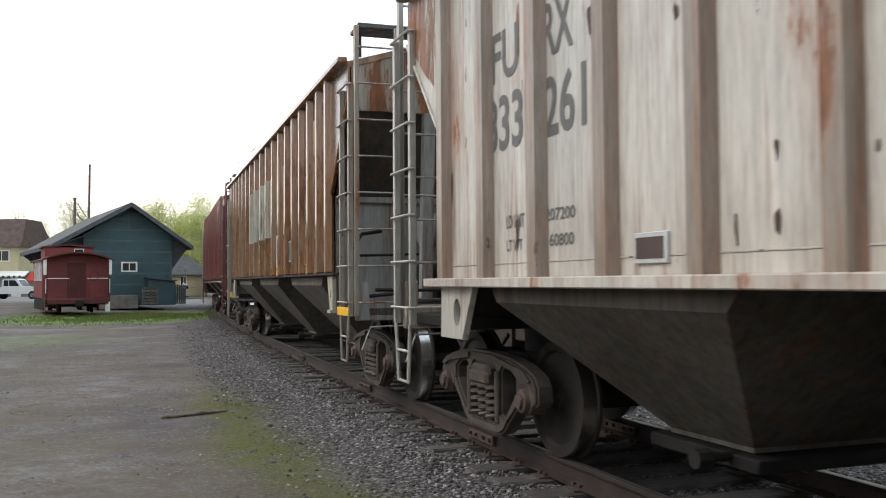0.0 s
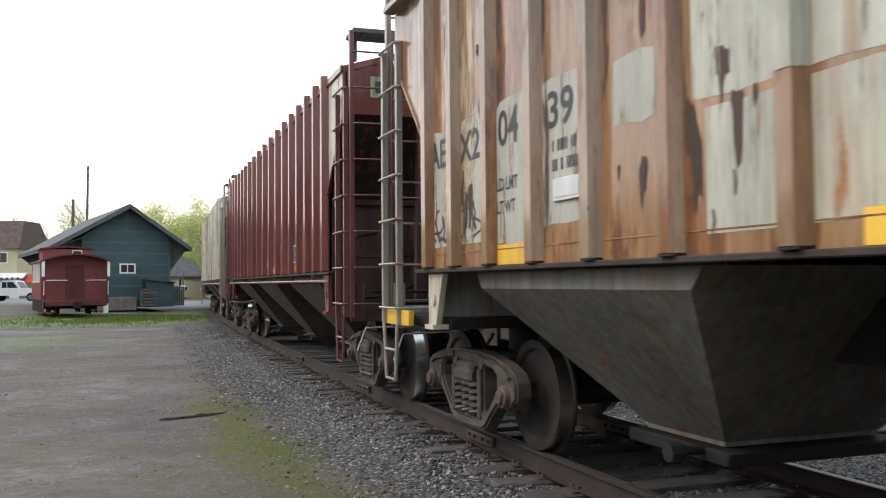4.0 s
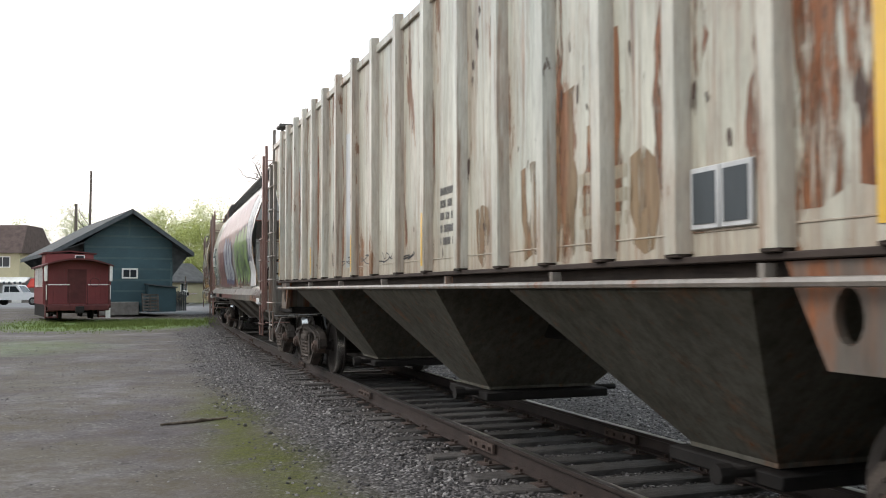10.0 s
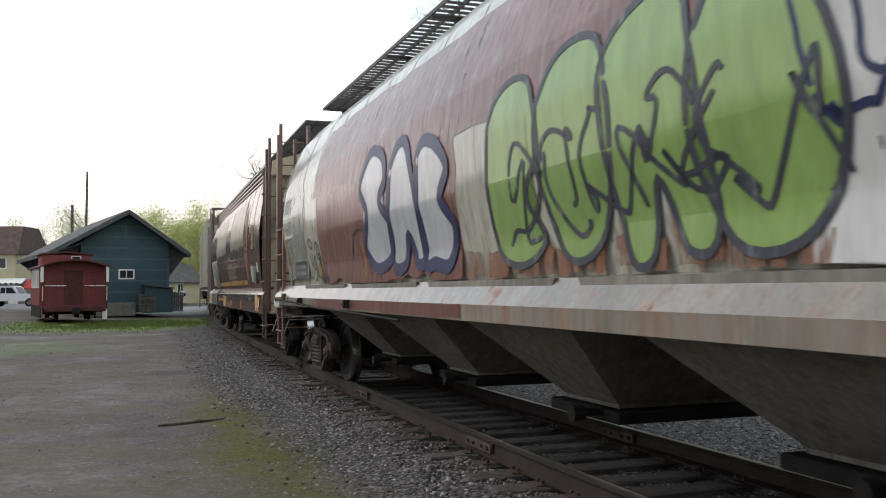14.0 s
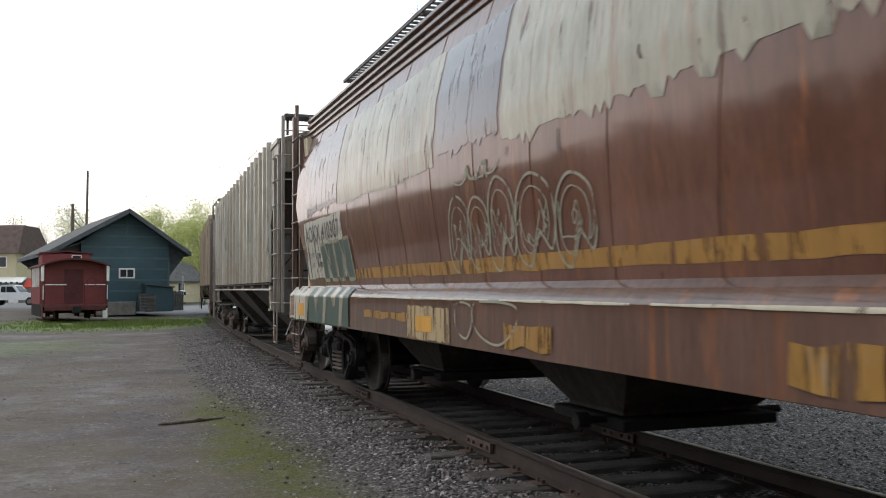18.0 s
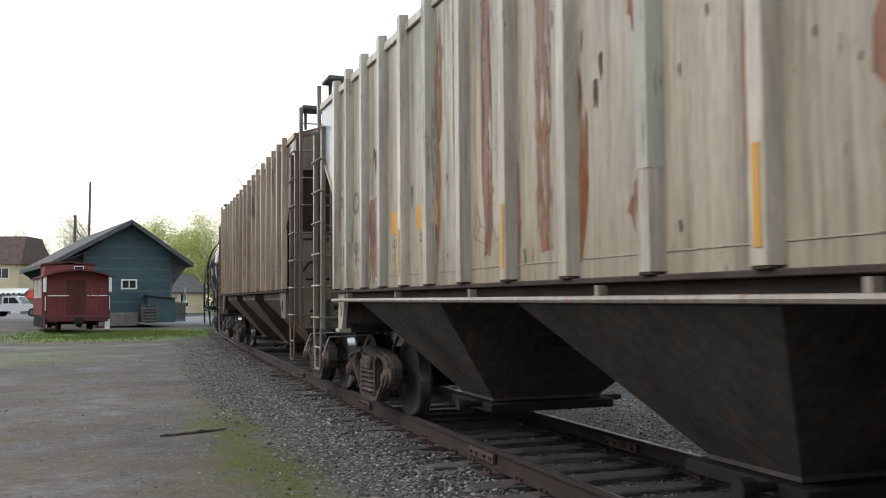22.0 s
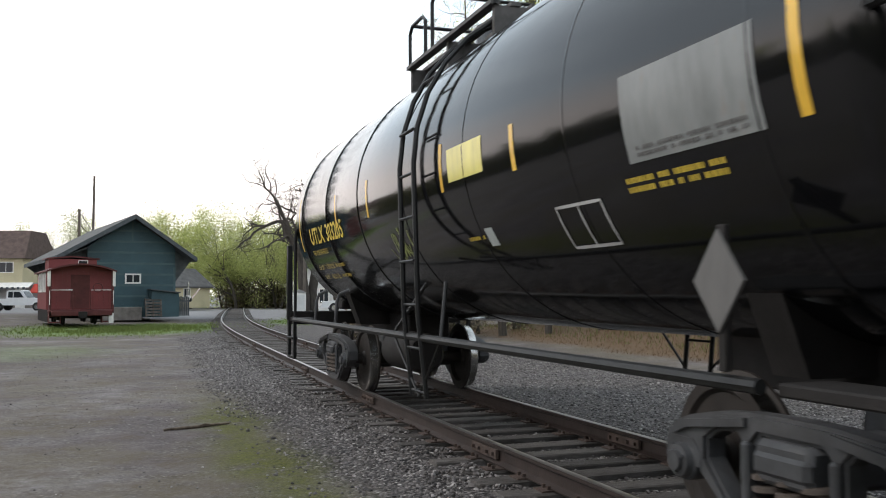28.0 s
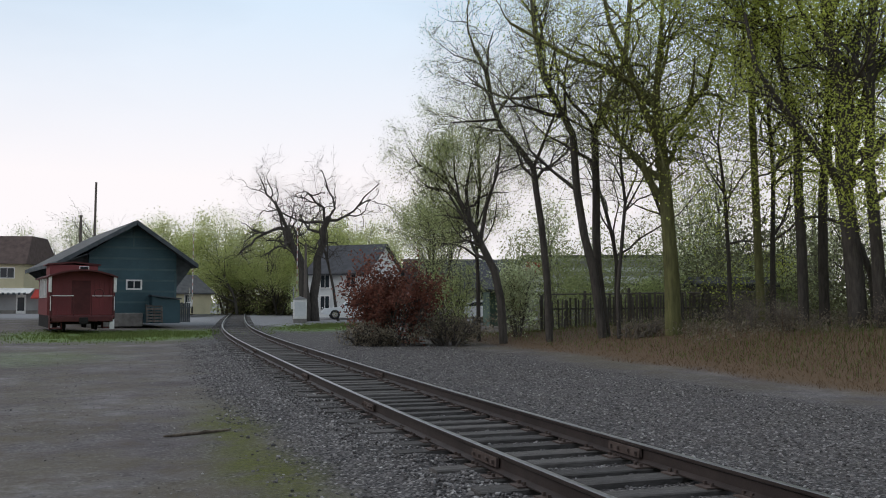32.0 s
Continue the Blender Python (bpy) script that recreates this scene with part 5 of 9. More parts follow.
M["teal"] = siding("dark_teal_boards", (.036, .08, .094), seed=2)
M["teal_pale"] = siding("faded_teal_boards", (.055, .098, .105), seed=6)
M["shingle"] = simple("grey_asphalt_shingles", (.085, .082, .08), .85, 0, .3, 2, .4)
M["soffit"] = simple("dark_soffit_boards", (.075, .085, .09), .8, 0, .3, 3, .2)
M["concrete"] = simple("stained_concrete", (.2, .18, .16), .9, 0, .35, 2, .4)
M["trim"] = simple("white_trim_paint", (.72, .7, .66), .6, 0, .12, 4, .05)
M["caboose"] = siding("barn_red_boards", (.17, .028, .028), seed=9, rough=.6)
M["caboose_dark"] = simple("dark_red_paint", (.09, .022, .02), .6, 0, .25, 3, .15)
M["cream"] = siding("cream_siding", (.5, .44, .28), seed=12, vary=.12)
M["brown_roof"] = simple("brown_roof_shingles", (.085, .058, .05), .85, 0, .3, 2, .3)
M["glass"] = simple("dark_window_glass", (.03, .035, .04), .12, 0, .2, 1, 0)
M["awning"] = simple("red_awning_cloth", (.42, .05, .035), .8, 0, .2, 2, .1)
M["wood_grey"] = simple("grey_weathered_planks", (.13, .115, .1), .9, 0, .4, 3, .4, (5, 5, .6), rnd=.5)
M["pole"] = simple("weathered_pole_wood", (.12, .1, .085), .9, 0, .3, 3, .3, (4, 4, .4))
M["car_white"] = simple("white_car_paint", (.7, .7, .7), .3, 0, .05, 3, 0)
M["tyre"] = simple("black_rubber_tyre", (.02, .02, .02), .8, 0, .2, 9, .1)
M["chrome"] = simple("bright_metal", (.6, .6, .6), .25, 1, .1, 5, 0)
M["car_dark"] = simple("dark_grey_car_paint", (.06, .06, .065), .3, 0, .1, 3, 0)
M["grey_wall"] = siding("grey_siding", (.3, .29, .28), seed=15, vary=.15)
M["white_wall"] = siding("white_siding", (.6, .6, .58), seed=18, vary=.12)
M["slate"] = simple("dark_grey_roofing", (.05, .05, .055), .8, 0, .3, 2, .3)
M["red_paint"] = simple("red_sign_paint", (.45, .03, .03), .5, 0, .15, 4, .05)
M["faded_red"] = simple("faded_red_stripe", (.42, .2, .17), .6, 0, .15, 4, .05)
M["green_shed"] = siding("green_shed_boards", (.06, .1, .075), seed=21)


def window(parent, x, z, w, h, y=0.0, depth=.05, trim=.09, panes=2, name="window"):
    """A framed window on a wall that faces -y at y."""
    g = Geo()
    for a, b, c, d in ((x - w / 2 - trim, x + w / 2 + trim, z - trim, z), (x - w / 2 - trim, x + w / 2 + trim, z + h, z + h + trim), (x - w / 2 - trim, x - w / 2, z, z + h), (x + w / 2, x + w / 2 + trim, z, z + h)):
        g.box(a, b, y - depth, y + .01, c, d)
    for k in range(1, panes):
        xx = x - w / 2 + w * k / panes
        g.box(xx - .025, xx + .025, y - depth * .8, y + .01, z, z + h)
    fr = part(name, g, M["trim"], parent, "white window frame", smooth=0)
    part("pane", Geo().box(x - w / 2, x + w / 2, y - .012, y + .015, z, z + h), M["glass"], fr, smooth=0)
    return fr


def freight_house():
    zb = .3
    root = thing("freight_house", "dark teal wooden freight house with wide grey gable roof", "building", pose(-19.2, 56.3, 0, 0, 0, 30))
    w, L, ze, zp, ov = 2.62, 17.0, 4.02, 6.62, 1.12
    slope = (zp - ze) / (w + ov)

    def roof_z(x):
        return zp - slope * abs(x)
    outline = [(-w, zb), (w, zb), (w, roof_z(w) - .18), (0, zp - .2), (-w, roof_z(w) - .18)]
    wall = part("gable_wall", Geo().prism(outline, 0, .15, "y"), M["teal"], root, smooth=0)
    # boards of the gable wall
    z = zb + .55
    k = 0
    while z < zp - .35:
        half = min(w, (zp - .2 - (z + .13)) / slope)
        if half > .1:
            part("board", Geo().box(-half, half, -.022, .0, z, z + .125), M["teal"] if k % 5 else M["teal_pale"], wall, smooth=0)
        z += .135
        k += 1
    part("gable_wall", Geo().prism(outline, L - .15, L, "y"), M["teal"], root, smooth=0)
    for sx in (-1, 1):
        part("side_wall", Geo().box(min(sx * w, sx * (w - .15)), max(sx * w, sx * (w - .15)), .15, L - .15, zb, roof_z(w) - .1), M["teal"], root, smooth=0)
        ov = 1.85 if sx < 0 else 1.12          # the yard side has the deeper eave
        pts = [(0, zp), (sx * (w + ov), ze), (sx * (w + ov), ze - .16), (0, zp - .17)]
        rf = part("roof", Geo().prism(pts, -.95, L + .6, "y"), M["shingle"], root, "grey shingled roof slope", smooth=0)
        part("barge_board", Geo().prism([(sx * .02, zp - .02), (sx * (w + ov + .03), ze - .02), (sx * (w + ov + .03), ze - .3), (sx * .02, zp - .3)], -1.0, -.952, "y"), M["soffit"], rf, smooth=0)
        part("fascia", Geo().box(min(sx * (w + ov), sx * (w + ov + .03)), max(sx * (w + ov), sx * (w + ov + .03)), -.95, L + .6, ze - .26, ze - .0), M["soffit"], rf, smooth=0)
        for y in np.arange(.3, L, 2.7):
            part("bracket", Geo().prism([(sx * w, 2.5), (sx * (w + .1), 2.5), (sx * (w + ov - .1), ze - .25), (sx * (w + ov - .1), ze - .15), (sx * w, roof_z(w) - .2)], float(y), float(y) + .1, "y"), M["soffit"], root, smooth=0)
        soff = Geo().prism([(sx * w, roof_z(w) - .25), (sx * (w + ov), ze - .17), (sx * (w + ov), ze - .2), (sx * w, roof_z(w) - .28)], -.95, L, "y")
        part("soffit", soff, M["soffit"], root, smooth=0)
    part("foundation", Geo().bbox(-w - .35, .55, -.35, .0, zb - .2, zb + .62, .03), M["concrete"], root, "stained concrete loading step")
    window(root, .05, 2.45, .78, .45, -.022)
    part("corner_board", Geo().box(w - .1, w + .03, -.05, .1, zb, 3.4), M["teal_pale"], root, smooth=0)
    part("gable_post", Geo().box(-.05, .05, -.06, -.02, zp - 1.6, zp - .3), M["teal_pale"], root, smooth=0)
    lean = Geo().prism([(1.0, zb), (w + .05, zb), (w + .05, 1.75), (1.0, 1.95)], -.9, -.05, "y")
    shed = part("lean_to", lean, M["teal"], root, "dark lean-to against the wall", smooth=0)
    part("lean_to_roof", Geo().prism([(.92, 1.97), (w + .12, 1.77), (w + .12, 1.84), (.92, 2.04)], -1.05, 0, "y"), M["soffit"], shed, smooth=0)
    part("meter_box", Geo().bbox(w + .03, w + .2, .8, 1.1, 2.0, 2.9, .02), M["trim"], root)
    part("meter_pipe", Geo().tube([(w + .1, .9, zb), (w + .1, .9, 3.6)], .04, 6), M["trim"], root)
    g = Geo()
    pal = thing("pallet_stack", "grey wooden pallets leaning on a wall", "pallet", pose(-19.2, 56.3, 0, 0, 0, 30) @ pose(1.05, -1.15, zb, -14, 0, 0))
    for k in range(6):
        part("slat", Geo().box(-.45, .55, -.02, .0, .08 + k * .19, .2 + k * .19), M["wood_grey"], pal, smooth=0)
    for x in (-.45, .0, .47):
        part("stringer", Geo().box(x, x + .08, 0, .1, .05, 1.2), M["wood_grey"], pal, smooth=0)
    fence = thing("side_fence", "dark board fence beside the freight house", "fence", pose(-19.2, 56.3, 0, 0, 0, 30) @ pose(w + .25, 1.5, zb))
    for k in range(9):
        part("board", Geo().box(.12 * k, .12 * k + .1, 0, .03, 0, 1.25 + .03 * math.sin(k * 2.1)), M["soffit"], fence, smooth=0)
    part("rail", Geo().box(0, 1.1, .03, .07, .9, 1.0), M["soffit"], fence, smooth=0)


freight_house()


def caboose():
    root = thing("caboose", "small red wooden caboose with white window frames", "caboose", pose(-17.95, 45.35, .2, 0, 0, 28.5))
    w, L, z0, ze = 1.52, 7.2, .74, 2.72

    def arch(off):
        return [(x, ze + off + .3 * (1 - (x / w) ** 2)) for x in np.linspace(-w - .12, w + .12, 11)]
    body = [(-w, z0), (w, z0)] + [(float(x), ze + .28 * (1 - (float(x) / w) ** 2)) for x in np.linspace(w, -w, 9)]
    part("body", Geo().prism(body, .75, L - .75, "y"), M["caboose"], root, "red boarded body", smooth=0)
    roof = [(float(x), float(z)) for x, z in arch(.03)] + [(float(x), float(z)) for x, z in arch(-.05)[::-1]]
    part("roof", Geo().prism(roof, -.1, L + .1, "y"), M["caboose_dark"], root, "low arched roof", smooth=30)
    for k in range(13):
        x = -w + .05 + k * (2 * w - .1) / 12
        part("board", Geo().box(x - .105, x + .105, .73, .75, z0 + .02, ze - .02), M["caboose"], root, smooth=0)
    # end platform, railings, steps
    part("platform", Geo().bbox(-w, w, -.05, .75, z0 - .12, z0, .02), M["caboose_dark"], root)
    part("end_beam", Geo().bbox(-w + .1, w - .1, -.15, .05, z0 - .3, z0 - .05, .02), M["caboose_dark"], root)
    for sx in (-1, 1):
        g = Geo()
        for x in (sx * (w - .05), sx * .42):
            g.tube([(x, .02, z0), (x, .02, z0 + 1.0)], .02, 6)
        part("railing", g, M["caboose_dark"], root)
        part("hand_rail", Geo().tube([(sx * .42, .02, z0 + .98), (sx * (w - .05), .02, z0 + .98)], .022, 6), M["trim"], root, "white rail")
        part("corner_grab", Geo().tube([(sx * (w - .03), -.02, z0 + .25), (sx * (w - .03), -.02, z0 + .95)], .018, 6), M["trim"], root)
        st = Geo()
        for z in (.1, .4):
            st.box(min(sx * (w - .55), sx * w), max(sx * (w - .55), sx * w), .05, .6, z, z + .05)
        for x in (sx * (w - .55), sx * (w - .02)):
            st.prism([(.0, z0), (.7, z0), (.6, .08), (.05, .08)], min(x, x + .02), max(x, x + .02), "x")
        part("steps", st, M["caboose_dark"], root, smooth=0)
        for y in (2.1, 3.5, 4.9):
            fr = Geo()
            xx = sx * w
            for a, b, c, d in ((y - .42, y + .42, 1.62, 1.72), (y - .42, y + .42, 2.52, 2.62), (y - .42, y - .3, 1.62, 2.62), (y + .3, y + .42, 1.62, 2.62)):
                fr.box(min(xx, xx + sx * .05), max(xx, xx + sx * .05), a, b, c, d)
            win = part("window", fr, M["trim"], root, "white window frame", smooth=0)
            part("pane", Geo().box(min(xx - sx * .02, xx + sx * .012), max(xx - sx * .02, xx + sx * .012), y - .3, y + .3, 1.72, 2.52), M["glass"], win, smooth=0)
        part("corner_post", Geo().box(min(sx * w, sx * (w - .12)), max(sx * w, sx * (w - .12)), .0, .1, z0, ze), M["caboose_dark"], root, smooth=0)
        part("marker_lamp", Geo().bbox(sx * w - .07, sx * w + .07, -.02, .12, 1.9, 2.7, .02), M["trim"], root, "white marker bracket")
    part("end_wall_trim", Geo().box(-.45, .45, .715, .735, z0 + .05, 2.5), M["caboose_dark"], root, smooth=0)
    cup = part("cupola", Geo().box(-1.2, 1.2, 3.9, 6.0, ze + .15, 3.4), M["caboose"], root, "red roof cupola", smooth=0)
    part("cupola_roof", Geo().prism([(-1.35, 3.38), (0, 3.5), (1.35, 3.38), (1.35, 3.45), (0, 3.58), (-1.35, 3.45)], 3.8, 6.15, "y"), M["caboose_dark"], cup, smooth=0)
    window(cup, .5, 3.1, .42, .2, 3.89, trim=.04, panes=1)
    part("coupler", Geo().bbox(-.12, .12, -.55, .0, .35, .62, .03).bbox(-.2, .2, -.6, -.4, .32, .66, .03), M["steel_dark"], root)
    part("brake_wheel", Geo().tube([(.75 + .22 * math.cos(k * math.pi / 8), -.02, z0 + 1.1 + .22 * math.sin(k * math.pi / 8)) for k in range(17)], .02, 6, close=False), M["caboose_dark"], root)
    for y in (1.5, L - 1.5):
        tr = part("truck", Geo().bbox(-1.0, 1.0, y - .15, y + .15, .3, .6, .02).bbox(-1.05, -.9, y - .8, y + .8, .22, .5, .03).bbox(.9, 1.05, y - .8, y + .8, .22, .5, .03), M["steel_dark"], root)
        for yy in (y - .55, y + .55):
            part("wheelset", Geo().lathe([(-.8, .36), (-.7, .36), (-.69, .06), (.69, .06), (.7, .36), (.8, .36)], (0, yy, .36), "x", 20), M["steel_dark"], tr)
    part("side_skirt", Geo().box(-w + .02, -w + .08, .9, L - .9, .12, z0), M["steel_dark"], root, "dark skirt", smooth=0)
    part("white_step_board", Geo().box(w - .25, w - .02, -.08, -.04, .05, .55), M["trim"], root, smooth=0)


caboose()


def cream_shop():
    root = thing("shop_house", "cream two-storey shop with brown roof and awning", "building", pose(-52.0, 95.5, .3, 0, 0, 4))
    W, D = 9.4, 9.0
    part("wall", Geo().box(-W, W - 1.7, 0, D, 2.7, 5.4), M["cream"], root, smooth=0)
    part("shop_front", Geo().box(-W, W + 1.2, 0, D, 0, 2.7), M["grey_wall"], root, smooth=0)
    for k in range(18):
        part("board", Geo().box(-W, W - 1.7, -.03, 0, 2.95 + k * .135, 3.07 + k * .135), M["cream"], root, smooth=0)
    part("roof", Geo().add([(-W - .4, -.5, 5.3), (W - 1.3, -.5, 5.3), (W - 1.3, D + .5, 5.3), (-W - .4, D + .5, 5.3), (-W + .6, 2.2, 8.4), (W - 1.75, 2.2, 8.4), (W - 1.75, D - 2.2, 8.4), (-W + .6, D - 2.2, 8.4)],
                           [(3, 2, 1, 0), (4, 5, 6, 7), (0, 1, 5, 4), (1, 2, 6, 5), (2, 3, 7, 6), (3, 0, 4, 7)]), M["brown_roof"], root, "steep brown mansard roof", smooth=0)
    for x in (-6.5, -3.2, .0, 3.0, 6.0):
        window(root, x, 3.85, 1.4, 1.0, -.03, panes=2)
    part("awning", Geo().prism([(-1.3, 2.25), (0, 2.75), (0, 2.6), (-1.3, 2.15)], -W, W - .6, "x"), M["trim"], root, "white shop awning", smooth=0)
    for k in range(36):
        x = -W + k * .55
        if x < W - .8:
            part("awning_stripe", Geo().box(x, x + .25, -1.33, -1.31, 2.02, 2.26), M["soffit"], root, smooth=0)
    part("red_awning", Geo().prism([(-1.2, 1.75), (0, 2.6), (0, 2.45), (-1.2, 1.62)], W - .5, W + 1.2, "x"), M["awning"], root, "red cloth awning", smooth=0)
    for x in (-7, -3.8, -.6, 2.6, 4.0):
        window(root, x, .75, 2.0 if x < 4 else 1.1, 1.35, -.03, panes=1, name="shop_window")
    d = part("door", Geo().box(7.0, 8.0, -.06, 0, 0, 2.2), M["trim"], root, "white shop door", smooth=0)
    part("pane", Geo().box(7.15, 7.85, -.075, -.06, .35, 1.75), M["glass"], d, smooth=0)
    part("sign", Geo().box(6.9, 8.1, -.08, -.02, 2.25, 2.55), M["black"], root, smooth=0)
    part("base_course", Geo().box(-W, W, -.05, 0, 0, .4), M["concrete"], root, smooth=0)


cream_shop()


def gabled_house(name, label, m, W, D, ze, zp, wall, roof, windows=(), cat="house"):
    """A plain house: walls, a gable roof whose ridge runs along x, windows on the side that faces -y."""
    root = thing(name, label, cat, m)
    part("wall", Geo().prism([(0, 0), (D, 0), (D, ze), (D / 2, zp), (0, ze)], -W / 2, W / 2, "x"), wall, root, smooth=0)
    for s in (0, 1):
        pts = [(-.35, ze - .2), (D / 2, zp), (D / 2, zp + .15), (-.35, ze - .05)] if s == 0 else [(D + .35, ze - .2), (D / 2, zp), (D / 2, zp + .15), (D + .35, ze - .05)]
        part("roof", Geo().prism(pts, -W / 2 - .35, W / 2 + .35, "x"), roof, root, smooth=0)
    for x, z, w, h in windows:
        window(root, x, z, w, h, -.01, panes=2)
    return root


gabled_house("cottage", "small cream cottage with a grey gable roof", pose(-26.6, 96.0, .3, 0, 0, 62), 6.0, 5.0, 2.3, 4.1, M["cream"], M["shingle"], [(-.5, 1.0, .8, 1.0)])
gabled_house("white_house", "white two-storey house with dark roof", pose(-9.6, 82.0, .2, 0, 0, -24), 6.0, 7.0, 4.0, 6.6, M["white_wall"], M["slate"], [(-1.2, 2.7, .9, 1.1), (1.5, 2.7, .9, 1.1), (-1.2, .7, .9, 1.2)])
gabled_house("grey_house", "low grey house with a dark roof", pose(2.0, 70.0, .3, 0, 0, 6), 9.0, 7.0, 2.4, 4.6, M["grey_wall"], M["slate"], [(-2.5, .9, 1.2, 1.1), (1.5, .9, 1.2, 1.1)])
gabled_house("garden_shed", "small green wooden shed", pose(2.85, 46.0, .4, 0, 0, 10), 1.0, 1.6, 1.9, 2.2, M["green_shed"], M["slate"], cat="shed")
gabled_house("grey_shed", "low grey shed behind the board fence", pose(13.4, 41.5, .9, 0, 0, -4), 3.0, 3.0, 1.6, 1.75, M["wood_grey"], M["slate"], cat="shed")


def long_warehouse():
    root = thing("warehouse", "long pale warehouse with banded metal walls", "building", pose(13.0, 66.0, .4, 0, 0, -3))
    part("wall", Geo().box(-7, 15, 0, 12, 0, 4.4), M["grey_wall"], root, smooth=0)
    for z, h, mt in ((1.9, .35, "white_wall"), (2.6, .45, "white_wall"), (3.4, .3, "white_wall"), (4.2, .35, "white_wall"), (2.3, .2, "slate")):
        part("wall_band", Geo().box(-7.05, 15.05, -.08, 0, z, z + h), M[mt], root, smooth=0)
    part("roof", Geo().box(-7.3, 15.3, -.4, 12.4, 4.4, 4.6), M["slate"], root, smooth=0)
    part("sign", Geo().box(-7.0, -5.6, -.2, -.08, 3.3, 4.1), M["red_paint"], root, "red sign", smooth=0)


long_warehouse()


def board_fence():
    root = thing("board_fence", "grey weathered board fence with gaps and leaning boards", "fence", pose(0, 0, 0))
    rnd = random.Random(8)
    for i in range(78):
        f = i / 77
        x, y = 4.4 + 9.6 * f, 40.5 - 1.2 * f
        if rnd.random() < .1:
            continue
        h = 1.35 + rnd.uniform(-.12, .12)
        w = rnd.choice((.07, .09, .1))
        part("board", Geo().box(-w / 2, w / 2, -.012, .012, 0, h), M["wood_grey"], root, m=pose(x, y, ground_z(x, y) - .05, rnd.uniform(-3, 3), rnd.uniform(-3, 3), rnd.uniform(-6, 6)), smooth=0)
    for z in (.45, 1.1):
        g = Geo().tube([(4.4, 40.54, .85 + z), (14.0, 39.34, .95 + z)], .035, 4)
        part("rail", g, M["wood_grey"], root)
    for i in range(6):
        x, y = 4.4 + 1.9 * i, 40.6 - .24 * i
        part("post", Geo().bbox(-.06, .06, -.06, .06, -.3, 1.6, .01), M["wood_grey"], root, m=pose(x, y, ground_z(x, y)))


board_fence()


def utility_pole(x, y, top, arms, r=.15, lean=0.0):
    root = thing("utility_pole", "weathered wooden utility pole", "pole", pose(x, y, 0, 0, lean, 0), group="utility poles")
    part("pole", Geo().tube([(0, 0, -.3), (0, 0, top * .5), (0, 0, top)], [r, r * .85, r * .65], 10), M["pole"], root)
    if arms:
        part("crossarm", Geo().bbox(-1.0, 1.0, -.06, .06, top - .8, top - .68, .01), M["pole"], root)
        for k in (-.9, -.3, .3, .9):
            part("insulator", Geo().lathe([(0, .0), (0, .05), (.1, .04), (.14, 0)], (k, 0, top - .68), "z", 8), M["trim"], root)
    return root


utility_pole(-34.7, 90.0, 13.5, False, .16, .6)
utility_pole(-36.0, 90.0, 10.2, False, .2)
utility_pole(-10.9, 72.0, 6.2, False, .14)
utility_pole(-26.5, 112.0, 5.0, False, .1)

# ---- pickup, parked cars ----


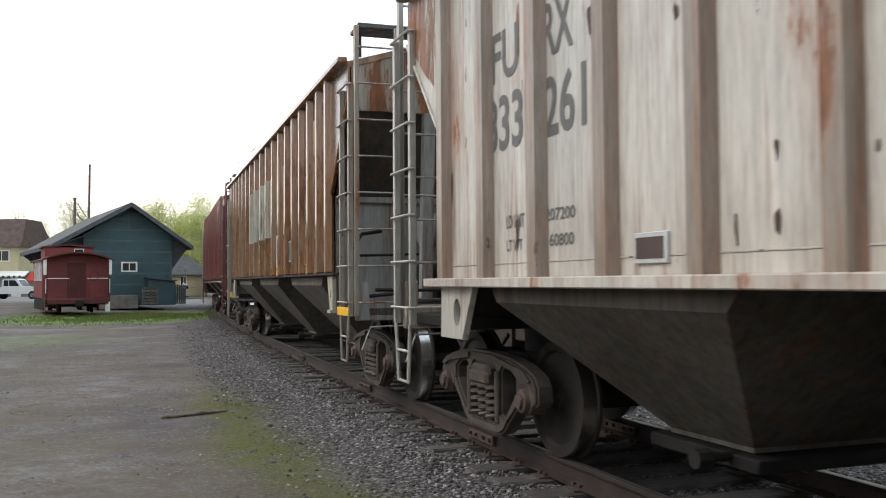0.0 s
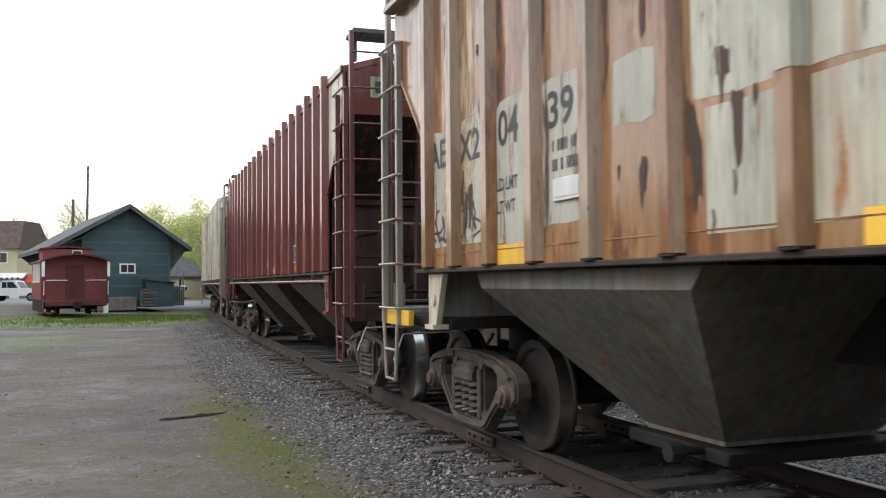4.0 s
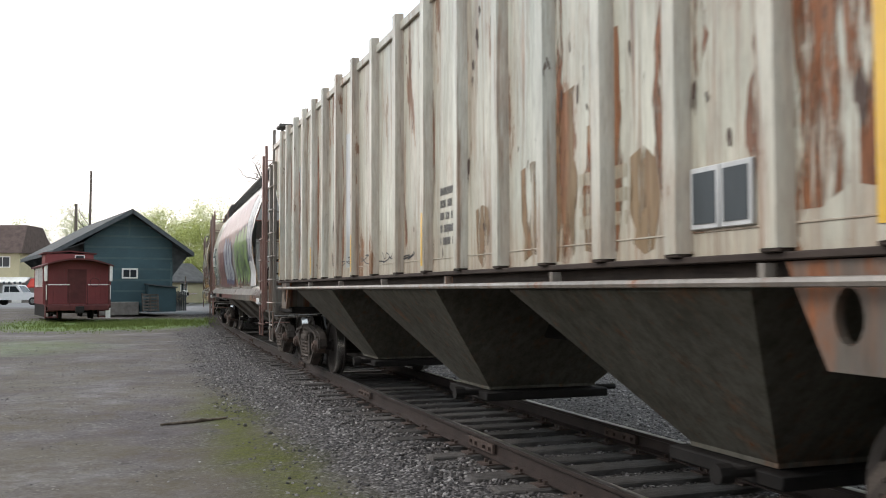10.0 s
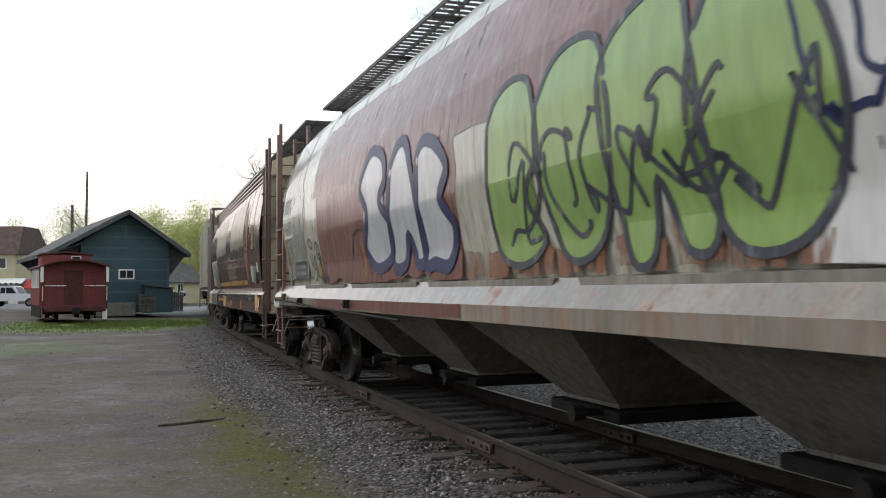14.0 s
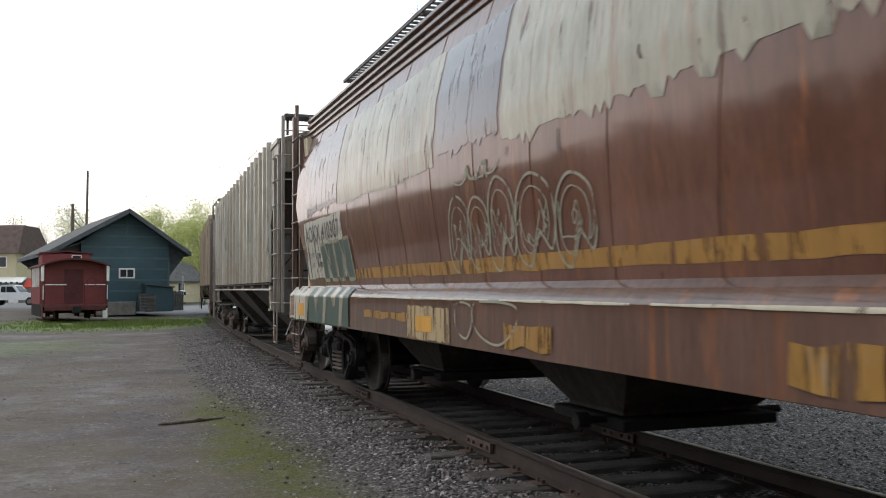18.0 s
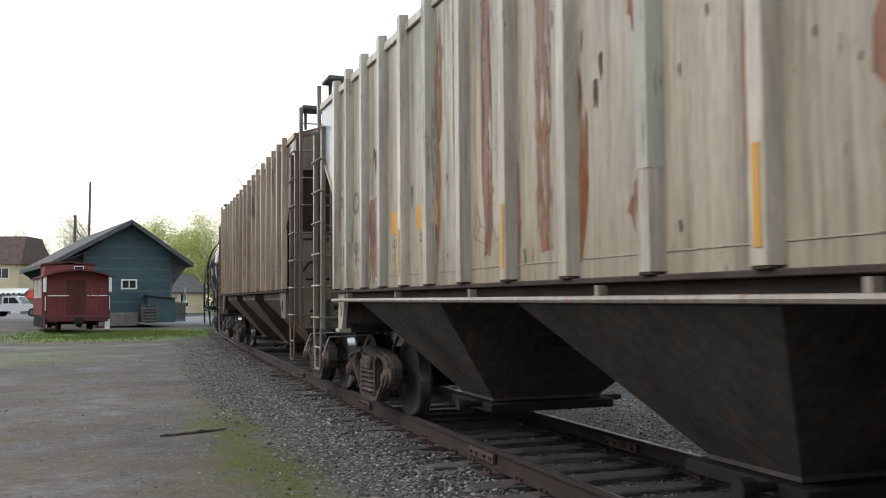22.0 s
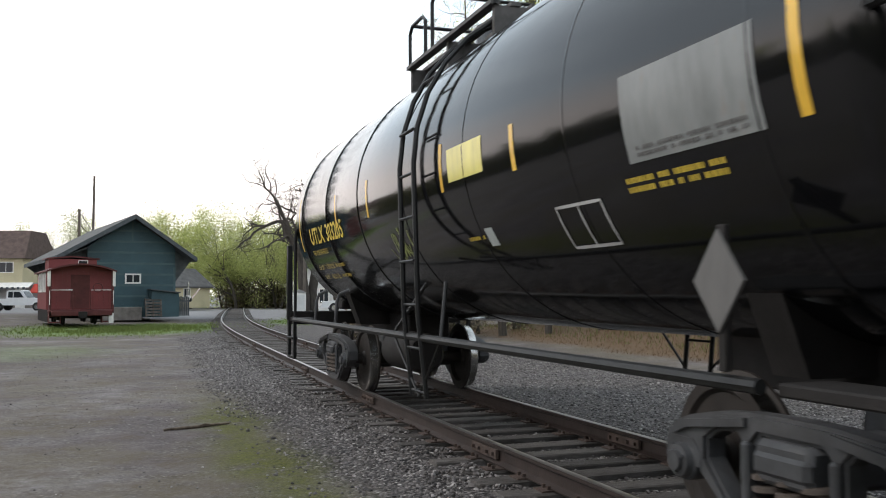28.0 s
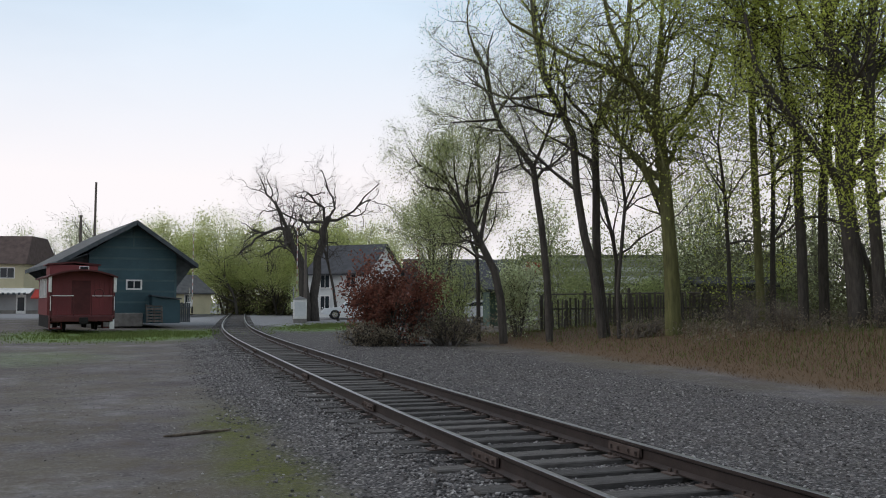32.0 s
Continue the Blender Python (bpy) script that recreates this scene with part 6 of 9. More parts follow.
def vehicle(name, label, m, paint, L=5.4, W=1.9, pickup=True, cat="pickup truck"):
    """A car along its x axis, nose towards -x."""
    root = thing(name, label, cat, m)
    H = 1.85 if pickup else 1.45
    bz = 1.05 if pickup else .92
    if pickup:
        side = [(-L / 2, .5), (-L / 2, .95), (-L / 2 + .15, 1.08), (-.75, 1.12), (-.7, 1.14), (1.0, 1.14), (1.02, 1.1), (L / 2, 1.1), (L / 2, .5)]
        cab = [(-.8, 1.13), (-.3, H - .04), (-.1, H), (.85, H), (1.0, H - .1), (1.02, 1.13)]
    else:
        side = [(-L / 2, .4), (-L / 2, .75), (-L / 2 + .2, .85), (-1.0, .93), (1.3, .95), (L / 2 - .1, .95), (L / 2, .8), (L / 2, .4)]
        cab = [(-1.0, .93), (-.3, H - .03), (.1, H), (.9, H - .03), (1.7, .94)]
    g = Geo().prism(side, -W / 2, W / 2, "y")
    part("body", g, paint, root, smooth=30)
    part("cab", Geo().prism(cab, -W / 2 + .12, W / 2 - .12, "y"), paint, root, smooth=30)
    n = len(cab)
    for y in (-W / 2 + .115, W / 2 - .115):
        x0, x1, x2, x3 = (-.55, -.15, .42, .88) if pickup else (-.75, -.1, .5, 1.3)
        zt = H - .14
        part("side_window", Geo().prism([(x0, bz + .14), (x1, zt), (x2 - .04, zt), (x2 - .04, bz + .14)], y - .004, y + .004, "y"), M["glass"], root, smooth=0)
        part("side_window", Geo().prism([(x2 + .02, bz + .14), (x2 + .02, zt), (x3 - (.05 if pickup else .4), zt), (x3, bz + .14)], y - .004, y + .004, "y"), M["glass"], root, smooth=0)
    if pickup:
        part("windscreen", Geo().add([(-.805, -.72, 1.2), (-.805, .72, 1.2), (-.345, .66, H - .1), (-.345, -.66, H - .1)], [(0, 3, 2, 1)]), M["glass"], root, smooth=0)
        part("rear_window", Geo().box(1.018, 1.026, -.6, .6, 1.25, H - .18), M["glass"], root, smooth=0)
        part("bed", Geo().box(1.1, L / 2 - .06, -W / 2 + .08, W / 2 - .08, 1.08, 1.105), M["tyre"], root, smooth=0)
    for x in (-L / 2 + .95, L / 2 - 1.05):
        for y in (-W / 2 + .1, W / 2 - .1):
            wh = part("wheel", Geo().lathe([(-.12, .0), (-.12, .33), (-.1, .38), (.1, .38), (.12, .33), (.12, 0)], (x, y, .38), "y", 20), M["tyre"], root)
            sy = -1 if y < 0 else 1
            part("rim", Geo().lathe([(0, .0), (0, .2), (.02 * sy, .21)] if sy > 0 else [(-.02, .21), (0, .2), (0, 0)], (x, y + sy * .123, .38), "y", 14), M["chrome"], wh)
    for y in (-W / 2 + .25, W / 2 - .25):
        part("headlight", Geo().bbox(-L / 2 - .02, -L / 2 + .06, y - .16, y + .16, .72, .92, .02), M["chrome"], root)
        part("tail_light", Geo().bbox(L / 2 - .03, L / 2 + .02, y - .1, y + .1, .72, 1.0, .01), M["red_paint"], root)
    part("bumper", Geo().bbox(-L / 2 - .1, -L / 2 + .05, -W / 2, W / 2, .42, .62, .04), M["chrome"] if pickup else paint, root)
    part("bumper", Geo().bbox(L / 2 - .05, L / 2 + .1, -W / 2, W / 2, .42, .62, .04), M["chrome"] if pickup else paint, root)
    return root


pickup = vehicle("pickup_truck", "white pickup truck on the road by the shop", pose(-37.9, 82.0, .3, 0, 0, 180), M["car_white"])
vehicle("parked_car", "dark grey car beside the shop", pose(-34.9, 84.5, .3, 0, 0, 20), M["car_dark"], 4.4, 1.75, False, "car")
vehicle("parked_car", "white car parked by the white house", pose(-7.1, 70.5, .25, 0, 0, 10), M["car_white"], 4.5, 1.75, False, "car")
vehicle("parked_car", "white car behind the bushes", pose(1.2, 62.0, .3, 0, 0, -8), M["car_white"], 4.5, 1.75, False, "car")
vehicle("parked_car", "pale car in front of the grey house", pose(2.0, 56.0, .3, 0, 0, 4), M["car_white"], 4.5, 1.75, False, "car")


# ---- level crossing gates ----
def crossing_gate(x, y, turn):
    root = thing("crossing_gate", "level crossing gate with a striped arm", "crossing gate", pose(x, y, .2, 0, 0, turn), group="crossing gates")
    part("mast", Geo().tube([(0, 0, 0), (0, 0, 2.6)], .06, 8), M["chrome"], root)
    part("gate_box", Geo().bbox(-.25, .25, -.2, .2, .85, 1.4, .03), M["trim"], root)
    arm = part("arm", Geo().bbox(0, 6.8, -.03, .03, -.055, .055, .01), M["trim"], root, "white arm with red stripes", m=pose(0, -.26, 1.1))
    for k in range(10):
        part("stripe", Geo().box(.5 + k * .6, .75 + k * .6, -.034, .034, -.06, .06), M["faded_red"], arm, smooth=0)
    part("counterweight", Geo().bbox(-.7, -.1, -.06, .06, -.14, .14, .02), M["steel_dark"], arm)
    return arm


GATES = [(crossing_gate(-21.9, 78.5, 99), 1), (crossing_gate(-11.75, 71.5, 99), 1)]
cab_m = thing("signal_cabinet", "white crossing signal cabinet", "cabinet", pose(-11.0, 70.0, .2, 0, 0, 12))
part("box", Geo().bbox(-.5, .5, -.4, .4, .1, 1.6, .03), M["trim"], cab_m)
part("lid", Geo().prism([(-.56, 1.6), (0, 1.85), (.56, 1.6)], -.46, .46, "y"), M["grey_wall"], cab_m, smooth=0)
part("door", Geo().box(-.4, .4, -.42, -.4, .3, 1.4), M["white_wall"], cab_m, smooth=0)
part("plinth", Geo().box(-.5, .5, -.4, .4, -.2, .1), M["concrete"], cab_m, smooth=0)

# ---- trees, bushes, weeds ----
def foliage(name, dark, light, rough=.6):
    mat, nt, b = nodes_of(name)
    g = nt.nodes.new("ShaderNodeNewGeometry")
    c = ramp(nt, g.outputs["Random Per Island"], [(0.0, dark), (1.0, light)])
    nt.links.new(c, b.inputs["Base Color"])
    b.inputs["Roughness"].default_value = rough
    b.inputs["Specular IOR Level"].default_value = .3
    t = nt.nodes.new("ShaderNodeBsdfTranslucent")
    nt.links.new(c, t.inputs[0])
    m = nt.nodes.new("ShaderNodeMixShader")
    m.inputs[0].default_value = .65
    nt.links.new(b.outputs[0], m.inputs[1])
    nt.links.new(t.outputs[0], m.inputs[2])
    nt.links.new(m.outputs[0], nt.nodes["Material Output"].inputs[0])
    return mat


M["bark"] = simple("grey_brown_bark", (.08, .068, .057), .9, 0, .4, 4, .8, (3, 3, .6), rnd=.3)
M["bramble_stem"] = simple("pale_bramble_stems", (.15, .125, .1), .9, 0, .4, 4, .5)
M["bark_moss"] = simple("mossy_bark", (.12, .115, .045), .9, 0, .4, 3, .8, (3, 3, .6))
M["leaf_spring"] = foliage("fresh_spring_leaves", (.33, .38, .055), (.6, .65, .15))
M["leaf_pale"] = foliage("pale_budding_leaves", (.4, .43, .25), (.74, .78, .5))
M["leaf_haze"] = foliage("hazy_green_leaves", (.3, .35, .14), (.58, .62, .3))
M["leaf_green"] = foliage("yellow_green_leaves", (.3, .35, .11), (.6, .62, .26))
M["leaf_red"] = foliage("red_brown_leaves", (.12, .045, .035), (.3, .125, .085))
M["leaf_dark"] = foliage("dark_green_leaves", (.3, .36, .15), (.6, .66, .32))
M["dry_grass"] = foliage("dry_weed_stalks", (.075, .046, .026), (.19, .125, .07))
M["green_grass"] = foliage("green_grass_blades", (.065, .09, .022), (.16, .2, .06))
M["leaf_mid"] = foliage("soft_green_leaves", (.15, .175, .07), (.33, .36, .16))
# darker copy of the green leaves, with the shade put into its colour
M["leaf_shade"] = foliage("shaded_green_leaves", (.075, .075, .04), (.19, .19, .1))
M["bramble"] = foliage("grey_brown_bramble", (.13, .105, .075), (.3, .26, .19))


def wander(rng, p, d, length, n, bend, up):
    pts = [p.copy()]
    d = d.normalized()
    for i in range(n):
        d = (d + Vector((rng.gauss(0, bend), rng.gauss(0, bend), rng.gauss(0, bend) + up))).normalized()
        p = p + d * (length / n)
        pts.append(p.copy())
    return pts


def grow(rng, geo, tips, p, d, length, r, level, spec, path=None):
    """A limb with its side limbs; tips gathers the ends of the twigs."""
    n = max(3, min(8, int(length / (.6 if level < 2 else .28)))) if level < 3 else max(2, min(4, int(length / .35)))
    pts = wander(rng, p, d, length, n, spec["bend"] * (.8 if level == 0 else 1 + .3 * level), spec["up"])
    if path:
        pts = path
    k = len(pts) - 1
    end = max(.005, r * (.55 if level == 0 else .3))
    geo.tube(pts, [r + (end - r) * i / k for i in range(k + 1)], (8, 6, 4, 3, 3)[min(level, 4)], close=False)
    if level >= spec["levels"]:
        tips.append(pts[-1])
        tips.append(pts[len(pts) // 2])
        return
    count = spec["kids"][min(level, len(spec["kids"]) - 1)]
    for i in range(count):
        f = rng.uniform(spec["low"] if level == 0 else .2, 1.0) if i else 1.0
        q = min(k - 1, int(f * k))
        t = f * k - q
        base = pts[q].lerp(pts[q + 1], max(0, min(1, t)))
        axis = (pts[q + 1] - pts[q]).normalized()
        side = axis.cross(Vector((rng.gauss(0, 1), rng.gauss(0, 1), rng.gauss(0, 1))))
        if side.length < .01:
            continue
        side.normalize()
        ang = rng.uniform(*spec["spread"]) if i else rng.uniform(.05, .35)
        nd = axis * math.cos(ang) + side * math.sin(ang)
        nr = max(.004, (r + (end - r) * f) * rng.uniform(.45, .72))
        grow(rng, geo, tips, base, nd, length * rng.uniform(*spec["shrink"]) * (1.1 - .35 * f), nr, level + 1, spec)


def leaf_mesh(rng, tips, per, spread, size, keep=1.0):
    """Leaves in loose clumps round the ends of the twigs."""
    g = Geo()
    for p in tips:
        if rng.random() > keep or noise.noise((p.x * .55, p.y * .55, p.z * .55)) < .6 - keep:
            continue
        for _ in range(per):
            c = p + Vector((rng.gauss(0, spread), rng.gauss(0, spread), rng.gauss(0, spread)))
            a = Vector((rng.gauss(0, 1), rng.gauss(0, 1), rng.gauss(0, 1))).normalized()
            b = a.cross(Vector((rng.gauss(0, 1), rng.gauss(0, 1), rng.gauss(0, 1)))).normalized()
            s = size * rng.uniform(.6, 1.4)
            g.add([c - a * s, c + b * s * .55, c + a * s, c - b * s * .55], [(0, 1, 2, 3)])
    return g


def tree(name, label, m, seed, height, r, leaf, per=2, size=.06, spread=.12, keep=1.0, lean=(0, 0), bark="bark", levels=4, kids=(6, 5, 4, 4), low=.45, bend=.1, up=.05, ang=(.45, 1.0), trunk=.62, shrink=(.45, .72), group="trees", cat="tree", stems=1, path=None, limbs=()):
    rng = random.Random(seed)
    geo, tips = Geo(), []
    spec = {"bend": bend, "up": up, "levels": levels, "kids": kids, "low": low, "spread": ang, "shrink": shrink}
    for k in range(stems):
        a = 2 * math.pi * k / max(1, stems) + rng.uniform(0, .5)
        off = Vector((math.cos(a), math.sin(a), 0)) * (.25 if stems > 1 else 0)
        grow(rng, geo, tips, Vector((0, 0, -.3)) + off, Vector((lean[0] + off.x * .8, lean[1] + off.y * .8, 1)), height * trunk, r * (1 if stems == 1 else .6), 0, spec, [Vector(q) for q in path] if path else None)
    for limb in limbs:
        pts = [Vector(q) for q in limb]
        grow(rng, geo, tips, pts[0], pts[-1] - pts[0], height * trunk * .6, r * .5, 1, spec, pts)
    top = max(v[2] for v in geo.v)
    f = 1.0 if limbs else height / top
    geo.v = [(x * f, y * f, z * f) for x, y, z in geo.v]
    tips = [t * f for t in tips]
    ob = thing(name, label, cat, m, group=group)
    part("trunk", geo, M[bark], ob, "trunk with its limbs and twigs", smooth=60)
    lv = leaf_mesh(rng, tips, per, spread, size, keep)
    part("crown", lv, M[leaf], ob, "small scattered leaves", smooth=0)
    return ob


def on_ground(x, y, turn=0.0, scale=1.0, sink=.0):
    return pose(x, y, ground_z(x, y) - sink, 0, 0, turn) @ Matrix.Scale(scale, 4)


def plant_trees():
    # the old bare tree by the crossing
    gn = dict(bend=.3, up=.015, levels=4, kids=(6, 6, 5, 5), low=.5, ang=(.55, 1.25), shrink=(.5, .78))
    tree("bare_tree", "old gnarled tree with bare crooked limbs", on_ground(-11.4, 75), 11, 14.8, .42, "leaf_pale", 1, .03, .1, .1, **gn,
         path=((0, 0, -.3), (.05, 0, 1.2), (-.1, 0, 2.5), (-.15, .1, 3.8), (-.6, .1, 4.8), (-1.1, 0, 5.7), (-1.3, 0, 6.6)))
    tree("bare_tree", "old gnarled tree with bare crooked limbs", on_ground(-10.6, 75.5), 26, 15.0, .34, "leaf_pale", 1, .03, .1, .1, **gn,
         path=((0, 0, -.3), (-.15, 0, 1.5), (.1, 0, 3), (.1, .1, 4.2), (.5, .1, 5.2), (.5, 0, 6.2), (.9, 0, 7)))
    tree("bare_tree", "thin leaning bare tree", on_ground(-8.8, 77), 12, 13.4, .14, "leaf_pale", 1, .035, .1, .3, bend=.12, levels=4, kids=(4, 4, 4, 3), low=.5, lean=(-.1, 0))
    # budding trees behind the red bush
    tree("budding_tree", "budding tree with fine twigs and pale leaves", on_ground(-.2, 40.5), 14, 8.2, .14, "leaf_haze", 8, .028, .2, .95, bend=.1, levels=4, kids=(9, 6, 5, 4), low=.2, ang=(.35, .8), stems=3)
    # the wood on the bank: trunks and main limbs as they lean and fork, finer limbs grown from them
    crook = dict(bend=.17, up=.05, levels=4, ang=(.5, 1.25), shrink=(.45, .75))
    fine = dict(per=6, size=.024, spread=.18, keep=.9)
    full = dict(per=14, size=.024, spread=.2, keep=1.0)
    tree("budding_tree", "leaning tree with a stubbed limb and pale new leaves", on_ground(2.35, 35), 16, 7.5, .17, "leaf_haze", **full, **crook, kids=(9, 7, 5, 4), low=.4,
         path=((0, 0, -.3), (-.13, 0, 1.7), (-.37, 0, 2.79), (-.91, 0, 3.88), (-1.29, 0, 4.65), (-1.68, 0, 5.43), (-2.11, 0, 6.09)),
         limbs=(((-.91, 0, 3.88), (-.7, -.18, 5.21), (-.26, -.36, 6.53), (-.15, -.54, 7.64)), ((-1.29, 0, 4.65), (-1.46, .18, 5.87), (-1.24, .36, 7.2))))
    tree("budding_tree", "thin tree with pale new leaves", on_ground(1.45, 37), 15, 7.5, .09, "leaf_haze", **full, **crook, kids=(10, 6, 4, 4), low=.35,
         path=((0, 0, -.3), (-.02, 0, 2.41), (-.12, 0, 4.5), (.07, 0, 6.36), (-.05, 0, 8.24)), limbs=(((-.12, 0, 4.5), (.3, .2, 5.6), (.55, .3, 7.0)),))
    tree("forest_tree", "tall dark tree with an S-curved trunk", on_ground(3.98, 34), 17, 7, .14, "leaf_haze", **fine, **crook, kids=(10, 7, 5, 4), low=.35,
         path=((0, 0, -.3), (-.08, 0, 2.24), (-.28, 0, 4.37), (-.47, 0, 5.65), (-.57, 0, 6.51), (-1.1, 0, 7.27), (-1.84, 0, 8.13), (-2.16, 0, 9.11), (-2.33, 0, 10.19), (-2.79, 0, 11.07)),
         limbs=(((-.57, 0, 6.51), (-.15, -.18, 7.59), (.28, -.36, 8.67), (.38, -.54, 10.63)),))
    tree("forest_tree", "dark leaning twin trunk with bare forked limbs", on_ground(5.83, 33), 18, 8.5, .17, "leaf_haze", **fine, **crook, kids=(10, 7, 5, 4), low=.4,
         path=((0, 0, -.3), (-.37, 0, 2.46), (-.68, 0, 3.7), (-.94, 0, 5.36), (-1.07, 0, 7.41), (-1.6, 0, 8.5), (-2.12, 0, 9.55), (-2.42, 0, 11.25), (-2.53, 0, 12.53)),
         limbs=(((-.94, 0, 5.36), (-1.8, .2, 6.1), (-2.6, .4, 6.9), (-3.0, .5, 8.2)),))
    tree("forest_tree", "dark twin trunk with bare forked limbs", on_ground(6.0, 33.3), 19, 9, .17, "leaf_haze", **fine, **crook, kids=(10, 7, 5, 4), low=.4,
         path=((0, 0, -.3), (-.33, 0, 2.48), (-.37, 0, 3.72), (-.35, 0, 5.39), (-.39, 0, 7.6), (.06, 0, 8.55), (.48, 0, 9.19), (.79, 0, 10.46), (.99, 0, 12.6)),
         limbs=(((-.39, 0, 7.6), (-.76, -.18, 8.13), (-1.28, -.36, 8.55), (-1.8, -.54, 9.4), (-2.0, -.72, 10.89)),))
    tree("forest_tree", "slim crooked dark tree", on_ground(6.19, 32), 23, 7, .08, "leaf_haze", **fine, **crook, kids=(8, 6, 4, 3), low=.4,
         path=((0, 0, -.3), (-.04, 0, 1.69), (.1, 0, 3.09), (.26, 0, 4.8), (.1, 0, 6.31), (.3, 0, 8.14)), limbs=(((.26, 0, 4.8), (.7, .1, 5.8), (.8, .2, 7.2)),))
    tree("forest_tree", "thick mossy tree with fresh green leaves", on_ground(7.85, 31), 20, 10, .29, "leaf_spring", per=14, size=.042, spread=.42, keep=.6, bark="bark_moss", **crook, kids=(9, 7, 5, 4), low=.45,
         path=((0, 0, -.3), (-.04, 0, 2.0), (-.14, 0, 3.75), (-.25, 0, 5.5), (-.37, 0, 6.87), (-.52, 0, 8.02)),
         limbs=(((-.52, 0, 8.02), (-1.18, -.18, 8.45), (-1.76, -.36, 8.75), (-2.53, -.54, 9.14), (-3.49, -.72, 9.34), (-4.46, -.9, 9.84), (-5.61, -1.08, 10.44)), ((-.52, 0, 8.02), (-.37, .18, 9.05), (-.21, .36, 10.44), (-.02, .54, 12.44)), ((-1.18, 0, 8.45), (-1.56, -.18, 9.44), (-2.14, -.36, 10.64), (-2.53, -.54, 12.44)), ((-.37, 0, 6.87), (.5, .2, 7.6), (1.3, .3, 8.6), (1.7, .4, 10.0))))
    leafy = dict(per=26, size=.042, spread=.34, keep=.74)
    tree("forest_tree", "thick forked tree with fresh green leaves", on_ground(13.02, 28.5), 41, 11, .32, "leaf_spring", **leafy, **crook, kids=(9, 7, 5, 4), low=.35,
         path=((0, 0, -.3), (-.09, 0, 1.41), (-.23, 0, 3.19), (-.37, 0, 4.62), (-.37, 0, 5.88), (-.35, 0, 7.37), (-.67, 0, 8.97), (-.85, 0, 10.99)),
         limbs=(((-.37, 0, 4.44), (-1.03, -.18, 5.16), (-1.74, -.36, 6.06), (-2.62, -.54, 7.11), (-3.33, -.72, 8.06), (-3.69, -.9, 9.7)), ((-.35, 0, 4.98), (.21, .18, 6.24), (.57, .36, 7.69), (.92, .54, 9.33)), ((-.35, 0, 7.37), (.04, -.18, 8.6), (.21, -.36, 10.43))))
    for i, (x, y, r, mossy, path) in enumerate(((13.5, 28.0, .22, False, ((0, 0, -.3), (-.09, 0, 2.26), (-.26, 0, 4.9), (-.17, 0, 7.56), (0, 0, 10.61))), (11.89, 30, .19, False, ((0, 0, -.3), (-.02, 0, 2.41), (-.09, 0, 4.49), (-.07, 0, 6.58), (-.49, 0, 8.3), (-.86, 0, 9.74), (-1.14, 0, 11.38))),
                                                (12.79, 30.5, .19, False, ((0, 0, -.3), (-.02, 0, 2.48), (.04, 0, 4.61), (.23, 0, 6.72), (.42, 0, 9.06), (.51, 0, 11.61))), (10.86, 31, .16, True, ((0, 0, -.3), (-.08, 0, 2.41), (-.14, 0, 4.57), (-.21, 0, 7.74), (-.04, 0, 9.88), (.06, 0, 11.88))),
                                                (11.41, 31.5, .11, False, ((0, 0, -.3), (.04, 0, 2.45), (.12, 0, 5.23), (-.02, 0, 7.63))), (10.43, 33, .09, False, ((0, 0, -.3), (-.04, 0, 2.44), (-.14, 0, 4.74), (-.35, 0, 6.61))))):
        up = path[-2]
        tree("forest_tree", "slim tree with budding twigs on the bank", on_ground(x, y), 60 + i, 9.5, r, "leaf_spring", per=20, size=.04, spread=.34, keep=.7, bark="bark_moss" if mossy else "bark", **crook, kids=(9, 6, 5, 3), low=.4, path=path,
             limbs=((up, (up[0] + .5 * (-1) ** i, .3, up[2] + .9), (up[0] + .8 * (-1) ** i, .6, up[2] + 2.2)),))
    for i, (x, y, h, r) in enumerate(((9.0, 34.5, 12, .1), (7.0, 37.0, 12, .1), (15.2, 32.0, 13, .14))):
        tree("forest_tree", "slim tree with budding twigs behind the bank", on_ground(x, y), 30 + i, h, r, "leaf_haze", per=5, size=.03, spread=.22, keep=.8, bend=.14, levels=4, kids=(8, 5, 4, 4), low=.4, ang=(.45, 1.15))
    # further trees, shared shapes
    a = tree("leafy_tree", "yellow-green leafing tree beyond the crossing", on_ground(-24.0, 106), 51, 11.0, .2, "leaf_green", 18, .085, .5, 1.0, levels=3, kids=(8, 6, 5), low=.2, bend=.1, group="far trees")
    b = tree("leafy_tree", "yellow-green leafing tree beyond the crossing", on_ground(-19.5, 108), 52, 11.0, .2, "leaf_green", 18, .085, .5, 1.0, levels=3, kids=(8, 6, 5), low=.15, bend=.1, stems=3, group="far trees")
    c = tree("leafy_tree", "pale budding tree in the distance", on_ground(-37.5, 112), 53, 10.5, .2, "leaf_pale", 8, .075, .45, .95, levels=3, kids=(9, 6, 5), low=.2, bend=.1, group="far trees")
    d = tree("leafy_tree", "dark green shrubby tree in the distance", on_ground(-12.5, 100), 54, 6.5, .16, "leaf_dark", 10, .085, .35, 1.0, levels=3, kids=(8, 6, 5), low=.05, bend=.12, stems=4, group="far trees")
    e = tree("bare_tree", "thin bare tree behind the freight house", on_ground(-36.5, 100), 55, 13.0, .12, "leaf_pale", 1, .05, .1, .2, levels=3, kids=(5, 5, 4), low=.6, bend=.12, group="far trees")
    rnd = random.Random(77)
    spots = []
    for i in range(9):
        spots.append((a if i % 2 else b, -33 + i * 2.9 + rnd.uniform(-.6, .6), 108 + rnd.uniform(-2, 10), rnd.uniform(.95, 1.22)))
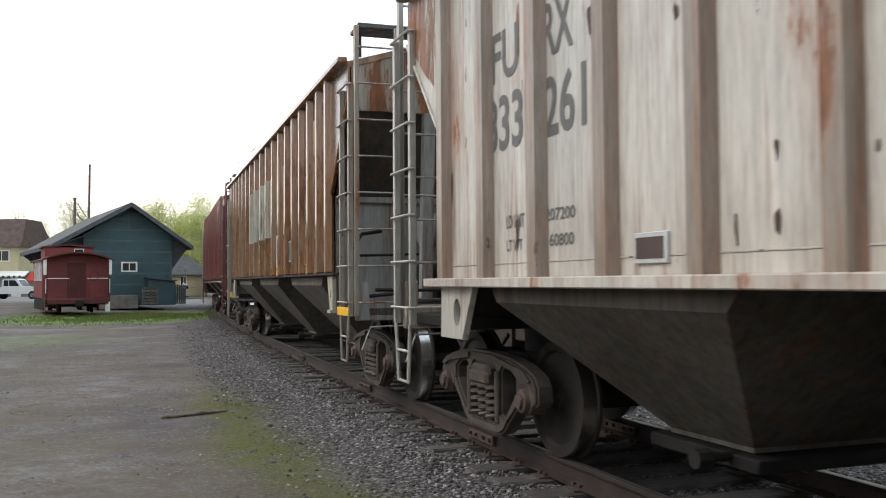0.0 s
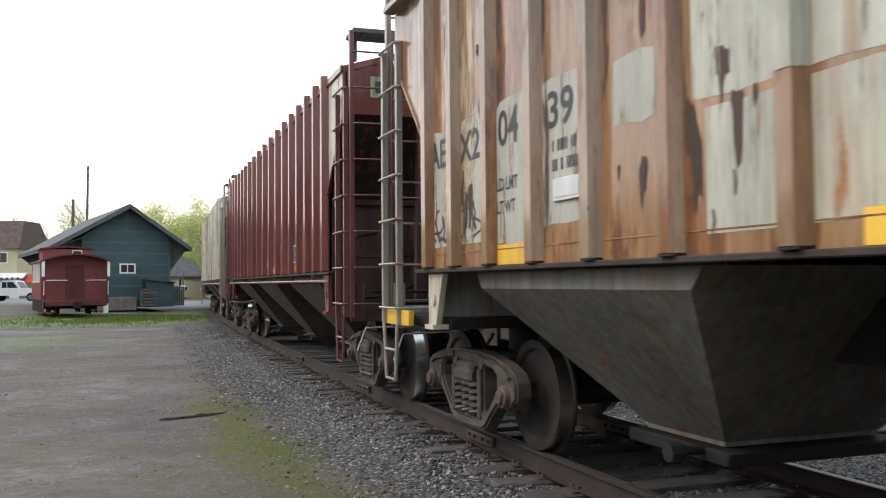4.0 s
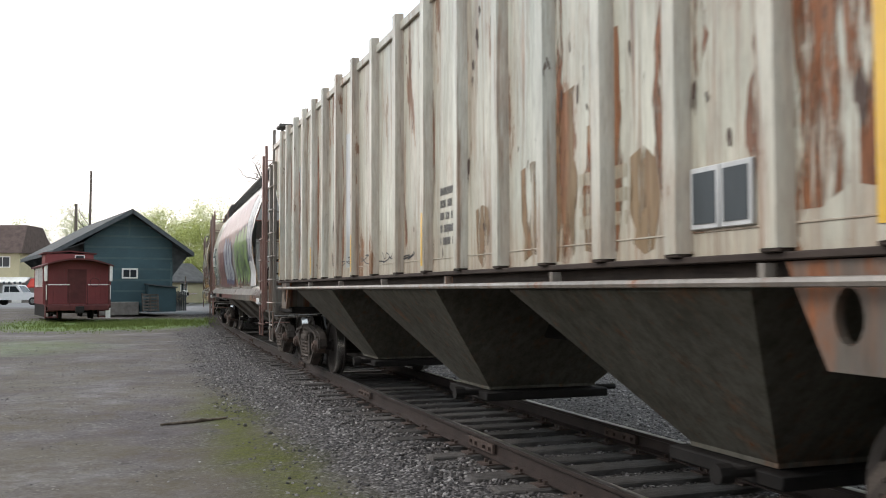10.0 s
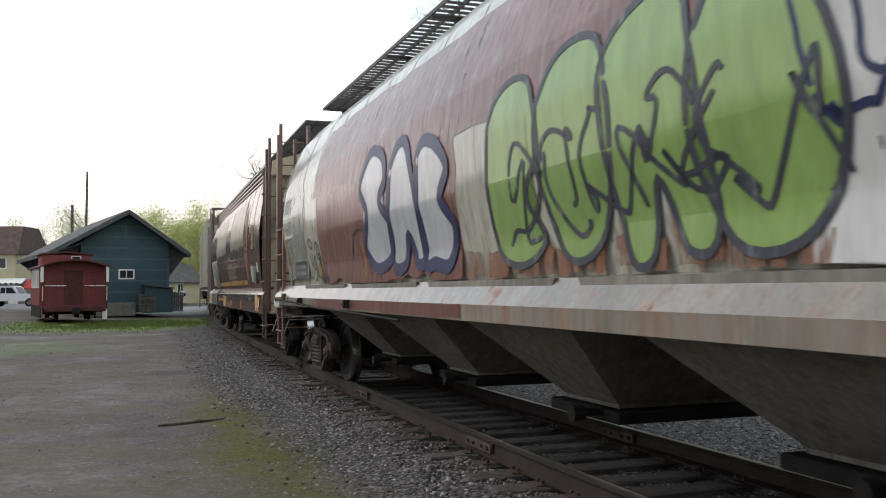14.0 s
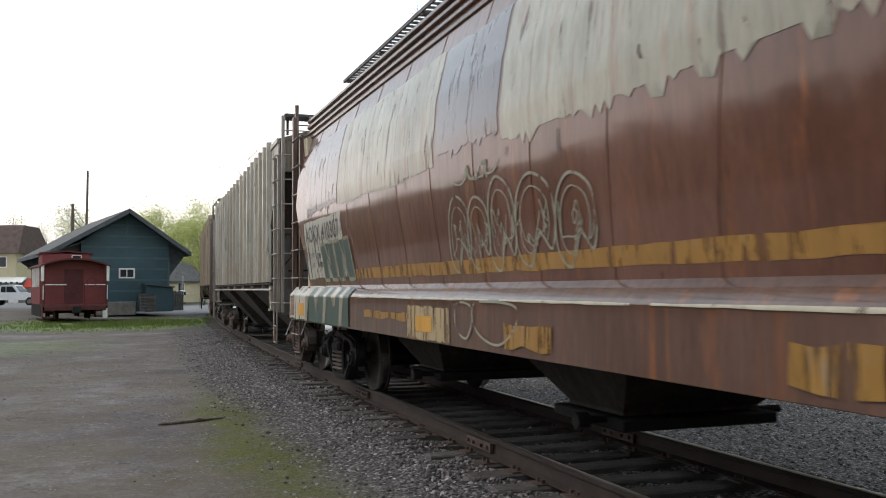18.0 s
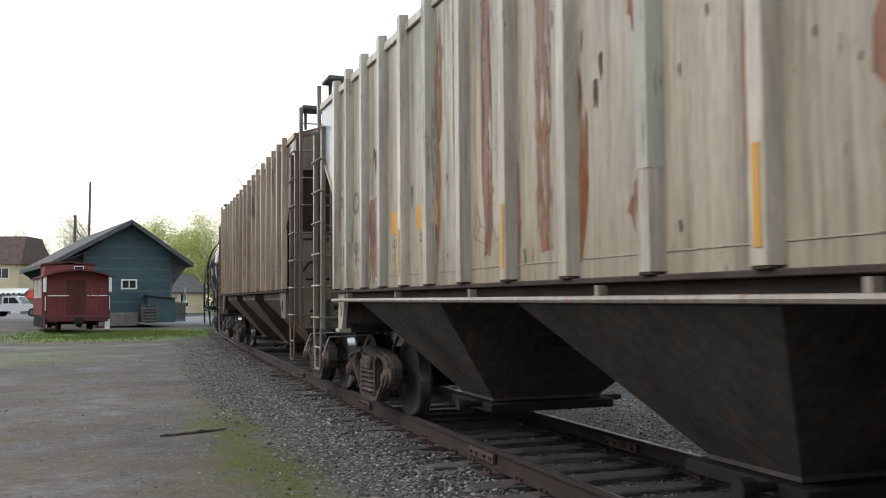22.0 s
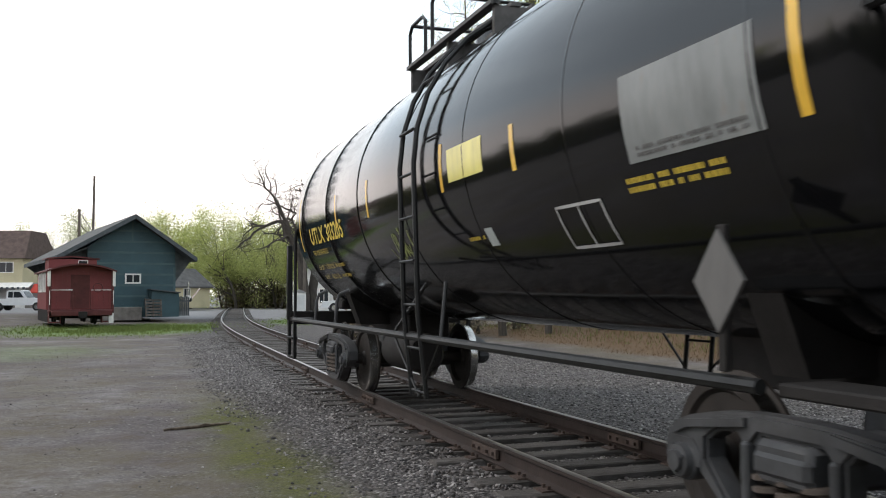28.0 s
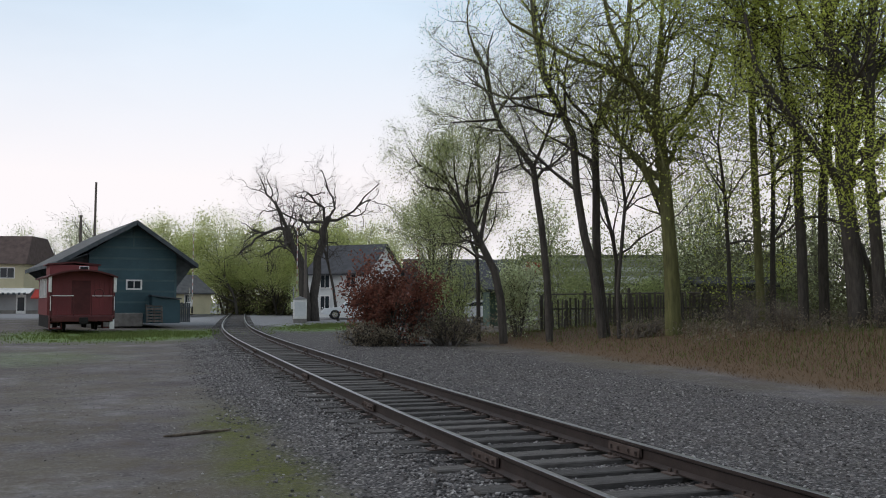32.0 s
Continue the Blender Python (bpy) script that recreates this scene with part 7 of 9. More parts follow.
    for i in range(6):
        spots.append((c, -52 + i * 2.1, 112 + rnd.uniform(-3, 5), rnd.uniform(.95, 1.2)))
    for i in range(5):
        spots.append(((d, a, b)[i % 3], -15 + i * 2.6 + rnd.uniform(-.8, .8), 96 + rnd.uniform(-4, 10), rnd.uniform(.8, 1.15)))
    for i in range(9):
        spots.append(((c, d, c)[i % 3], 8 + i * 2.2 + rnd.uniform(-1, 1), 52 + rnd.uniform(-5, 16), rnd.uniform(.65, .95)))
    for i in range(7):
        spots.append(((c, d, d)[i % 3], 17 + i * 1.7 + rnd.uniform(-1, 1), 30 + rnd.uniform(-4, 12), rnd.uniform(.55, 1.0)))
    for i in range(4):
        spots.append((d, 10 + i * 2.0 + rnd.uniform(-.6, .6), 43.5 + rnd.uniform(-1, 2.5), rnd.uniform(.35, .5)))
    for ob, x, y, s in spots:
        copy_thing(ob, on_ground(x, y, rnd.uniform(0, 360), s))
    # trees out of view, added only for the cars to mirror
    for x, y, s in ((-60, 20, 1.1), (-64, 5, 1.2), (10, -55, 1.1), (22, 14, 1.0)):
        copy_thing(a if s > 1.05 else c, on_ground(x, y, rnd.uniform(0, 360), s))


plant_trees()


def thicket(name, label, mat, count, box, size, seed):
    """Undergrowth and far woods that nobody could count: many small leaves and twigs."""
    rng = random.Random(seed)
    x0, x1, y0, y1, z1 = box
    g = Geo()
    for _ in range(count):
        x, y = rng.uniform(x0, x1), rng.uniform(y0, y1)
        top = z1 * (.55 + .45 * noise.noise((x * .3, y * .3, seed)) + .25 * noise.noise((x * 1.1, y * 1.1, seed)))
        c = Vector((x, y, ground_z(x, y) + max(.2, top) * rng.random() ** .8))
        a = Vector((rng.gauss(0, 1), rng.gauss(0, 1), rng.gauss(0, 1.3))).normalized()
        b = a.cross(Vector((rng.gauss(0, 1), rng.gauss(0, 1), rng.gauss(0, 1)))).normalized()
        s = size * rng.uniform(.5, 1.5)
        w = .5 if rng.random() < .7 else .12
        g.add([c - a * s, c + b * s * w, c + a * s, c - b * s * w], [(0, 1, 2, 3)])
    tagged(part(name, g, M[mat], None, smooth=0), label, "plants", kind="stuff")


thicket("far_woods", "hazy yellow-green woods beyond the crossing", "leaf_green", 26000, (-36, -2, 112, 122, 10.5), .15, 5)
thicket("far_undergrowth", "brown-grey undergrowth beyond the crossing", "bramble", 14000, (-27, -2, 108, 116, 6.0), .14, 6)
thicket("far_woods", "pale woods behind the houses", "leaf_pale", 8000, (-6, 50, 98, 112, 5.0), .22, 7)
thicket("bank_undergrowth", "pale undergrowth along the board fence", "bramble", 5000, (2, 24, 41.5, 44, 1.7), .06, 8)
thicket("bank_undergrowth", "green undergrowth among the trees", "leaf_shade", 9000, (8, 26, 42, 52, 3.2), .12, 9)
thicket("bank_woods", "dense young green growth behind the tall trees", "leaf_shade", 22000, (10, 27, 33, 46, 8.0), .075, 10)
# the wooded edge of the lot, which the glossy cars mirror
thicket("lot_woods", "dark wooded edge along the side of the lot", "bark_moss", 26000, (-47, -41, -25, 78, 9.5), .5, 12)
thicket("bank_woods", "fresh green growth behind the tall trees", "leaf_mid", 110000, (3, 30, 40, 51, 8.5), .055, 11)
thicket("bank_brush", "brown-grey brush and dead stalks on the bank", "bramble", 9000, (7.5, 22, 26, 35, .8), .05, 15)
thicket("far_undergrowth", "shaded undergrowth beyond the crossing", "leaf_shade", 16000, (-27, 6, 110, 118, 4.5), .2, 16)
# unseen woods, added to block the low sky and darken the car ends
thicket("lot_woods", "unseen dark woods added behind the lot against low sky light", "bark_moss", 22000, (-44, 2, -34, -22, 11), .5, 13)
thicket("lot_woods", "unseen dark woods added beyond the track against low sky light", "bark_moss", 16000, (22, 34, -34, 14, 11), .5, 14)


def shrub(name, label, m, seed, height, width, leaf, leaves, size, bark="bark", stems=14):
    rng = random.Random(seed)
    geo, tips = Geo(), []
    spec = {"bend": .16, "up": .02, "levels": 2, "kids": (7, 6), "low": .2, "spread": (.4, 1.1), "shrink": (.35, .6)}
    for k in range(stems):
        a = rng.uniform(0, 2 * math.pi)
        o = rng.uniform(0, .35) * width
        grow(rng, geo, tips, Vector((math.cos(a) * o, math.sin(a) * o, -.1)), Vector((math.cos(a) * rng.uniform(.1, .9), math.sin(a) * rng.uniform(.1, .9), 1)), height * rng.uniform(.5, .8), .035, 0, spec)
    geo.v = [(x * width / height, y * width / height, z) for x, y, z in geo.v]
    tips = [Vector((t.x * width / height, t.y * width / height, t.z)) for t in tips]
    ob = thing(name, label, "bush", m)
    part("stem_tangle", geo, M[bark], ob, "tangled stems", smooth=60)
    part("crown", leaf_mesh(rng, tips, leaves, .14, size), M[leaf], ob, "small leaves", smooth=0)
    return ob


shrub("red_bush", "large rounded bush with red-brown leaves", on_ground(-1.75, 35.0), 61, 3.3, 2.5, "leaf_red", 5, .06, stems=34)
shrub("bare_bush", "low dark bush with tangled twigs", on_ground(.35, 34.4), 62, 1.5, 1.6, "bramble", 2, .05, stems=16)
shrub("bare_bush", "low dark bush with tangled twigs", on_ground(-2.6, 33.6), 66, .9, 1.5, "bramble", 2, .05, stems=14)
shrub("green_shrub", "loose shrub with pale green leaves", on_ground(3.1, 38.0), 63, 3.4, 1.4, "leaf_pale", 3, .06)
shrub("green_shrub", "loose shrub with pale green leaves", on_ground(.3, 37.5), 67, 3.4, 1.6, "leaf_haze", 4, .045)
for k, (x, y, h) in enumerate(((9.8, 29.6, 1.5), (6.6, 31.5, .9), (13.4, 26.6, 1.4), (10.9, 28.4, 1.1))):
    shrub("bramble_bush", "grey tangle of bare brambles", on_ground(x, y), 70 + k, h, 1.3, "bramble", 1, .03, bark="bramble_stem", stems=10)


def blades(name, label, mat, count, place, h, w, seed, lay=.3):
    """Many thin blades as one object."""
    rng = random.Random(seed)
    g = Geo()
    n = 0
    while n < count:
        q = place(rng)
        if q is None:
            continue
        n += 1
        x, y, s = q
        z = ground_z(x, y)
        a = rng.uniform(0, 2 * math.pi)
        hh = h * s * rng.uniform(.4, 1.3)
        lx, ly = rng.gauss(0, lay) * hh, rng.gauss(0, lay) * hh
        dx, dy = math.cos(a) * w / 2, math.sin(a) * w / 2
        g.add([(x - dx, y - dy, z - .02), (x + dx, y + dy, z - .02), (x + lx * .5 + dx * .7, y + ly * .5 + dy * .7, z + hh * .6), (x + lx * .5 - dx * .7, y + ly * .5 - dy * .7, z + hh * .6), (x + lx, y + ly, z + hh * (.85 + .15 * rng.random()))],
              [(0, 1, 2, 3), (3, 2, 4)])
    ob = part(name, g, M[mat], None, smooth=0)
    tagged(ob, label, "plants", kind="stuff")
    return ob


def on_bank(lo, hi):
    def pick(rng):
        s = rng.uniform(9, 46) if rng.random() < .7 else rng.uniform(6, 24)
        off = lo + (hi - lo) * rng.random()
        x, y, _ = line(s, off)
        w = noise.noise((x * .7, y * .7, 5)) * .35
        if off + w < lo + .5:
            return None
        return x, y, .5 + .5 * smooth(lo, lo + 3.5, off)
    return pick


blades("dry_weeds", "dry brown weeds along the foot of the bank", "dry_grass", 16000, on_bank(7.9, 15), .12, .012, 81, 1.0)
blades("dry_stalks", "tall pale dry stalks on the bank", "dry_grass", 450, on_bank(9.5, 17), .8, .012, 82)
blades("bank_grass", "green grass among the weeds on the bank", "green_grass", 12000, on_bank(9.2, 18), .2, .012, 83)


def in_lawn(cx, cy, rx, ry):
    def pick(rng):
        a, r = rng.uniform(0, 2 * math.pi), min(1.3, abs(rng.gauss(0, .55)))
        if noise.noise((cx + rx * r * math.cos(a) * .9, cy + ry * r * math.sin(a) * .5, 3)) < -.25:
            return None
        return cx + rx * r * math.cos(a), cy + ry * r * math.sin(a), .6 + .4 * (1 - r)
    return pick


blades("lawn_grass", "green grass round the caboose", "green_grass", 14000, in_lawn(-15.4, 44.2, 5.4, 7.6), .14, .03, 84)
blades("verge_grass", "green grass beside the crossing", "green_grass", 6000, in_lawn(-7.6, 60.0, 3.4, 11.0), .14, .04, 85)


# ---- loose stones of the track bed ----
def stones(name, label, count, seed, lo, hi, s0, s1, size, mat):
    rng = random.Random(seed)
    shapes = []
    for k in range(10):
        bm = bmesh.new()
        bmesh.ops.create_icosphere(bm, subdivisions=1, radius=1)
        vs = [Vector((v.co.x * rng.uniform(.7, 1.25), v.co.y * rng.uniform(.6, 1.1), v.co.z * rng.uniform(.45, .85))) for v in bm.verts]
        bm.verts.index_update()
        shapes.append((vs, [[v.index for v in f.verts] for f in bm.faces]))
        bm.free()
    g = Geo()
    for _ in range(count):
        s = s0 + (s1 - s0) * rng.random() ** 1.6
        off = rng.uniform(lo, hi)
        if -3.7 < lo and off < -1.9 and rng.random() > (1 - smooth(1.9, 3.1, -off)) * .8:
            continue
        if off < -1.75 and s < 14 and rng.random() < .75:
            continue
        x, y, h = line(s, off)
        z = ground_z(x, y)
        k = size * rng.uniform(.45, 1.25) * (1.5 if rng.random() < .06 else 1)
        m = Matrix.Translation((x, y, z + k * .15)) @ Euler((rng.uniform(-.5, .5), rng.uniform(-.5, .5), rng.uniform(0, 6.3))).to_matrix().to_4x4() @ Matrix.Scale(k, 4)
        vs, fs = shapes[rng.randrange(10)]
        g.add([m @ v for v in vs], fs)
    ob = part(name, g, mat, None, smooth=0)
    tagged(ob, label, "gravel", kind="stuff")


def stone_mat():
    mat, nt, b = nodes_of("crushed_stone")
    g = nt.nodes.new("ShaderNodeNewGeometry")
    c = ramp(nt, g.outputs["Random Per Island"], [(0.0, (.035, .031, .03)), (.45, (.1, .088, .084)), (.85, (.195, .176, .168)), (1.0, (.36, .333, .315))])
    n = noise_node(nt, 30, 4, .7)
    c = mix(nt, .6, c, ramp(nt, n, [(.3, .6), (.7, 1.0)]), "MULTIPLY")
    nt.links.new(c, b.inputs["Base Color"])
    b.inputs["Roughness"].default_value = .9
    return mat


M["stone"] = stone_mat()
M["stick"] = simple("weathered_grey_wood", (.13, .1, .075), .85, 0, .4, 4, .8, (3, 3, .6))
# a dead branch lying on the gravel
gs = Geo()
pts = [(-3.38, 11.1), (-3.2, 11.25), (-3.02, 11.36), (-2.85, 11.5), (-2.7, 11.6)]
gs.tube([(x, y, ground_z(x, y) + .02) for x, y in pts], [.014, .02, .021, .018, .012], 7)
stick = part("fallen_stick", gs, M["stick"], None)
gs = Geo().tube([(-3.02, 11.36, ground_z(-3.02, 11.36) + .025), (-2.95, 11.36, ground_z(-2.95, 11.36) + .05), (-2.86, 11.4, ground_z(-2.86, 11.4) + .03)], .009, 6)
part("twig", gs, M["stick"], stick)
tagged(stick, "dead grey-brown stick lying on the gravel", "stick")
stones("ballast_stones", "crushed grey stone ballast along the track", 36000, 91, -3.1, -.85, 2.8, 38, .018, M["stone"])
stones("gravel_stones", "loose stones at the edge of the ballast", 3000, 95, -3.6, -1.9, 4, 38, .026, M["stone"])
stones("ballast_stones", "crushed grey stone ballast between the rails", 9500, 92, -.7, .7, 2.8, 34, .019, M["stone"])
stones("ballast_stones", "crushed grey stone ballast beyond the track", 26000, 93, .85, 6.5, 3.5, 34, .019, M["stone"])
stones("gravel_stones", "loose gravel scattered over the lot", 5000, 94, -8.5, -3.0, 3.5, 32, .011, M["stone"])


# ---- paint, stencils, plates and graffiti on the rail cars ----
RT_, ZC_ = 1.5, 2.58
PROFILES = {"E": PROF_E, "F": PROF_F}
RIBBED = {"A": (car_a, 16, LA), "B": (car_b, 18, LB), "C": (car_c, 18, LC), "D": (car_d, 18, LD), "G": (car_g, 18, LG), "H": (car_h, 17, LH)}
CAR = {"E": car_e, "F": car_f, "T": car_t}
CAR.update({k: v[0] for k, v in RIBBED.items()})


def face_y(key, z):
    """How far out the side of a car stands at a height."""
    if key == "T":
        return math.sqrt(max(.01, RT_ ** 2 - (z - ZC_) ** 2))
    if key in PROFILES:
        pr = PROFILES[key]
        edge = 1.28 if key == "E" else 1.31
        low = [(1.615, edge), (1.5, 1.46 if key == "E" else 1.44)]
        return float(np.interp(z, [p[1] for p in low + pr[1:]], [p[0] for p in low + pr[1:]]))
    return 1.53


def flat_color(name, col, rough=.5, wear=.35, under=(.2, .16, .13), holes=0.0):
    """Thin paint, scuffed and chipped in vertical strokes."""
    mat, nt, b = nodes_of(name)
    n = noise_node(nt, 3.0, 7, .7, (2.0, 2.0, .5), seed=len(name) * 1.3)
    f = noise_node(nt, 14, 5, .7, (2.0, 2.0, .4), seed=len(name) * .7)
    c = ramp(nt, n, [(.3, tuple(v * .75 for v in col)), (.7, tuple(min(1, v * 1.15) for v in col))])
    c = mix(nt, ramp(nt, math_node(nt, "ADD", math_node(nt, "MULTIPLY", n, .6), math_node(nt, "MULTIPLY", f, .4)), [(.64 - .2 * wear, 0.0), (.74 - .16 * wear, .8)]), c, under)
    nt.links.new(c, b.inputs["Base Color"])
    b.inputs["Roughness"].default_value = rough
    b.inputs["Coat Weight"].default_value, b.inputs["Coat Roughness"].default_value = (.45 if rough < .36 else 0), .15
    if holes:
        worn(nt, b, holes, len(name))
    bump(nt, b, f, .1, .01)
    return mat


P_ = {"black": flat_color("black_stencil", (.025, .025, .028), .5, .15), "grey_ink": flat_color("grey_stencil", (.1, .095, .09), .55, .3), "brown_ink": flat_color("brown_stencil", (.055, .03, .022), .55, .25, (.33, .19, .12)), "scab": flat_color("dark_rust_scab", (.05, .026, .018), .7, .3, (.12, .06, .035)), "soot": flat_color("dark_brown_run", (.07, .04, .028), .6, .3, (.15, .1, .07), holes=.8),
      "cream_ink": flat_color("cream_stencil", (.62, .54, .36), .5, .35, (.17, .034, .034)), "yellow_ink": flat_color("yellow_stencil", (.64, .46, .06), .4, .1, (.02, .02, .02)),
      "lemon": flat_color("lemon_yellow_panel", (.62, .54, .1), .35, .2), "tape": flat_color("yellow_reflective_sheet", (.72, .42, .04), .35, .2), "pale": flat_color("pale_grey_panel", (.35, .335, .28), .45, .25, holes=.35), "white": flat_color("white_notice", (.5, .5, .49), .4, .2),
      "silver": car_paint("silver_grey_overpaint", (.37, .36, .29), .22, .45, seed=5.5, holes=.3, rust_col=(.32, .14, .05)), "ochre_run": car_paint("ochre_rust_bloom", (.23, .15, .075), .3, .6, seed=8.4, holes=.85, coat=0.0), "olive_spray": flat_color("olive_spray_paint", (.2, .23, .06), .4, .3, (.03, .03, .03)), "blue_grey": flat_color("blue_grey_panel", (.3, .335, .35), .35, .2, (.3, .29, .26)), "dim_grey": flat_color("dull_grey_panel", (.2, .21, .205), .4, .35), "sheet_grey": flat_color("slate_grey_panel", (.4, .43, .42), .4, .3),
      "dark_plate": flat_color("dark_placard", (.035, .045, .05), .5, .3), "tan": flat_color("tan_frame", (.33, .29, .21), .5, .2, holes=.25), "lilac": flat_color("lilac_grey_overpaint", (.09, .068, .072), .2, .2, holes=.3),
      "red": car_paint("faded_red_paint", (.15, .042, .032), .12, .6, seed=2.2, rough=.34, rust_col=(.2, .16, .14), coat=.5, holes=.12), "rust_patch": car_paint("orange_rust", (.2, .085, .035), .4, .6, seed=7.1, holes=.75, coat=0.0), "orange": flat_color("orange_stripe", (.26, .13, .025), .5, .4, holes=.5),
      "blue": flat_color("navy_spray_paint", (.012, .02, .075), .4, .1), "night": flat_color("blue_black_block", (.03, .035, .05), .4, .5, (.3, .33, .3)), "spray_white": flat_color("white_spray_paint", (.42, .43, .45), .3, .15, (.4, .3, .3)), "spray_green": flat_color("light_green_spray_paint", (.19, .3, .08), .35, .15, (.2, .2, .2)),
      "spray_silver": flat_color("silver_spray_paint", (.5, .53, .58), .25, .15, (.3, .25, .22)), "bottle": flat_color("dark_green_spray_paint", (.04, .07, .058), .4, .1), "cream": car_paint("cream_overpaint", (.26, .24, .175), .1, .4, seed=3.3, rough=.32, coat=.5, holes=.2),
      "brown_red": car_paint("red_brown_stain", (.19, .085, .045), .3, .6, seed=9.3, holes=.8, coat=0.0), "tape_old": flat_color("worn_yellow_paint", (.25, .125, .02), .5, .6, holes=.6), "orange_bright": flat_color("orange_paint", (.5, .25, .035), .45, .3), "chalk_green": flat_color("pale_green_white_spray", (.24, .23, .17), .5, .35, (.16, .07, .04), holes=.45), "worn_cream": flat_color("worn_cream_paint", (.33, .24, .13), .5, .5, (.2, .11, .06), holes=.6), "cream_highlight_wash": car_paint("cream_highlight_wash", (.36, .28, .16), .35, .5, seed=4.6, holes=.75, rust_col=(.26, .12, .04), coat=.6), "chalk": flat_color("chalk_scrawl", (.5, .47, .44), .8, .5), "teal": flat_color("grey_green_overpaint", (.23, .26, .22), .25, .4, (.3, .29, .24), holes=.3)}


def on_side(key, pts2, faces, lift):
    """Lays a drawing given in x and height on the near side of a car."""
    return [(x, -face_y(key, z) - lift * (.5 if key in RIBBED else 1), z) for x, z in pts2], faces


def smooth_loop(pts, n=5):
    out = []
    k = len(pts)
    for i in range(k):
        p0, p1, p2, p3 = (Vector(pts[(i + j - 1) % k]) for j in range(4))
        for s in range(n):
            t = s / n
            out.append(tuple(.5 * ((2 * p1) + (p2 - p0) * t + (2 * p0 - 5 * p1 + 4 * p2 - p3) * t * t + (3 * p1 - p0 - 3 * p2 + p3) * t ** 3)))
    return out


def smooth_line(pts, n=4):
    """An open line rounded through its points."""
    q = [pts[0], *pts, pts[-1]]
    out = []
    for a, b, c, d in zip(q, q[1:], q[2:], q[3:]):
        for k in range(n):
            t = k / n
            out.append(tuple(.5 * (2 * b[i] + (c[i] - a[i]) * t + (2 * a[i] - 5 * b[i] + 4 * c[i] - d[i]) * t * t + (3 * b[i] - a[i] - 3 * c[i] + d[i]) * t ** 3) for i in (0, 1)))
    return out + [pts[-1]]


def area_paint(key, name, mat, outline, lift=.004, label="", steps=.12):
    """A painted area of any outline, bent over the side of its car."""
    if key in PROFILES and sum(z for _, z in outline) / len(outline) > 1.53:
        outline = [(x, max((1.47 if key == "E" else 1.45) + .0001 * i, z)) for i, (x, z) in enumerate(outline)]
    bm = bmesh.new()
    bm.faces.new([bm.verts.new((x, 0, z)) for x, z in outline])
    bmesh.ops.triangulate(bm, faces=bm.faces[:])
    zs = [z for _, z in outline]
    if key in ("E", "F", "T"):
        z = min(zs) + steps
        while z < max(zs):
            bmesh.ops.bisect_plane(bm, geom=bm.verts[:] + bm.edges[:] + bm.faces[:], plane_co=(0, 0, z), plane_no=(0, 0, 1))
            z += steps
        for z in [q[1] for q in PROFILES.get(key, ())] + [1.28, 1.31, 1.44, 1.46]:
            if min(zs) < z < max(zs):
                bmesh.ops.bisect_plane(bm, geom=bm.verts[:] + bm.edges[:] + bm.faces[:], plane_co=(0, 0, z), plane_no=(0, 0, 1))
    bm.verts.index_update()
    g = Geo()
    v, f = on_side(key, [(q.co.x, q.co.z) for q in bm.verts], [tuple(q.index for q in fc.verts) for fc in bm.faces], lift)
    g.add(v, f)
    bm.free()
    ob = part(name, g, P_[mat], CAR[key], label, smooth=60)
    return ob


def rect(x0, x1, z0, z1):
    return [(x0, z0), (x1, z0), (x1, z1), (x0, z1)]


def ragged(x0, x1, z0, z1, seed, jag=.06, step=.14, drip=0.0):
    """A roller-painted block with uneven edges."""
    r = random.Random(seed)
    out = []
    for (ax, az), (bx, bz), nx, nz in (((x0, z0), (x1, z0), 0, 1), ((x1, z0), (x1, z1), 1, 0), ((x1, z1), (x0, z1), 0, 1), ((x0, z1), (x0, z0), 1, 0)):
        low = drip and az == bz == z0
        n = max(2, int(math.hypot(bx - ax, bz - az) / (.05 if low else step)))
        for i in range(n):
            t = i / n
            out.append((ax + (bx - ax) * t + nx * r.uniform(-jag, jag), az + (bz - az) * t + nz * (r.uniform(-jag, jag) if not low else -drip * r.random() ** 2 * (i % 2)))) 
    return out


def strokes(key, name, mat, lines, width, lift=.01, label="", parent=None):
    """Sprayed or chalked lines."""
    g = Geo()
    for ln in lines:
        pts = []
        for (ax, az), (bx, bz) in zip(ln[:-1], ln[1:]):
            n = max(1, int(math.hypot(bx - ax, bz - az) / .08))
            pts += [(ax + (bx - ax) * i / n, az + (bz - az) * i / n) for i in range(n)]
        pts.append(ln[-1])
        v = []
        for i, p in enumerate(pts):
            a, b = pts[max(0, i - 1)], pts[min(len(pts) - 1, i + 1)]
            d = math.hypot(b[0] - a[0], b[1] - a[1]) or 1
            nx, nz = -(b[1] - a[1]) / d, (b[0] - a[0]) / d
            w = width / 2 * (.7 if i in (0, len(pts) - 1) else 1)
            v += [(p[0] - nx * w, p[1] - nz * w), (p[0] + nx * w, p[1] + nz * w)]
        vv, ff = on_side(key, v, [(2 * i, 2 * i + 2, 2 * i + 3, 2 * i + 1) for i in range(len(pts) - 1)], lift)
        g.add(vv, ff)
    return part(name, g, P_[mat], parent or CAR[key], label, smooth=60)


def throw_up(key, letters, fill, line_mat, width, label, rounded=True):
    """Bubble letters: each a filled shape with a thick outline."""
    for pts in letters:
        loop = smooth_loop(pts) if rounded else pts
        ob = area_paint(key, "graffiti", fill, loop, .009, label)
        strokes(key, "outline", line_mat, [loop + [loop[0]]], width, .013, parent=ob)


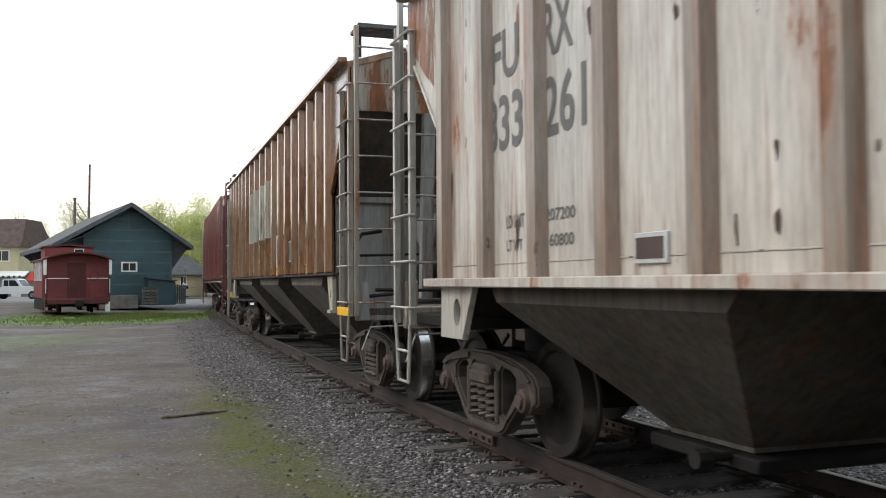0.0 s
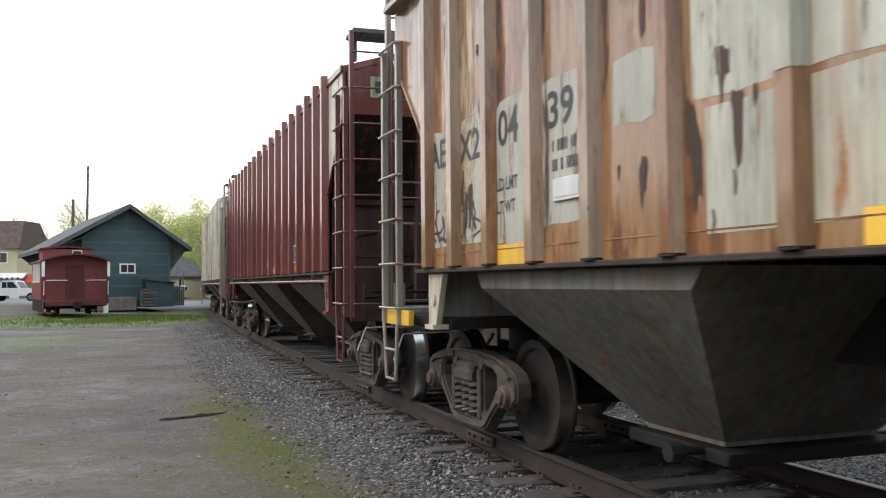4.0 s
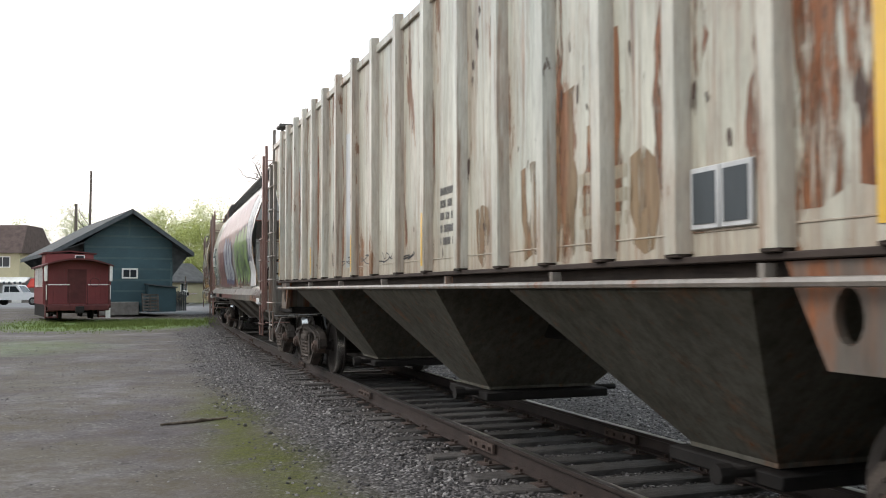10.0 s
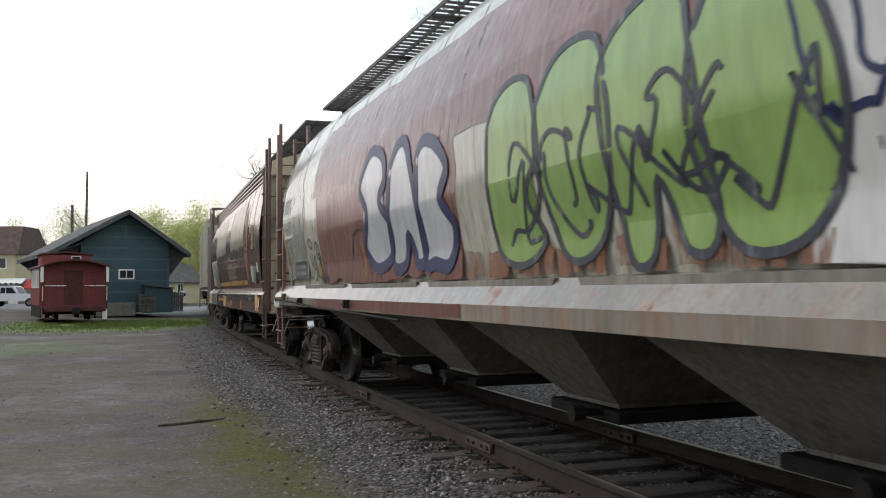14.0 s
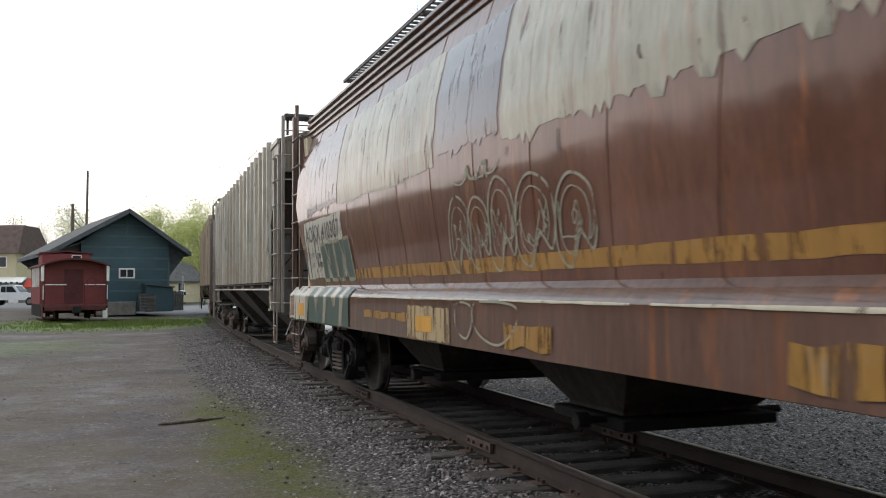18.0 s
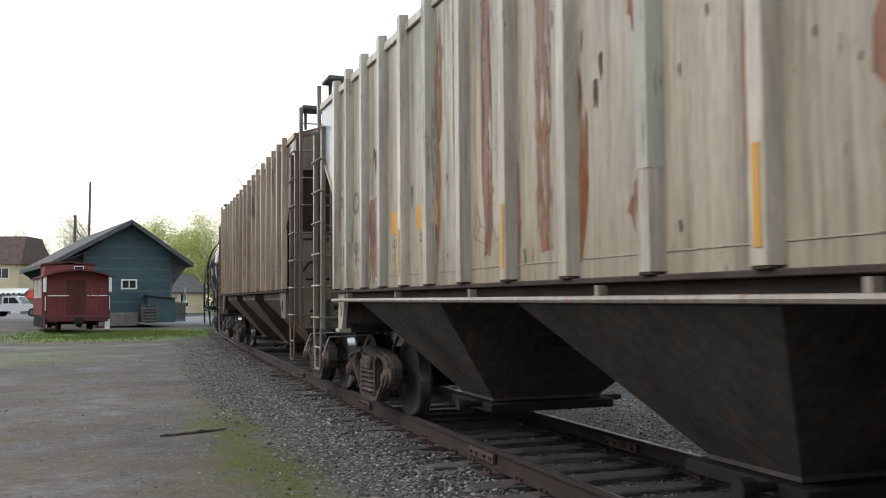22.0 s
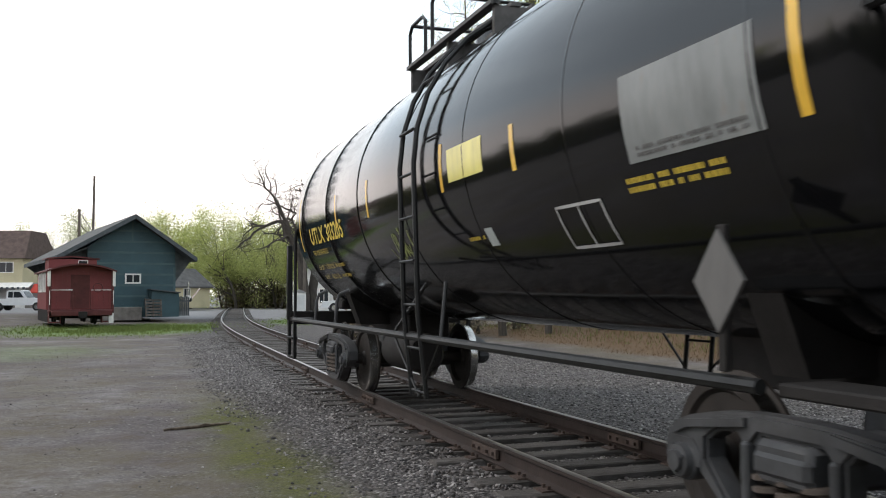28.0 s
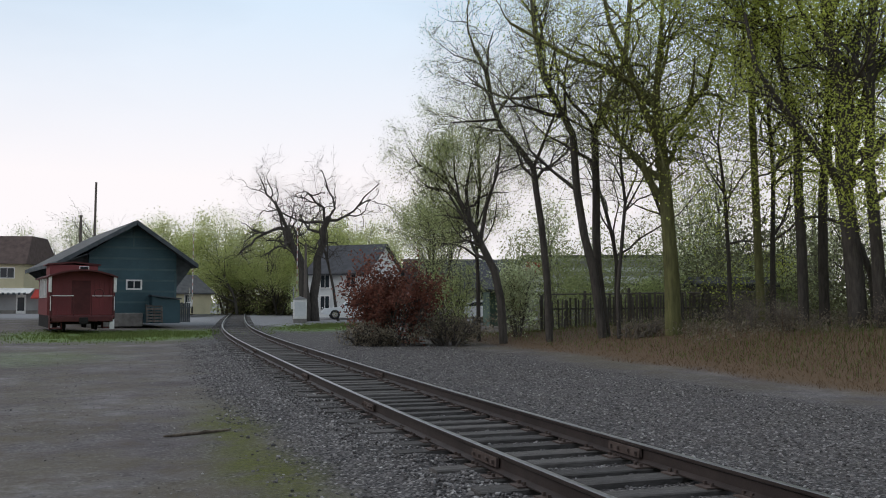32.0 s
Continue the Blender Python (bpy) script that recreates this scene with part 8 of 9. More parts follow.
def scrawl(seed, x0, x1, z0, z1, n, loops=3):
    """Hand-drawn looping signature lines."""
    r = random.Random(seed)
    out = []
    for k in range(n):
        cx = x0 + (x1 - x0) * (k + .5) / n
        w, h = (x1 - x0) / n * .7, (z1 - z0) * .5
        a0, ln = r.uniform(0, 6), []
        for i in range(14):
            a = a0 + i * r.uniform(.25, .6)
            ln.append((cx + w * math.cos(a) * r.uniform(.5, 1) + (i - 7) * .02, (z0 + z1) / 2 + h * math.sin(a) * r.uniform(.6, 1)))
        for _ in range(2):          # round the corners
            ln = [ln[0]] + [q for a, b in zip(ln[:-1], ln[1:]) for q in ((a[0] * .75 + b[0] * .25, a[1] * .75 + b[1] * .25), (a[0] * .25 + b[0] * .75, a[1] * .25 + b[1] * .75))] + [ln[-1]]
        out.append(ln)
    return out


def mark(key, text, x0, x1, z0, z1, mat, name="letter", lift=.006, bold=.0):
    """Stencilled writing fitted into a field on the near side of a car."""
    cu = bpy.data.curves.new("letters", "FONT")
    cu.body, cu.size, cu.resolution_u, cu.offset = text, 1.0, 3, bold
    ob = bpy.data.objects.new("letters", cu)
    me = bpy.data.meshes.new_from_object(ob)
    bpy.data.objects.remove(ob)
    vs = [v.co.copy() for v in me.vertices]
    fs = [tuple(p.vertices) for p in me.polygons]
    bpy.data.meshes.remove(me)
    ax, bx, ay, by = min(v.x for v in vs), max(v.x for v in vs), min(v.y for v in vs), max(v.y for v in vs)
    v, _ = on_side(key, [(x0 + (p.x - ax) / (bx - ax) * (x1 - x0), z0 + (p.y - ay) / (by - ay) * (z1 - z0)) for p in vs], fs, lift)
    # one part for each character: faces whose spans in x overlap belong together
    spans = sorted((min(v[i][0] for i in f), max(v[i][0] for i in f), f) for f in fs)
    groups, end = [], None
    for a, b, f in spans:
        if end is None or a > end - 1e-4:
            groups.append([])
            end = b
        groups[-1].append(f)
        end = max(end, b)
    for faces in groups:
        used = sorted({i for f in faces for i in f})
        where = {i: k for k, i in enumerate(used)}
        part(name, Geo().add([v[i] for i in used], [tuple(where[i] for i in f) for f in faces]), P_[mat], CAR[key], smooth=0)


def bars(key, mat, x0, x1, z0, z1, rows, seed=1, name="stencil_text", lift=.006):
    """Writing too small to read, as plain bars."""
    r = random.Random(seed)
    g = Geo()
    hgt = (z1 - z0) / rows
    for k in range(rows):
        z = z0 + k * hgt
        x = x0
        while x < x1 - .012:
            w = min(x1 - x, r.uniform(.014, .03))
            v, f = on_side(key, rect(x, x + w, z + hgt * .2, z + hgt * .8), [(0, 1, 2, 3)], lift)
            g.add(v, f)
            x += w + (.012 if r.random() < .82 else .05)
    return part(name, g, P_[mat], CAR[key], smooth=0)


def plate(key, name, mat, x0, x1, z0, z1, frame="tan", label="", inner=.025):
    """A framed placard bolted to the side."""
    y = face_y(key, (z0 + z1) / 2)
    g = Geo().bbox(x0, x1, -y - .022, -y + .01, z0, z1, .004)
    ob = part(name, g, P_[frame], CAR[key], label)
    part("card", Geo().box(x0 + inner, x1 - inner, -y - .026, -y - .02, z0 + inner, z1 - inner), P_[mat], ob)
    return ob


def posts_at(key):
    _, n, L = RIBBED[key]
    return post_places(L, n, {"B": .16, "C": -.07, "G": .05}.get(key, 0.0)), (.12 if key == "A" else .1)


def post_paint(key, mat, x, z0, z1, name="reflective_tape", half=1.0):
    """Tape or paint wrapped round the post nearest to x."""
    xs, w = posts_at(key)
    x = min(xs, key=lambda q: abs(q - x))
    h, y = w / 2, -1.61
    if half < 1:
        part(name, Geo().add([(x - h * half, y - .004, z0), (x + h * half, y - .004, z0), (x + h * half, y - .004, z1), (x - h * half, y - .004, z1)], [(0, 1, 2, 3)]), P_[mat], CAR[key], smooth=0)
        return
    g = Geo().add([(x - h - .031, -1.534, z0), (x - h - .002, y - .004, z0), (x + h + .002, y - .004, z0), (x + h + .031, -1.534, z0), (x - h - .031, -1.534, z1), (x - h - .002, y - .004, z1), (x + h + .002, y - .004, z1), (x + h + .031, -1.534, z1)],
                  [(0, 1, 5, 4), (1, 2, 6, 5), (2, 3, 7, 6)])
    part(name, g, P_[mat], CAR[key], smooth=20)


def over_posts(key, mat, x0, x1, z0, z1):
    for x in posts_at(key)[0]:
        if x0 - .05 < x < x1 + .05:
            post_paint(key, mat, x, z0, z1, "paint_patch")


# ivory hopper
for txt, a, b, c, d in (("FU", -5.53, -5.07, 2.81, 3.17), ("RX", -4.7, -4.29, 2.81, 3.16), ("833", -5.64, -5.01, 2.31, 2.71), ("261", -4.69, -4.14, 2.3, 2.69), ("LD LMT", -5.29, -5.0, 1.76, 1.85), ("LT WT", -5.29, -5.03, 1.6, 1.68), ("207200", -4.68, -4.29, 1.77, 1.85), ("60800", -4.63, -4.31, 1.61, 1.69)):
    mark("A", txt, a, b, c, d, "grey_ink", bold=.02)
plate("A", "placard", "brown_ink", -3.62, -3.32, 1.48, 1.64, "white", "small placard in a white frame")
area_paint("A", "rust_patch", "rust_patch", [(-7.5, 3.98), (-7.5, 3.62), (-7.0, 3.2), (-6.6, 2.95), (-6.55, 3.5), (-6.6, 3.98)], .004, "rusted corner")
# rusty hopper
area_paint("B", "paint_patch", "silver", ragged(-2.85, 1.47, 2.24, 3.34, 1, .012, .3), .004, "roller-painted silver grey band")
over_posts("B", "silver", -2.85, 1.4, 2.24, 3.34)
area_paint("B", "paint_patch", "silver", ragged(2.3, 2.86, 2.22, 3.4, 2, .012, .3), .004, "roller-painted silver grey patch")
area_paint("B", "paint_patch", "silver", ragged(-2.75, -1.4, 1.62, 2.2, 4, .012, .3), .004, "roller-painted silver grey patch")
area_paint("B", "paint_patch", "pale", ragged(-3.57, -3.0, 2.24, 2.6, 3, .02), .005, "pale grey patch")
for a, b, c, d in ((-6.64, -6.16, 1.7, 2.66), (-5.95, -5.4, 1.7, 2.66), (-5.27, -4.66, 1.66, 2.68), (-4.45, -3.84, 1.75, 2.66)):
    area_paint("B", "paint_patch", "pale", ragged(a, b, c, d, a, .015), .004, "pale grey panel behind the stencils")
for txt, a, b, c, d in (("AE", -6.6, -6.2, 2.35, 2.59), ("X2", -5.91, -5.48, 2.33, 2.57), ("04", -5.14, -4.8, 2.35, 2.61), ("39", -4.36, -4.02, 2.35, 2.59), ("LD LMT", -5.17, -4.82, 2.04, 2.13), ("LT WT", -5.17, -4.86, 1.88, 1.97)):
    mark("B", txt, a, b, c, d, "black", lift=.008, bold=.02)
plate("B", "placard", "white", -4.27, -3.91, 1.89, 2.03, "white", "blank white plate")
bars("B", "black", -4.3, -3.9, 2.06, 2.3, 2, 5, lift=.009)
for a, b in ((-5.2, -4.66), (-1.82, -1.34), (1.5, 1.93), (4.7, 5.18)):
    area_paint("B", "reflective_tape", "tape", rect(a, b, 1.52, 1.66), .006)
area_paint("B", "notice", "white", rect(1.5, 2.1, 1.66, 2.24), .006, "white stencilled notice")
bars("B", "grey_ink", 1.59, 2.0, 1.8, 2.16, 4, 6, lift=.01)
plate("B", "placard", "dark_plate", 3.14, 3.38, 1.73, 2.07, "tan", "dark placard in a tan frame")
plate("B", "placard", "dark_plate", 3.4, 3.64, 1.73, 2.07, "tan", "dark placard in a tan frame")
strokes("B", "graffiti", "black", scrawl(3, -6.62, -5.5, 1.68, 2.05, 4), .02, .009, "black scribbled signature")
strokes("B", "graffiti", "chalk_green", scrawl(4, .7, 1.2, 1.85, 2.05, 2), .008, .006, "faint chalk line")
part("sill_plate", Geo().bbox(-LB / 2 - .01, -LB / 2 + .75, -1.555, -1.5, 1.0, 1.14, .004), P_["tape"], car_b, "yellow plate on the end sill")
# cream panels, with the reflected highlights put into their colour
for k, (a, b, c, d) in enumerate(((-1.3, -.52, 1.64, 2.2), (-.4, .4, 1.66, 2.2), (.5, 1.3, 1.64, 2.2), (1.55, 2.25, 2.4, 3.8), (4.1, 4.9, 1.7, 2.6), (5.0, 5.8, 2.0, 3.7), (-6.3, -5.6, 1.7, 3.6))):
    area_paint("B", "stain", "cream_highlight_wash", ragged(a, b, c, d, 182 + k, .03, .12), .0041, "cream paint left between the rust")
area_paint("B", "stain", "lilac", ragged(2.92, 3.95, 1.64, 3.9, 181, .03, .2), .0042, "sooty purple-brown panels")
area_paint("B", "stain", "brown_red", ragged(4.6, 6.4, 1.62, 3.9, 8, .1), .004, "dark rust stain")
# maroon hopper
for txt, a, b, c, d in (("AT", -5.86, -5.48, 2.56, 2.89), ("SF", -5.16, -4.8, 2.6, 2.9), ("3", -6.36, -6.2, 2.22, 2.46), ("13", -5.88, -5.5, 2.2, 2.47), ("52", -5.17, -4.77, 2.2, 2.48), ("6", -4.4, -4.2, 2.2, 2.48), ("LD LMT", -5.88, -5.54, 1.84, 1.92), ("LT WT", -5.88, -5.58, 1.7, 1.78)):
    mark("C", txt, a, b, c, d, "cream_ink", bold=.02)
bars("C", "cream_ink", -5.12, -4.77, 1.68, 1.94, 2, 7)
for a, b, c, d in ((-6.64, -6.26, 1.78, 2.14), (-4.35, -3.9, 1.6, 1.7), (-2.1, -1.68, 1.6, 1.7), (1.33, 1.78, 1.59, 1.69), (3.8, 4.26, 1.59, 1.7)):
    area_paint("C", "reflective_tape", "tape", rect(a, b, c, d), .006)
plate("C", "placard", "dark_plate", 3.82, 4.03, 1.72, 2.0, "sheet_grey", "dark placard in a pale frame")
plate("C", "placard", "dark_plate", 4.04, 4.25, 1.72, 2.0, "sheet_grey", "dark placard in a pale frame")
area_paint("C", "notice", "sheet_grey", rect(3.96, 4.08, 2.03, 2.11), .006, "small pale label")
area_paint("C", "scuff_mark", "brown_red", ragged(1.36, 1.84, 1.72, 1.88, 33, .02), .005, "pale rubbed patch")
strokes("C", "graffiti", "chalk", [[(2.36, 2.04), (2.24, 2.05), (2.23, 1.98), (2.35, 1.97)], [(2.42, 1.97), (2.46, 2.05), (2.55, 2.0), (2.42, 1.97)], [(2.3, 1.9), (2.31, 1.8), (2.4, 1.8)]], .012, .006, "faint chalk marks")
end_plate = part("notice", Geo().box(LC / 2 - .355, LC / 2 - .345, -1.18, -.84, 3.66, 3.92), P_["tan"], car_c, "yellowed notice on the end panel", smooth=0)
part("card", Geo().box(LC / 2 - .345, LC / 2 - .338, -1.12, -.9, 3.72, 3.86), P_["dark_plate"], end_plate, smooth=0)
strokes("C", "graffiti", "spray_silver", scrawl(11, -6.5, -4.6, 3.25, 3.85, 4), .045, .009, "faded silver signature")
bars("C", "chalk", .42, .92, 1.7, 1.86, 3, 82)
# white hopper with rusty posts
for txt, a, b, c, d in (("MW", -6.51, -6.09, 2.27, 2.57), ("CX", -5.76, -5.43, 2.29, 2.57), ("462", -6.52, -6.09, 1.96, 2.23), ("901", -5.79, -5.36, 1.95, 2.23)):
    mark("D", txt, a, b, c, d, "black", bold=.035)
for x, c, d in ((-6.65, 1.62, 2.6), (-3.8, 1.6, 1.99), (-1.34, 1.6, 2.03), (1.36, 1.6, 2.07), (6.6, 1.62, 3.2)):
    post_paint("D", "tape", x, c, d, half=.9 if x > 6 else .45)
area_paint("D", "stain", "rust_patch", ragged(5.98, 6.45, 1.75, 3.7, 91, .06, .12), .0045, "large rust stain")
area_paint("D", "stain", "rust_patch", smooth_loop([(5.05, 2.2), (5.12, 2.45), (5.06, 2.75), (5.0, 2.5)]), .0045, "small rust scab")
for k, (a, b, c, d) in enumerate(((3.35, 3.62, 1.62, 2.2), (3.75, 4.1, 1.6, 2.6), (4.22, 4.6, 1.6, 2.35), (4.75, 4.98, 1.6, 2.1), (5.8, 5.96, 1.62, 2.5), (2.5, 2.7, 1.6, 2.0))):
    area_paint("D", "stain", "ochre_run", ragged(a, b, c, d, 140 + k, .05, .1), .0042, "ochre rust bloom low on the side")
bars("D", "grey_ink", 1.62, 2.02, 1.75, 2.28, 5, 8)
bars("D", "tan", 4.15, 4.7, 1.72, 2.1, 3, 81)
for a, b in ((-5.1, -4.66), (-1.9, -1.55)):
    area_paint("D", "paint_patch", "blue_grey", ragged(a, b, 1.66, 3.3, a, .012, .3), .0042, "blue-grey repainted panel")
bars("D", "grey_ink", -4.2, -3.7, 2.2, 2.42, 1, 83)
mark("D", "LO", -2.6, -2.38, 2.28, 2.42, "grey_ink", bold=.02)
strokes("D", "graffiti", "black", scrawl(21, -2.6, .8, 1.66, 1.8, 5), .012, .007, "black scribbles low on the side")
plate("D", "placard", "dark_plate", 5.3, 5.52, 1.67, 1.96, "white", "dark placard in a white frame")
plate("D", "placard", "dark_plate", 5.53, 5.75, 1.67, 1.96, "white", "dark placard in a white frame")
# beige hopper
for a, b, c, d in ((-6.56, -6.0, 1.72, 2.72), (-5.86, -5.32, 1.72, 2.72), (-4.24, -3.74, 1.68, 2.02), (-3.42, -2.88, 1.7, 2.02)):
    area_paint("G", "paint_patch", "tan", ragged(a, b, c, d, a, .012), .004, "yellowed panel behind the stencils")
for txt, a, b, c, d in (("PL", -6.47, -6.13, 2.4, 2.65), ("CX", -5.8, -5.42, 2.37, 2.63), ("217", -6.5, -6.06, 1.79, 2.05), ("95", -5.76, -5.41, 1.8, 2.06), ("202300", -3.35, -2.94, 1.91, 1.99), ("60700", -3.29, -2.94, 1.77, 1.85), ("LD LMT", -4.2, -3.8, 1.9, 1.98), ("LT WT", -4.2, -3.84, 1.76, 1.84)):
    mark("G", txt, a, b, c, d, "grey_ink", lift=.008, bold=.025)
area_paint("G", "paint_patch", "pale", ragged(-5.12, -4.62, 1.6, 2.5, 30, .02), .004, "whitish scraped patch")
area_paint("G", "stain", "brown_red", ragged(-5.1, -4.66, 1.6, 2.44, 31, .06, .08), .005, "red-brown blotches")
area_paint("G", "stain", "red", ragged(-4.98, -4.7, 1.95, 2.46, 32, .06, .08), .006, "faded red smear")
for a, b in ((-4.26, -3.71), (-3.44, -2.87)):
    area_paint("G", "paint_patch", "orange_bright", ragged(a, b, 2.03, 2.25, a, .015), .006, "orange band")
for x, c, d in ((-3.63, 1.6, 2.05), (-1.2, 1.6, 2.05), (3.78, 1.6, 2.04), (1.3, 1.6, 2.04), (6.6, 1.62, 2.1)):
    post_paint("G", "orange_bright", x, c, d, half=.5)
for i, x in enumerate(posts_at("G")[0]):
    if i % 4 == 1:
        post_paint("G", "pale", x, 2.05, 3.98, "paint_patch")
plate("G", "placard", "brown_ink", 3.88, 4.3, 1.78, 2.12, "tan", "dark brown placard in a pale frame")
plate("G", "placard", "brown_ink", 4.69, 5.1, 1.78, 2.12, "tan", "dark brown placard in a pale frame")
strokes("G", "graffiti", "grey_ink", scrawl(22, -2.0, -1.6, 1.75, 2.1, 2), .008, .007, "thin black scrawl")
for k, (x, z0, z1, w) in enumerate(((-2.4, 2.0, 3.9, .1), (-1.75, 1.7, 3.8, .14), (-.8, 1.7, 3.9, .2), (2.4, 1.7, 3.9, .16), (5.4, 1.7, 3.7, .16))):
    area_paint("G", "stain", "brown_red", ragged(x - w / 2, x + w / 2, z0, z1, k + 50, .035, .2), .0045, "vertical brown rust run")
# tan hopper
for txt, a, b, c, d in (("CS", -5.74, -5.34, 2.76, 3.05), ("XT", -4.99, -4.6, 2.76, 3.06), ("26", -5.74, -5.35, 2.32, 2.62), ("05", -4.96, -4.53, 2.31, 2.62), ("71", -4.13, -3.76, 2.3, 2.62), ("LD LMT", -5.7, -5.32, 1.95, 2.06), ("LT WT", -5.7, -5.36, 1.79, 1.89), ("201600", -4.96, -4.53, 1.95, 2.06), ("61400", -4.94, -4.54, 1.79, 1.9), ("NEW 4", -4.2, -3.75, 1.78, 1.89)):
    mark("H", txt, a, b, c, d, "brown_ink", bold=.03)
plate("H", "placard", "brown_ink", -5.67, -5.4, 1.62, 1.8, "scab", "small dark brown plate")
area_paint("H", "notice", "dark_plate", rect(-6.5, -6.14, 1.75, 1.92), .006, "dark stencilled notice")
bars("H", "white", -6.46, -6.2, 1.78, 1.9, 2, 9, lift=.01)
area_paint("H", "notice", "pale", rect(-4.12, -3.73, 1.61, 1.74), .006, "pale plate low on the side")
area_paint("H", "paint_patch", "pale", [(-7.45, 3.95), (-7.45, 3.5), (-7.0, 3.0), (-6.62, 2.7), (-6.62, 3.95)], .0045, "pale grey corner sheet")
area_paint("H", "stain", "bottle", smooth_loop([(-7.2, 3.7), (-7.15, 3.2), (-6.9, 3.05), (-6.85, 3.4), (-7.0, 3.8)]), .0055, "dark green smudge")
post_paint("H", "tape", -6.6, 1.62, 2.6, half=.5)
post_paint("H", "tape", 6.6, 2.05, 2.56, half=.4)
area_paint("H", "stain", "brown_ink", ragged(-3.4, -2.9, 1.6, 1.76, 61, .04), .005, "dark scorched stain")
for k, (a, b, c, d) in enumerate(((2.28, 2.8, 1.62, 3.9), (3.05, 3.55, 1.62, 3.9), (6.0, 6.42, 1.62, 3.9), (6.58, 7.3, 3.3, 3.95))):
    area_paint("H", "paint_patch", "lilac", ragged(a, b, c, d, 62 + k, .03), .0045, "purple-grey overpainted panel")
bars("H", "soot", 4.55, 4.95, 2.5, 2.62, 1, 41)
bars("H", "soot", 5.3, 5.75, 2.5, 2.62, 1, 42)
for a, b, c, d in ((4.6, 4.9, 2.7, 3.05), (5.35, 5.68, 2.68, 3.1)):
    area_paint("H", "faded_letter", "soot", ragged(a, b, c, d, a, .03, .08), .0047, "remnant of a large dark letter")
plate("H", "placard", "dark_plate", 5.5, 5.8, 1.8, 2.05, "pale", "small framed placard")
area_paint("H", "notice", "pale", rect(4.75, 5.05, 1.66, 1.8), .007, "pale plate low on the side")
area_paint("H", "faded_emblem", "brown_red", smooth_loop([(-.6, 2.5), (.2, 2.4), (.7, 2.8), (.1, 3.2), (.7, 3.5), (-.2, 3.7), (-.8, 3.3), (-.1, 2.95)]), .0045, "remnant of a painted emblem")
# rounded hopper with graffiti
area_paint("E", "paint_patch", "red", ragged(-4.6, 4.75, 2.62, 3.6, 71, .04, .3), .004, "faded red paint")
area_paint("E", "paint_patch", "red", ragged(-4.3, 1.0, 1.48, 2.66, 72, .07, .25), .003, "faded red paint")
area_paint("E", "paint_patch", "white", ragged(4.85, 6.05, 1.49, 3.5, 73, .06), .004, "whitish peeling paint")
area_paint("E", "paint_patch", "teal", ragged(-6.95, -5.3, 1.56, 2.8, 74, .02), .004, "grey-green overpaint")
area_paint("E", "paint_patch", "night", ragged(-6.3, -5.4, 1.55, 1.82, 75, .02), .007, "blue-black block")
area_paint("E", "paint_patch", "brown_red", ragged(.9, 5.0, 1.48, 1.66, 76, .04), .005, "brown strip")
area_paint("E", "plate_paint", "white", rect(-6.9, -6.34, 2.56, 2.84), .007, "white stencil panel")
area_paint("E", "plate_paint", "white", rect(-6.9, -6.16, 2.2, 2.5), .007, "white stencil panel")
mark("E", "AEX", -6.85, -6.39, 2.59, 2.81, "black", lift=.01)
mark("E", "14600", -6.85, -6.21, 2.24, 2.46, "black", lift=.01)
bars("E", "pale", -6.2, -5.5, 1.6, 1.78, 2, 10, lift=.01)
for lines, w in (([[(-5.01, 1.99), (-5.05, 2.07), (-4.96, 2.11), (-4.84, 2.07), (-4.82, 2.0), (-4.92, 1.97), (-5.01, 2.01)], [(-5.07, 1.87), (-5.02, 1.76), (-4.93, 1.78), (-4.9, 1.88)], [(-4.93, 1.78), (-5.03, 1.62), (-4.98, 1.55), (-4.91, 1.57)]], .03),
                 ([[(-4.87, 1.57), (-4.81, 1.8), (-4.75, 1.86), (-4.67, 1.56)], [(-4.85, 1.67), (-4.68, 1.7)], [(-4.67, 1.94), (-4.61, 2.03), (-4.51, 2.04), (-4.41, 1.96), (-4.41, 1.85), (-4.49, 1.81), (-4.63, 1.87), (-4.54, 1.97)]], .034),
                 ([[(-4.58, 1.89), (-4.39, 1.84), (-4.24, 1.74), (-4.18, 1.65), (-4.24, 1.58), (-4.37, 1.55), (-4.53, 1.6), (-4.6, 1.68), (-4.48, 1.78), (-4.39, 1.73), (-4.37, 1.64)]], .028),
                 ([[(-4.8, 1.49), (-4.72, 1.54), (-4.61, 1.51), (-4.67, 1.56), (-4.55, 1.58), (-4.37, 1.56)], [(-4.31, 1.48), (-4.28, 1.56), (-4.23, 1.48), (-4.19, 1.58), (-4.17, 1.48), (-4.12, 1.6), (-4.11, 1.48)], [(-4.07, 1.74), (-4.06, 1.49), (-4.02, 1.56), (-4.0, 1.48), (-3.94, 1.57)]], .028)):
    strokes("E", "graffiti", "black", [smooth_line(q) for q in lines], w, .01, "black spray-painted signature")
area_paint("E", "graffiti", "orange", smooth_loop([(-4.56, 1.62), (-4.5, 1.8), (-4.42, 1.78), (-4.38, 1.62), (-4.45, 1.5)]), .008, "orange rust stain behind the signature")
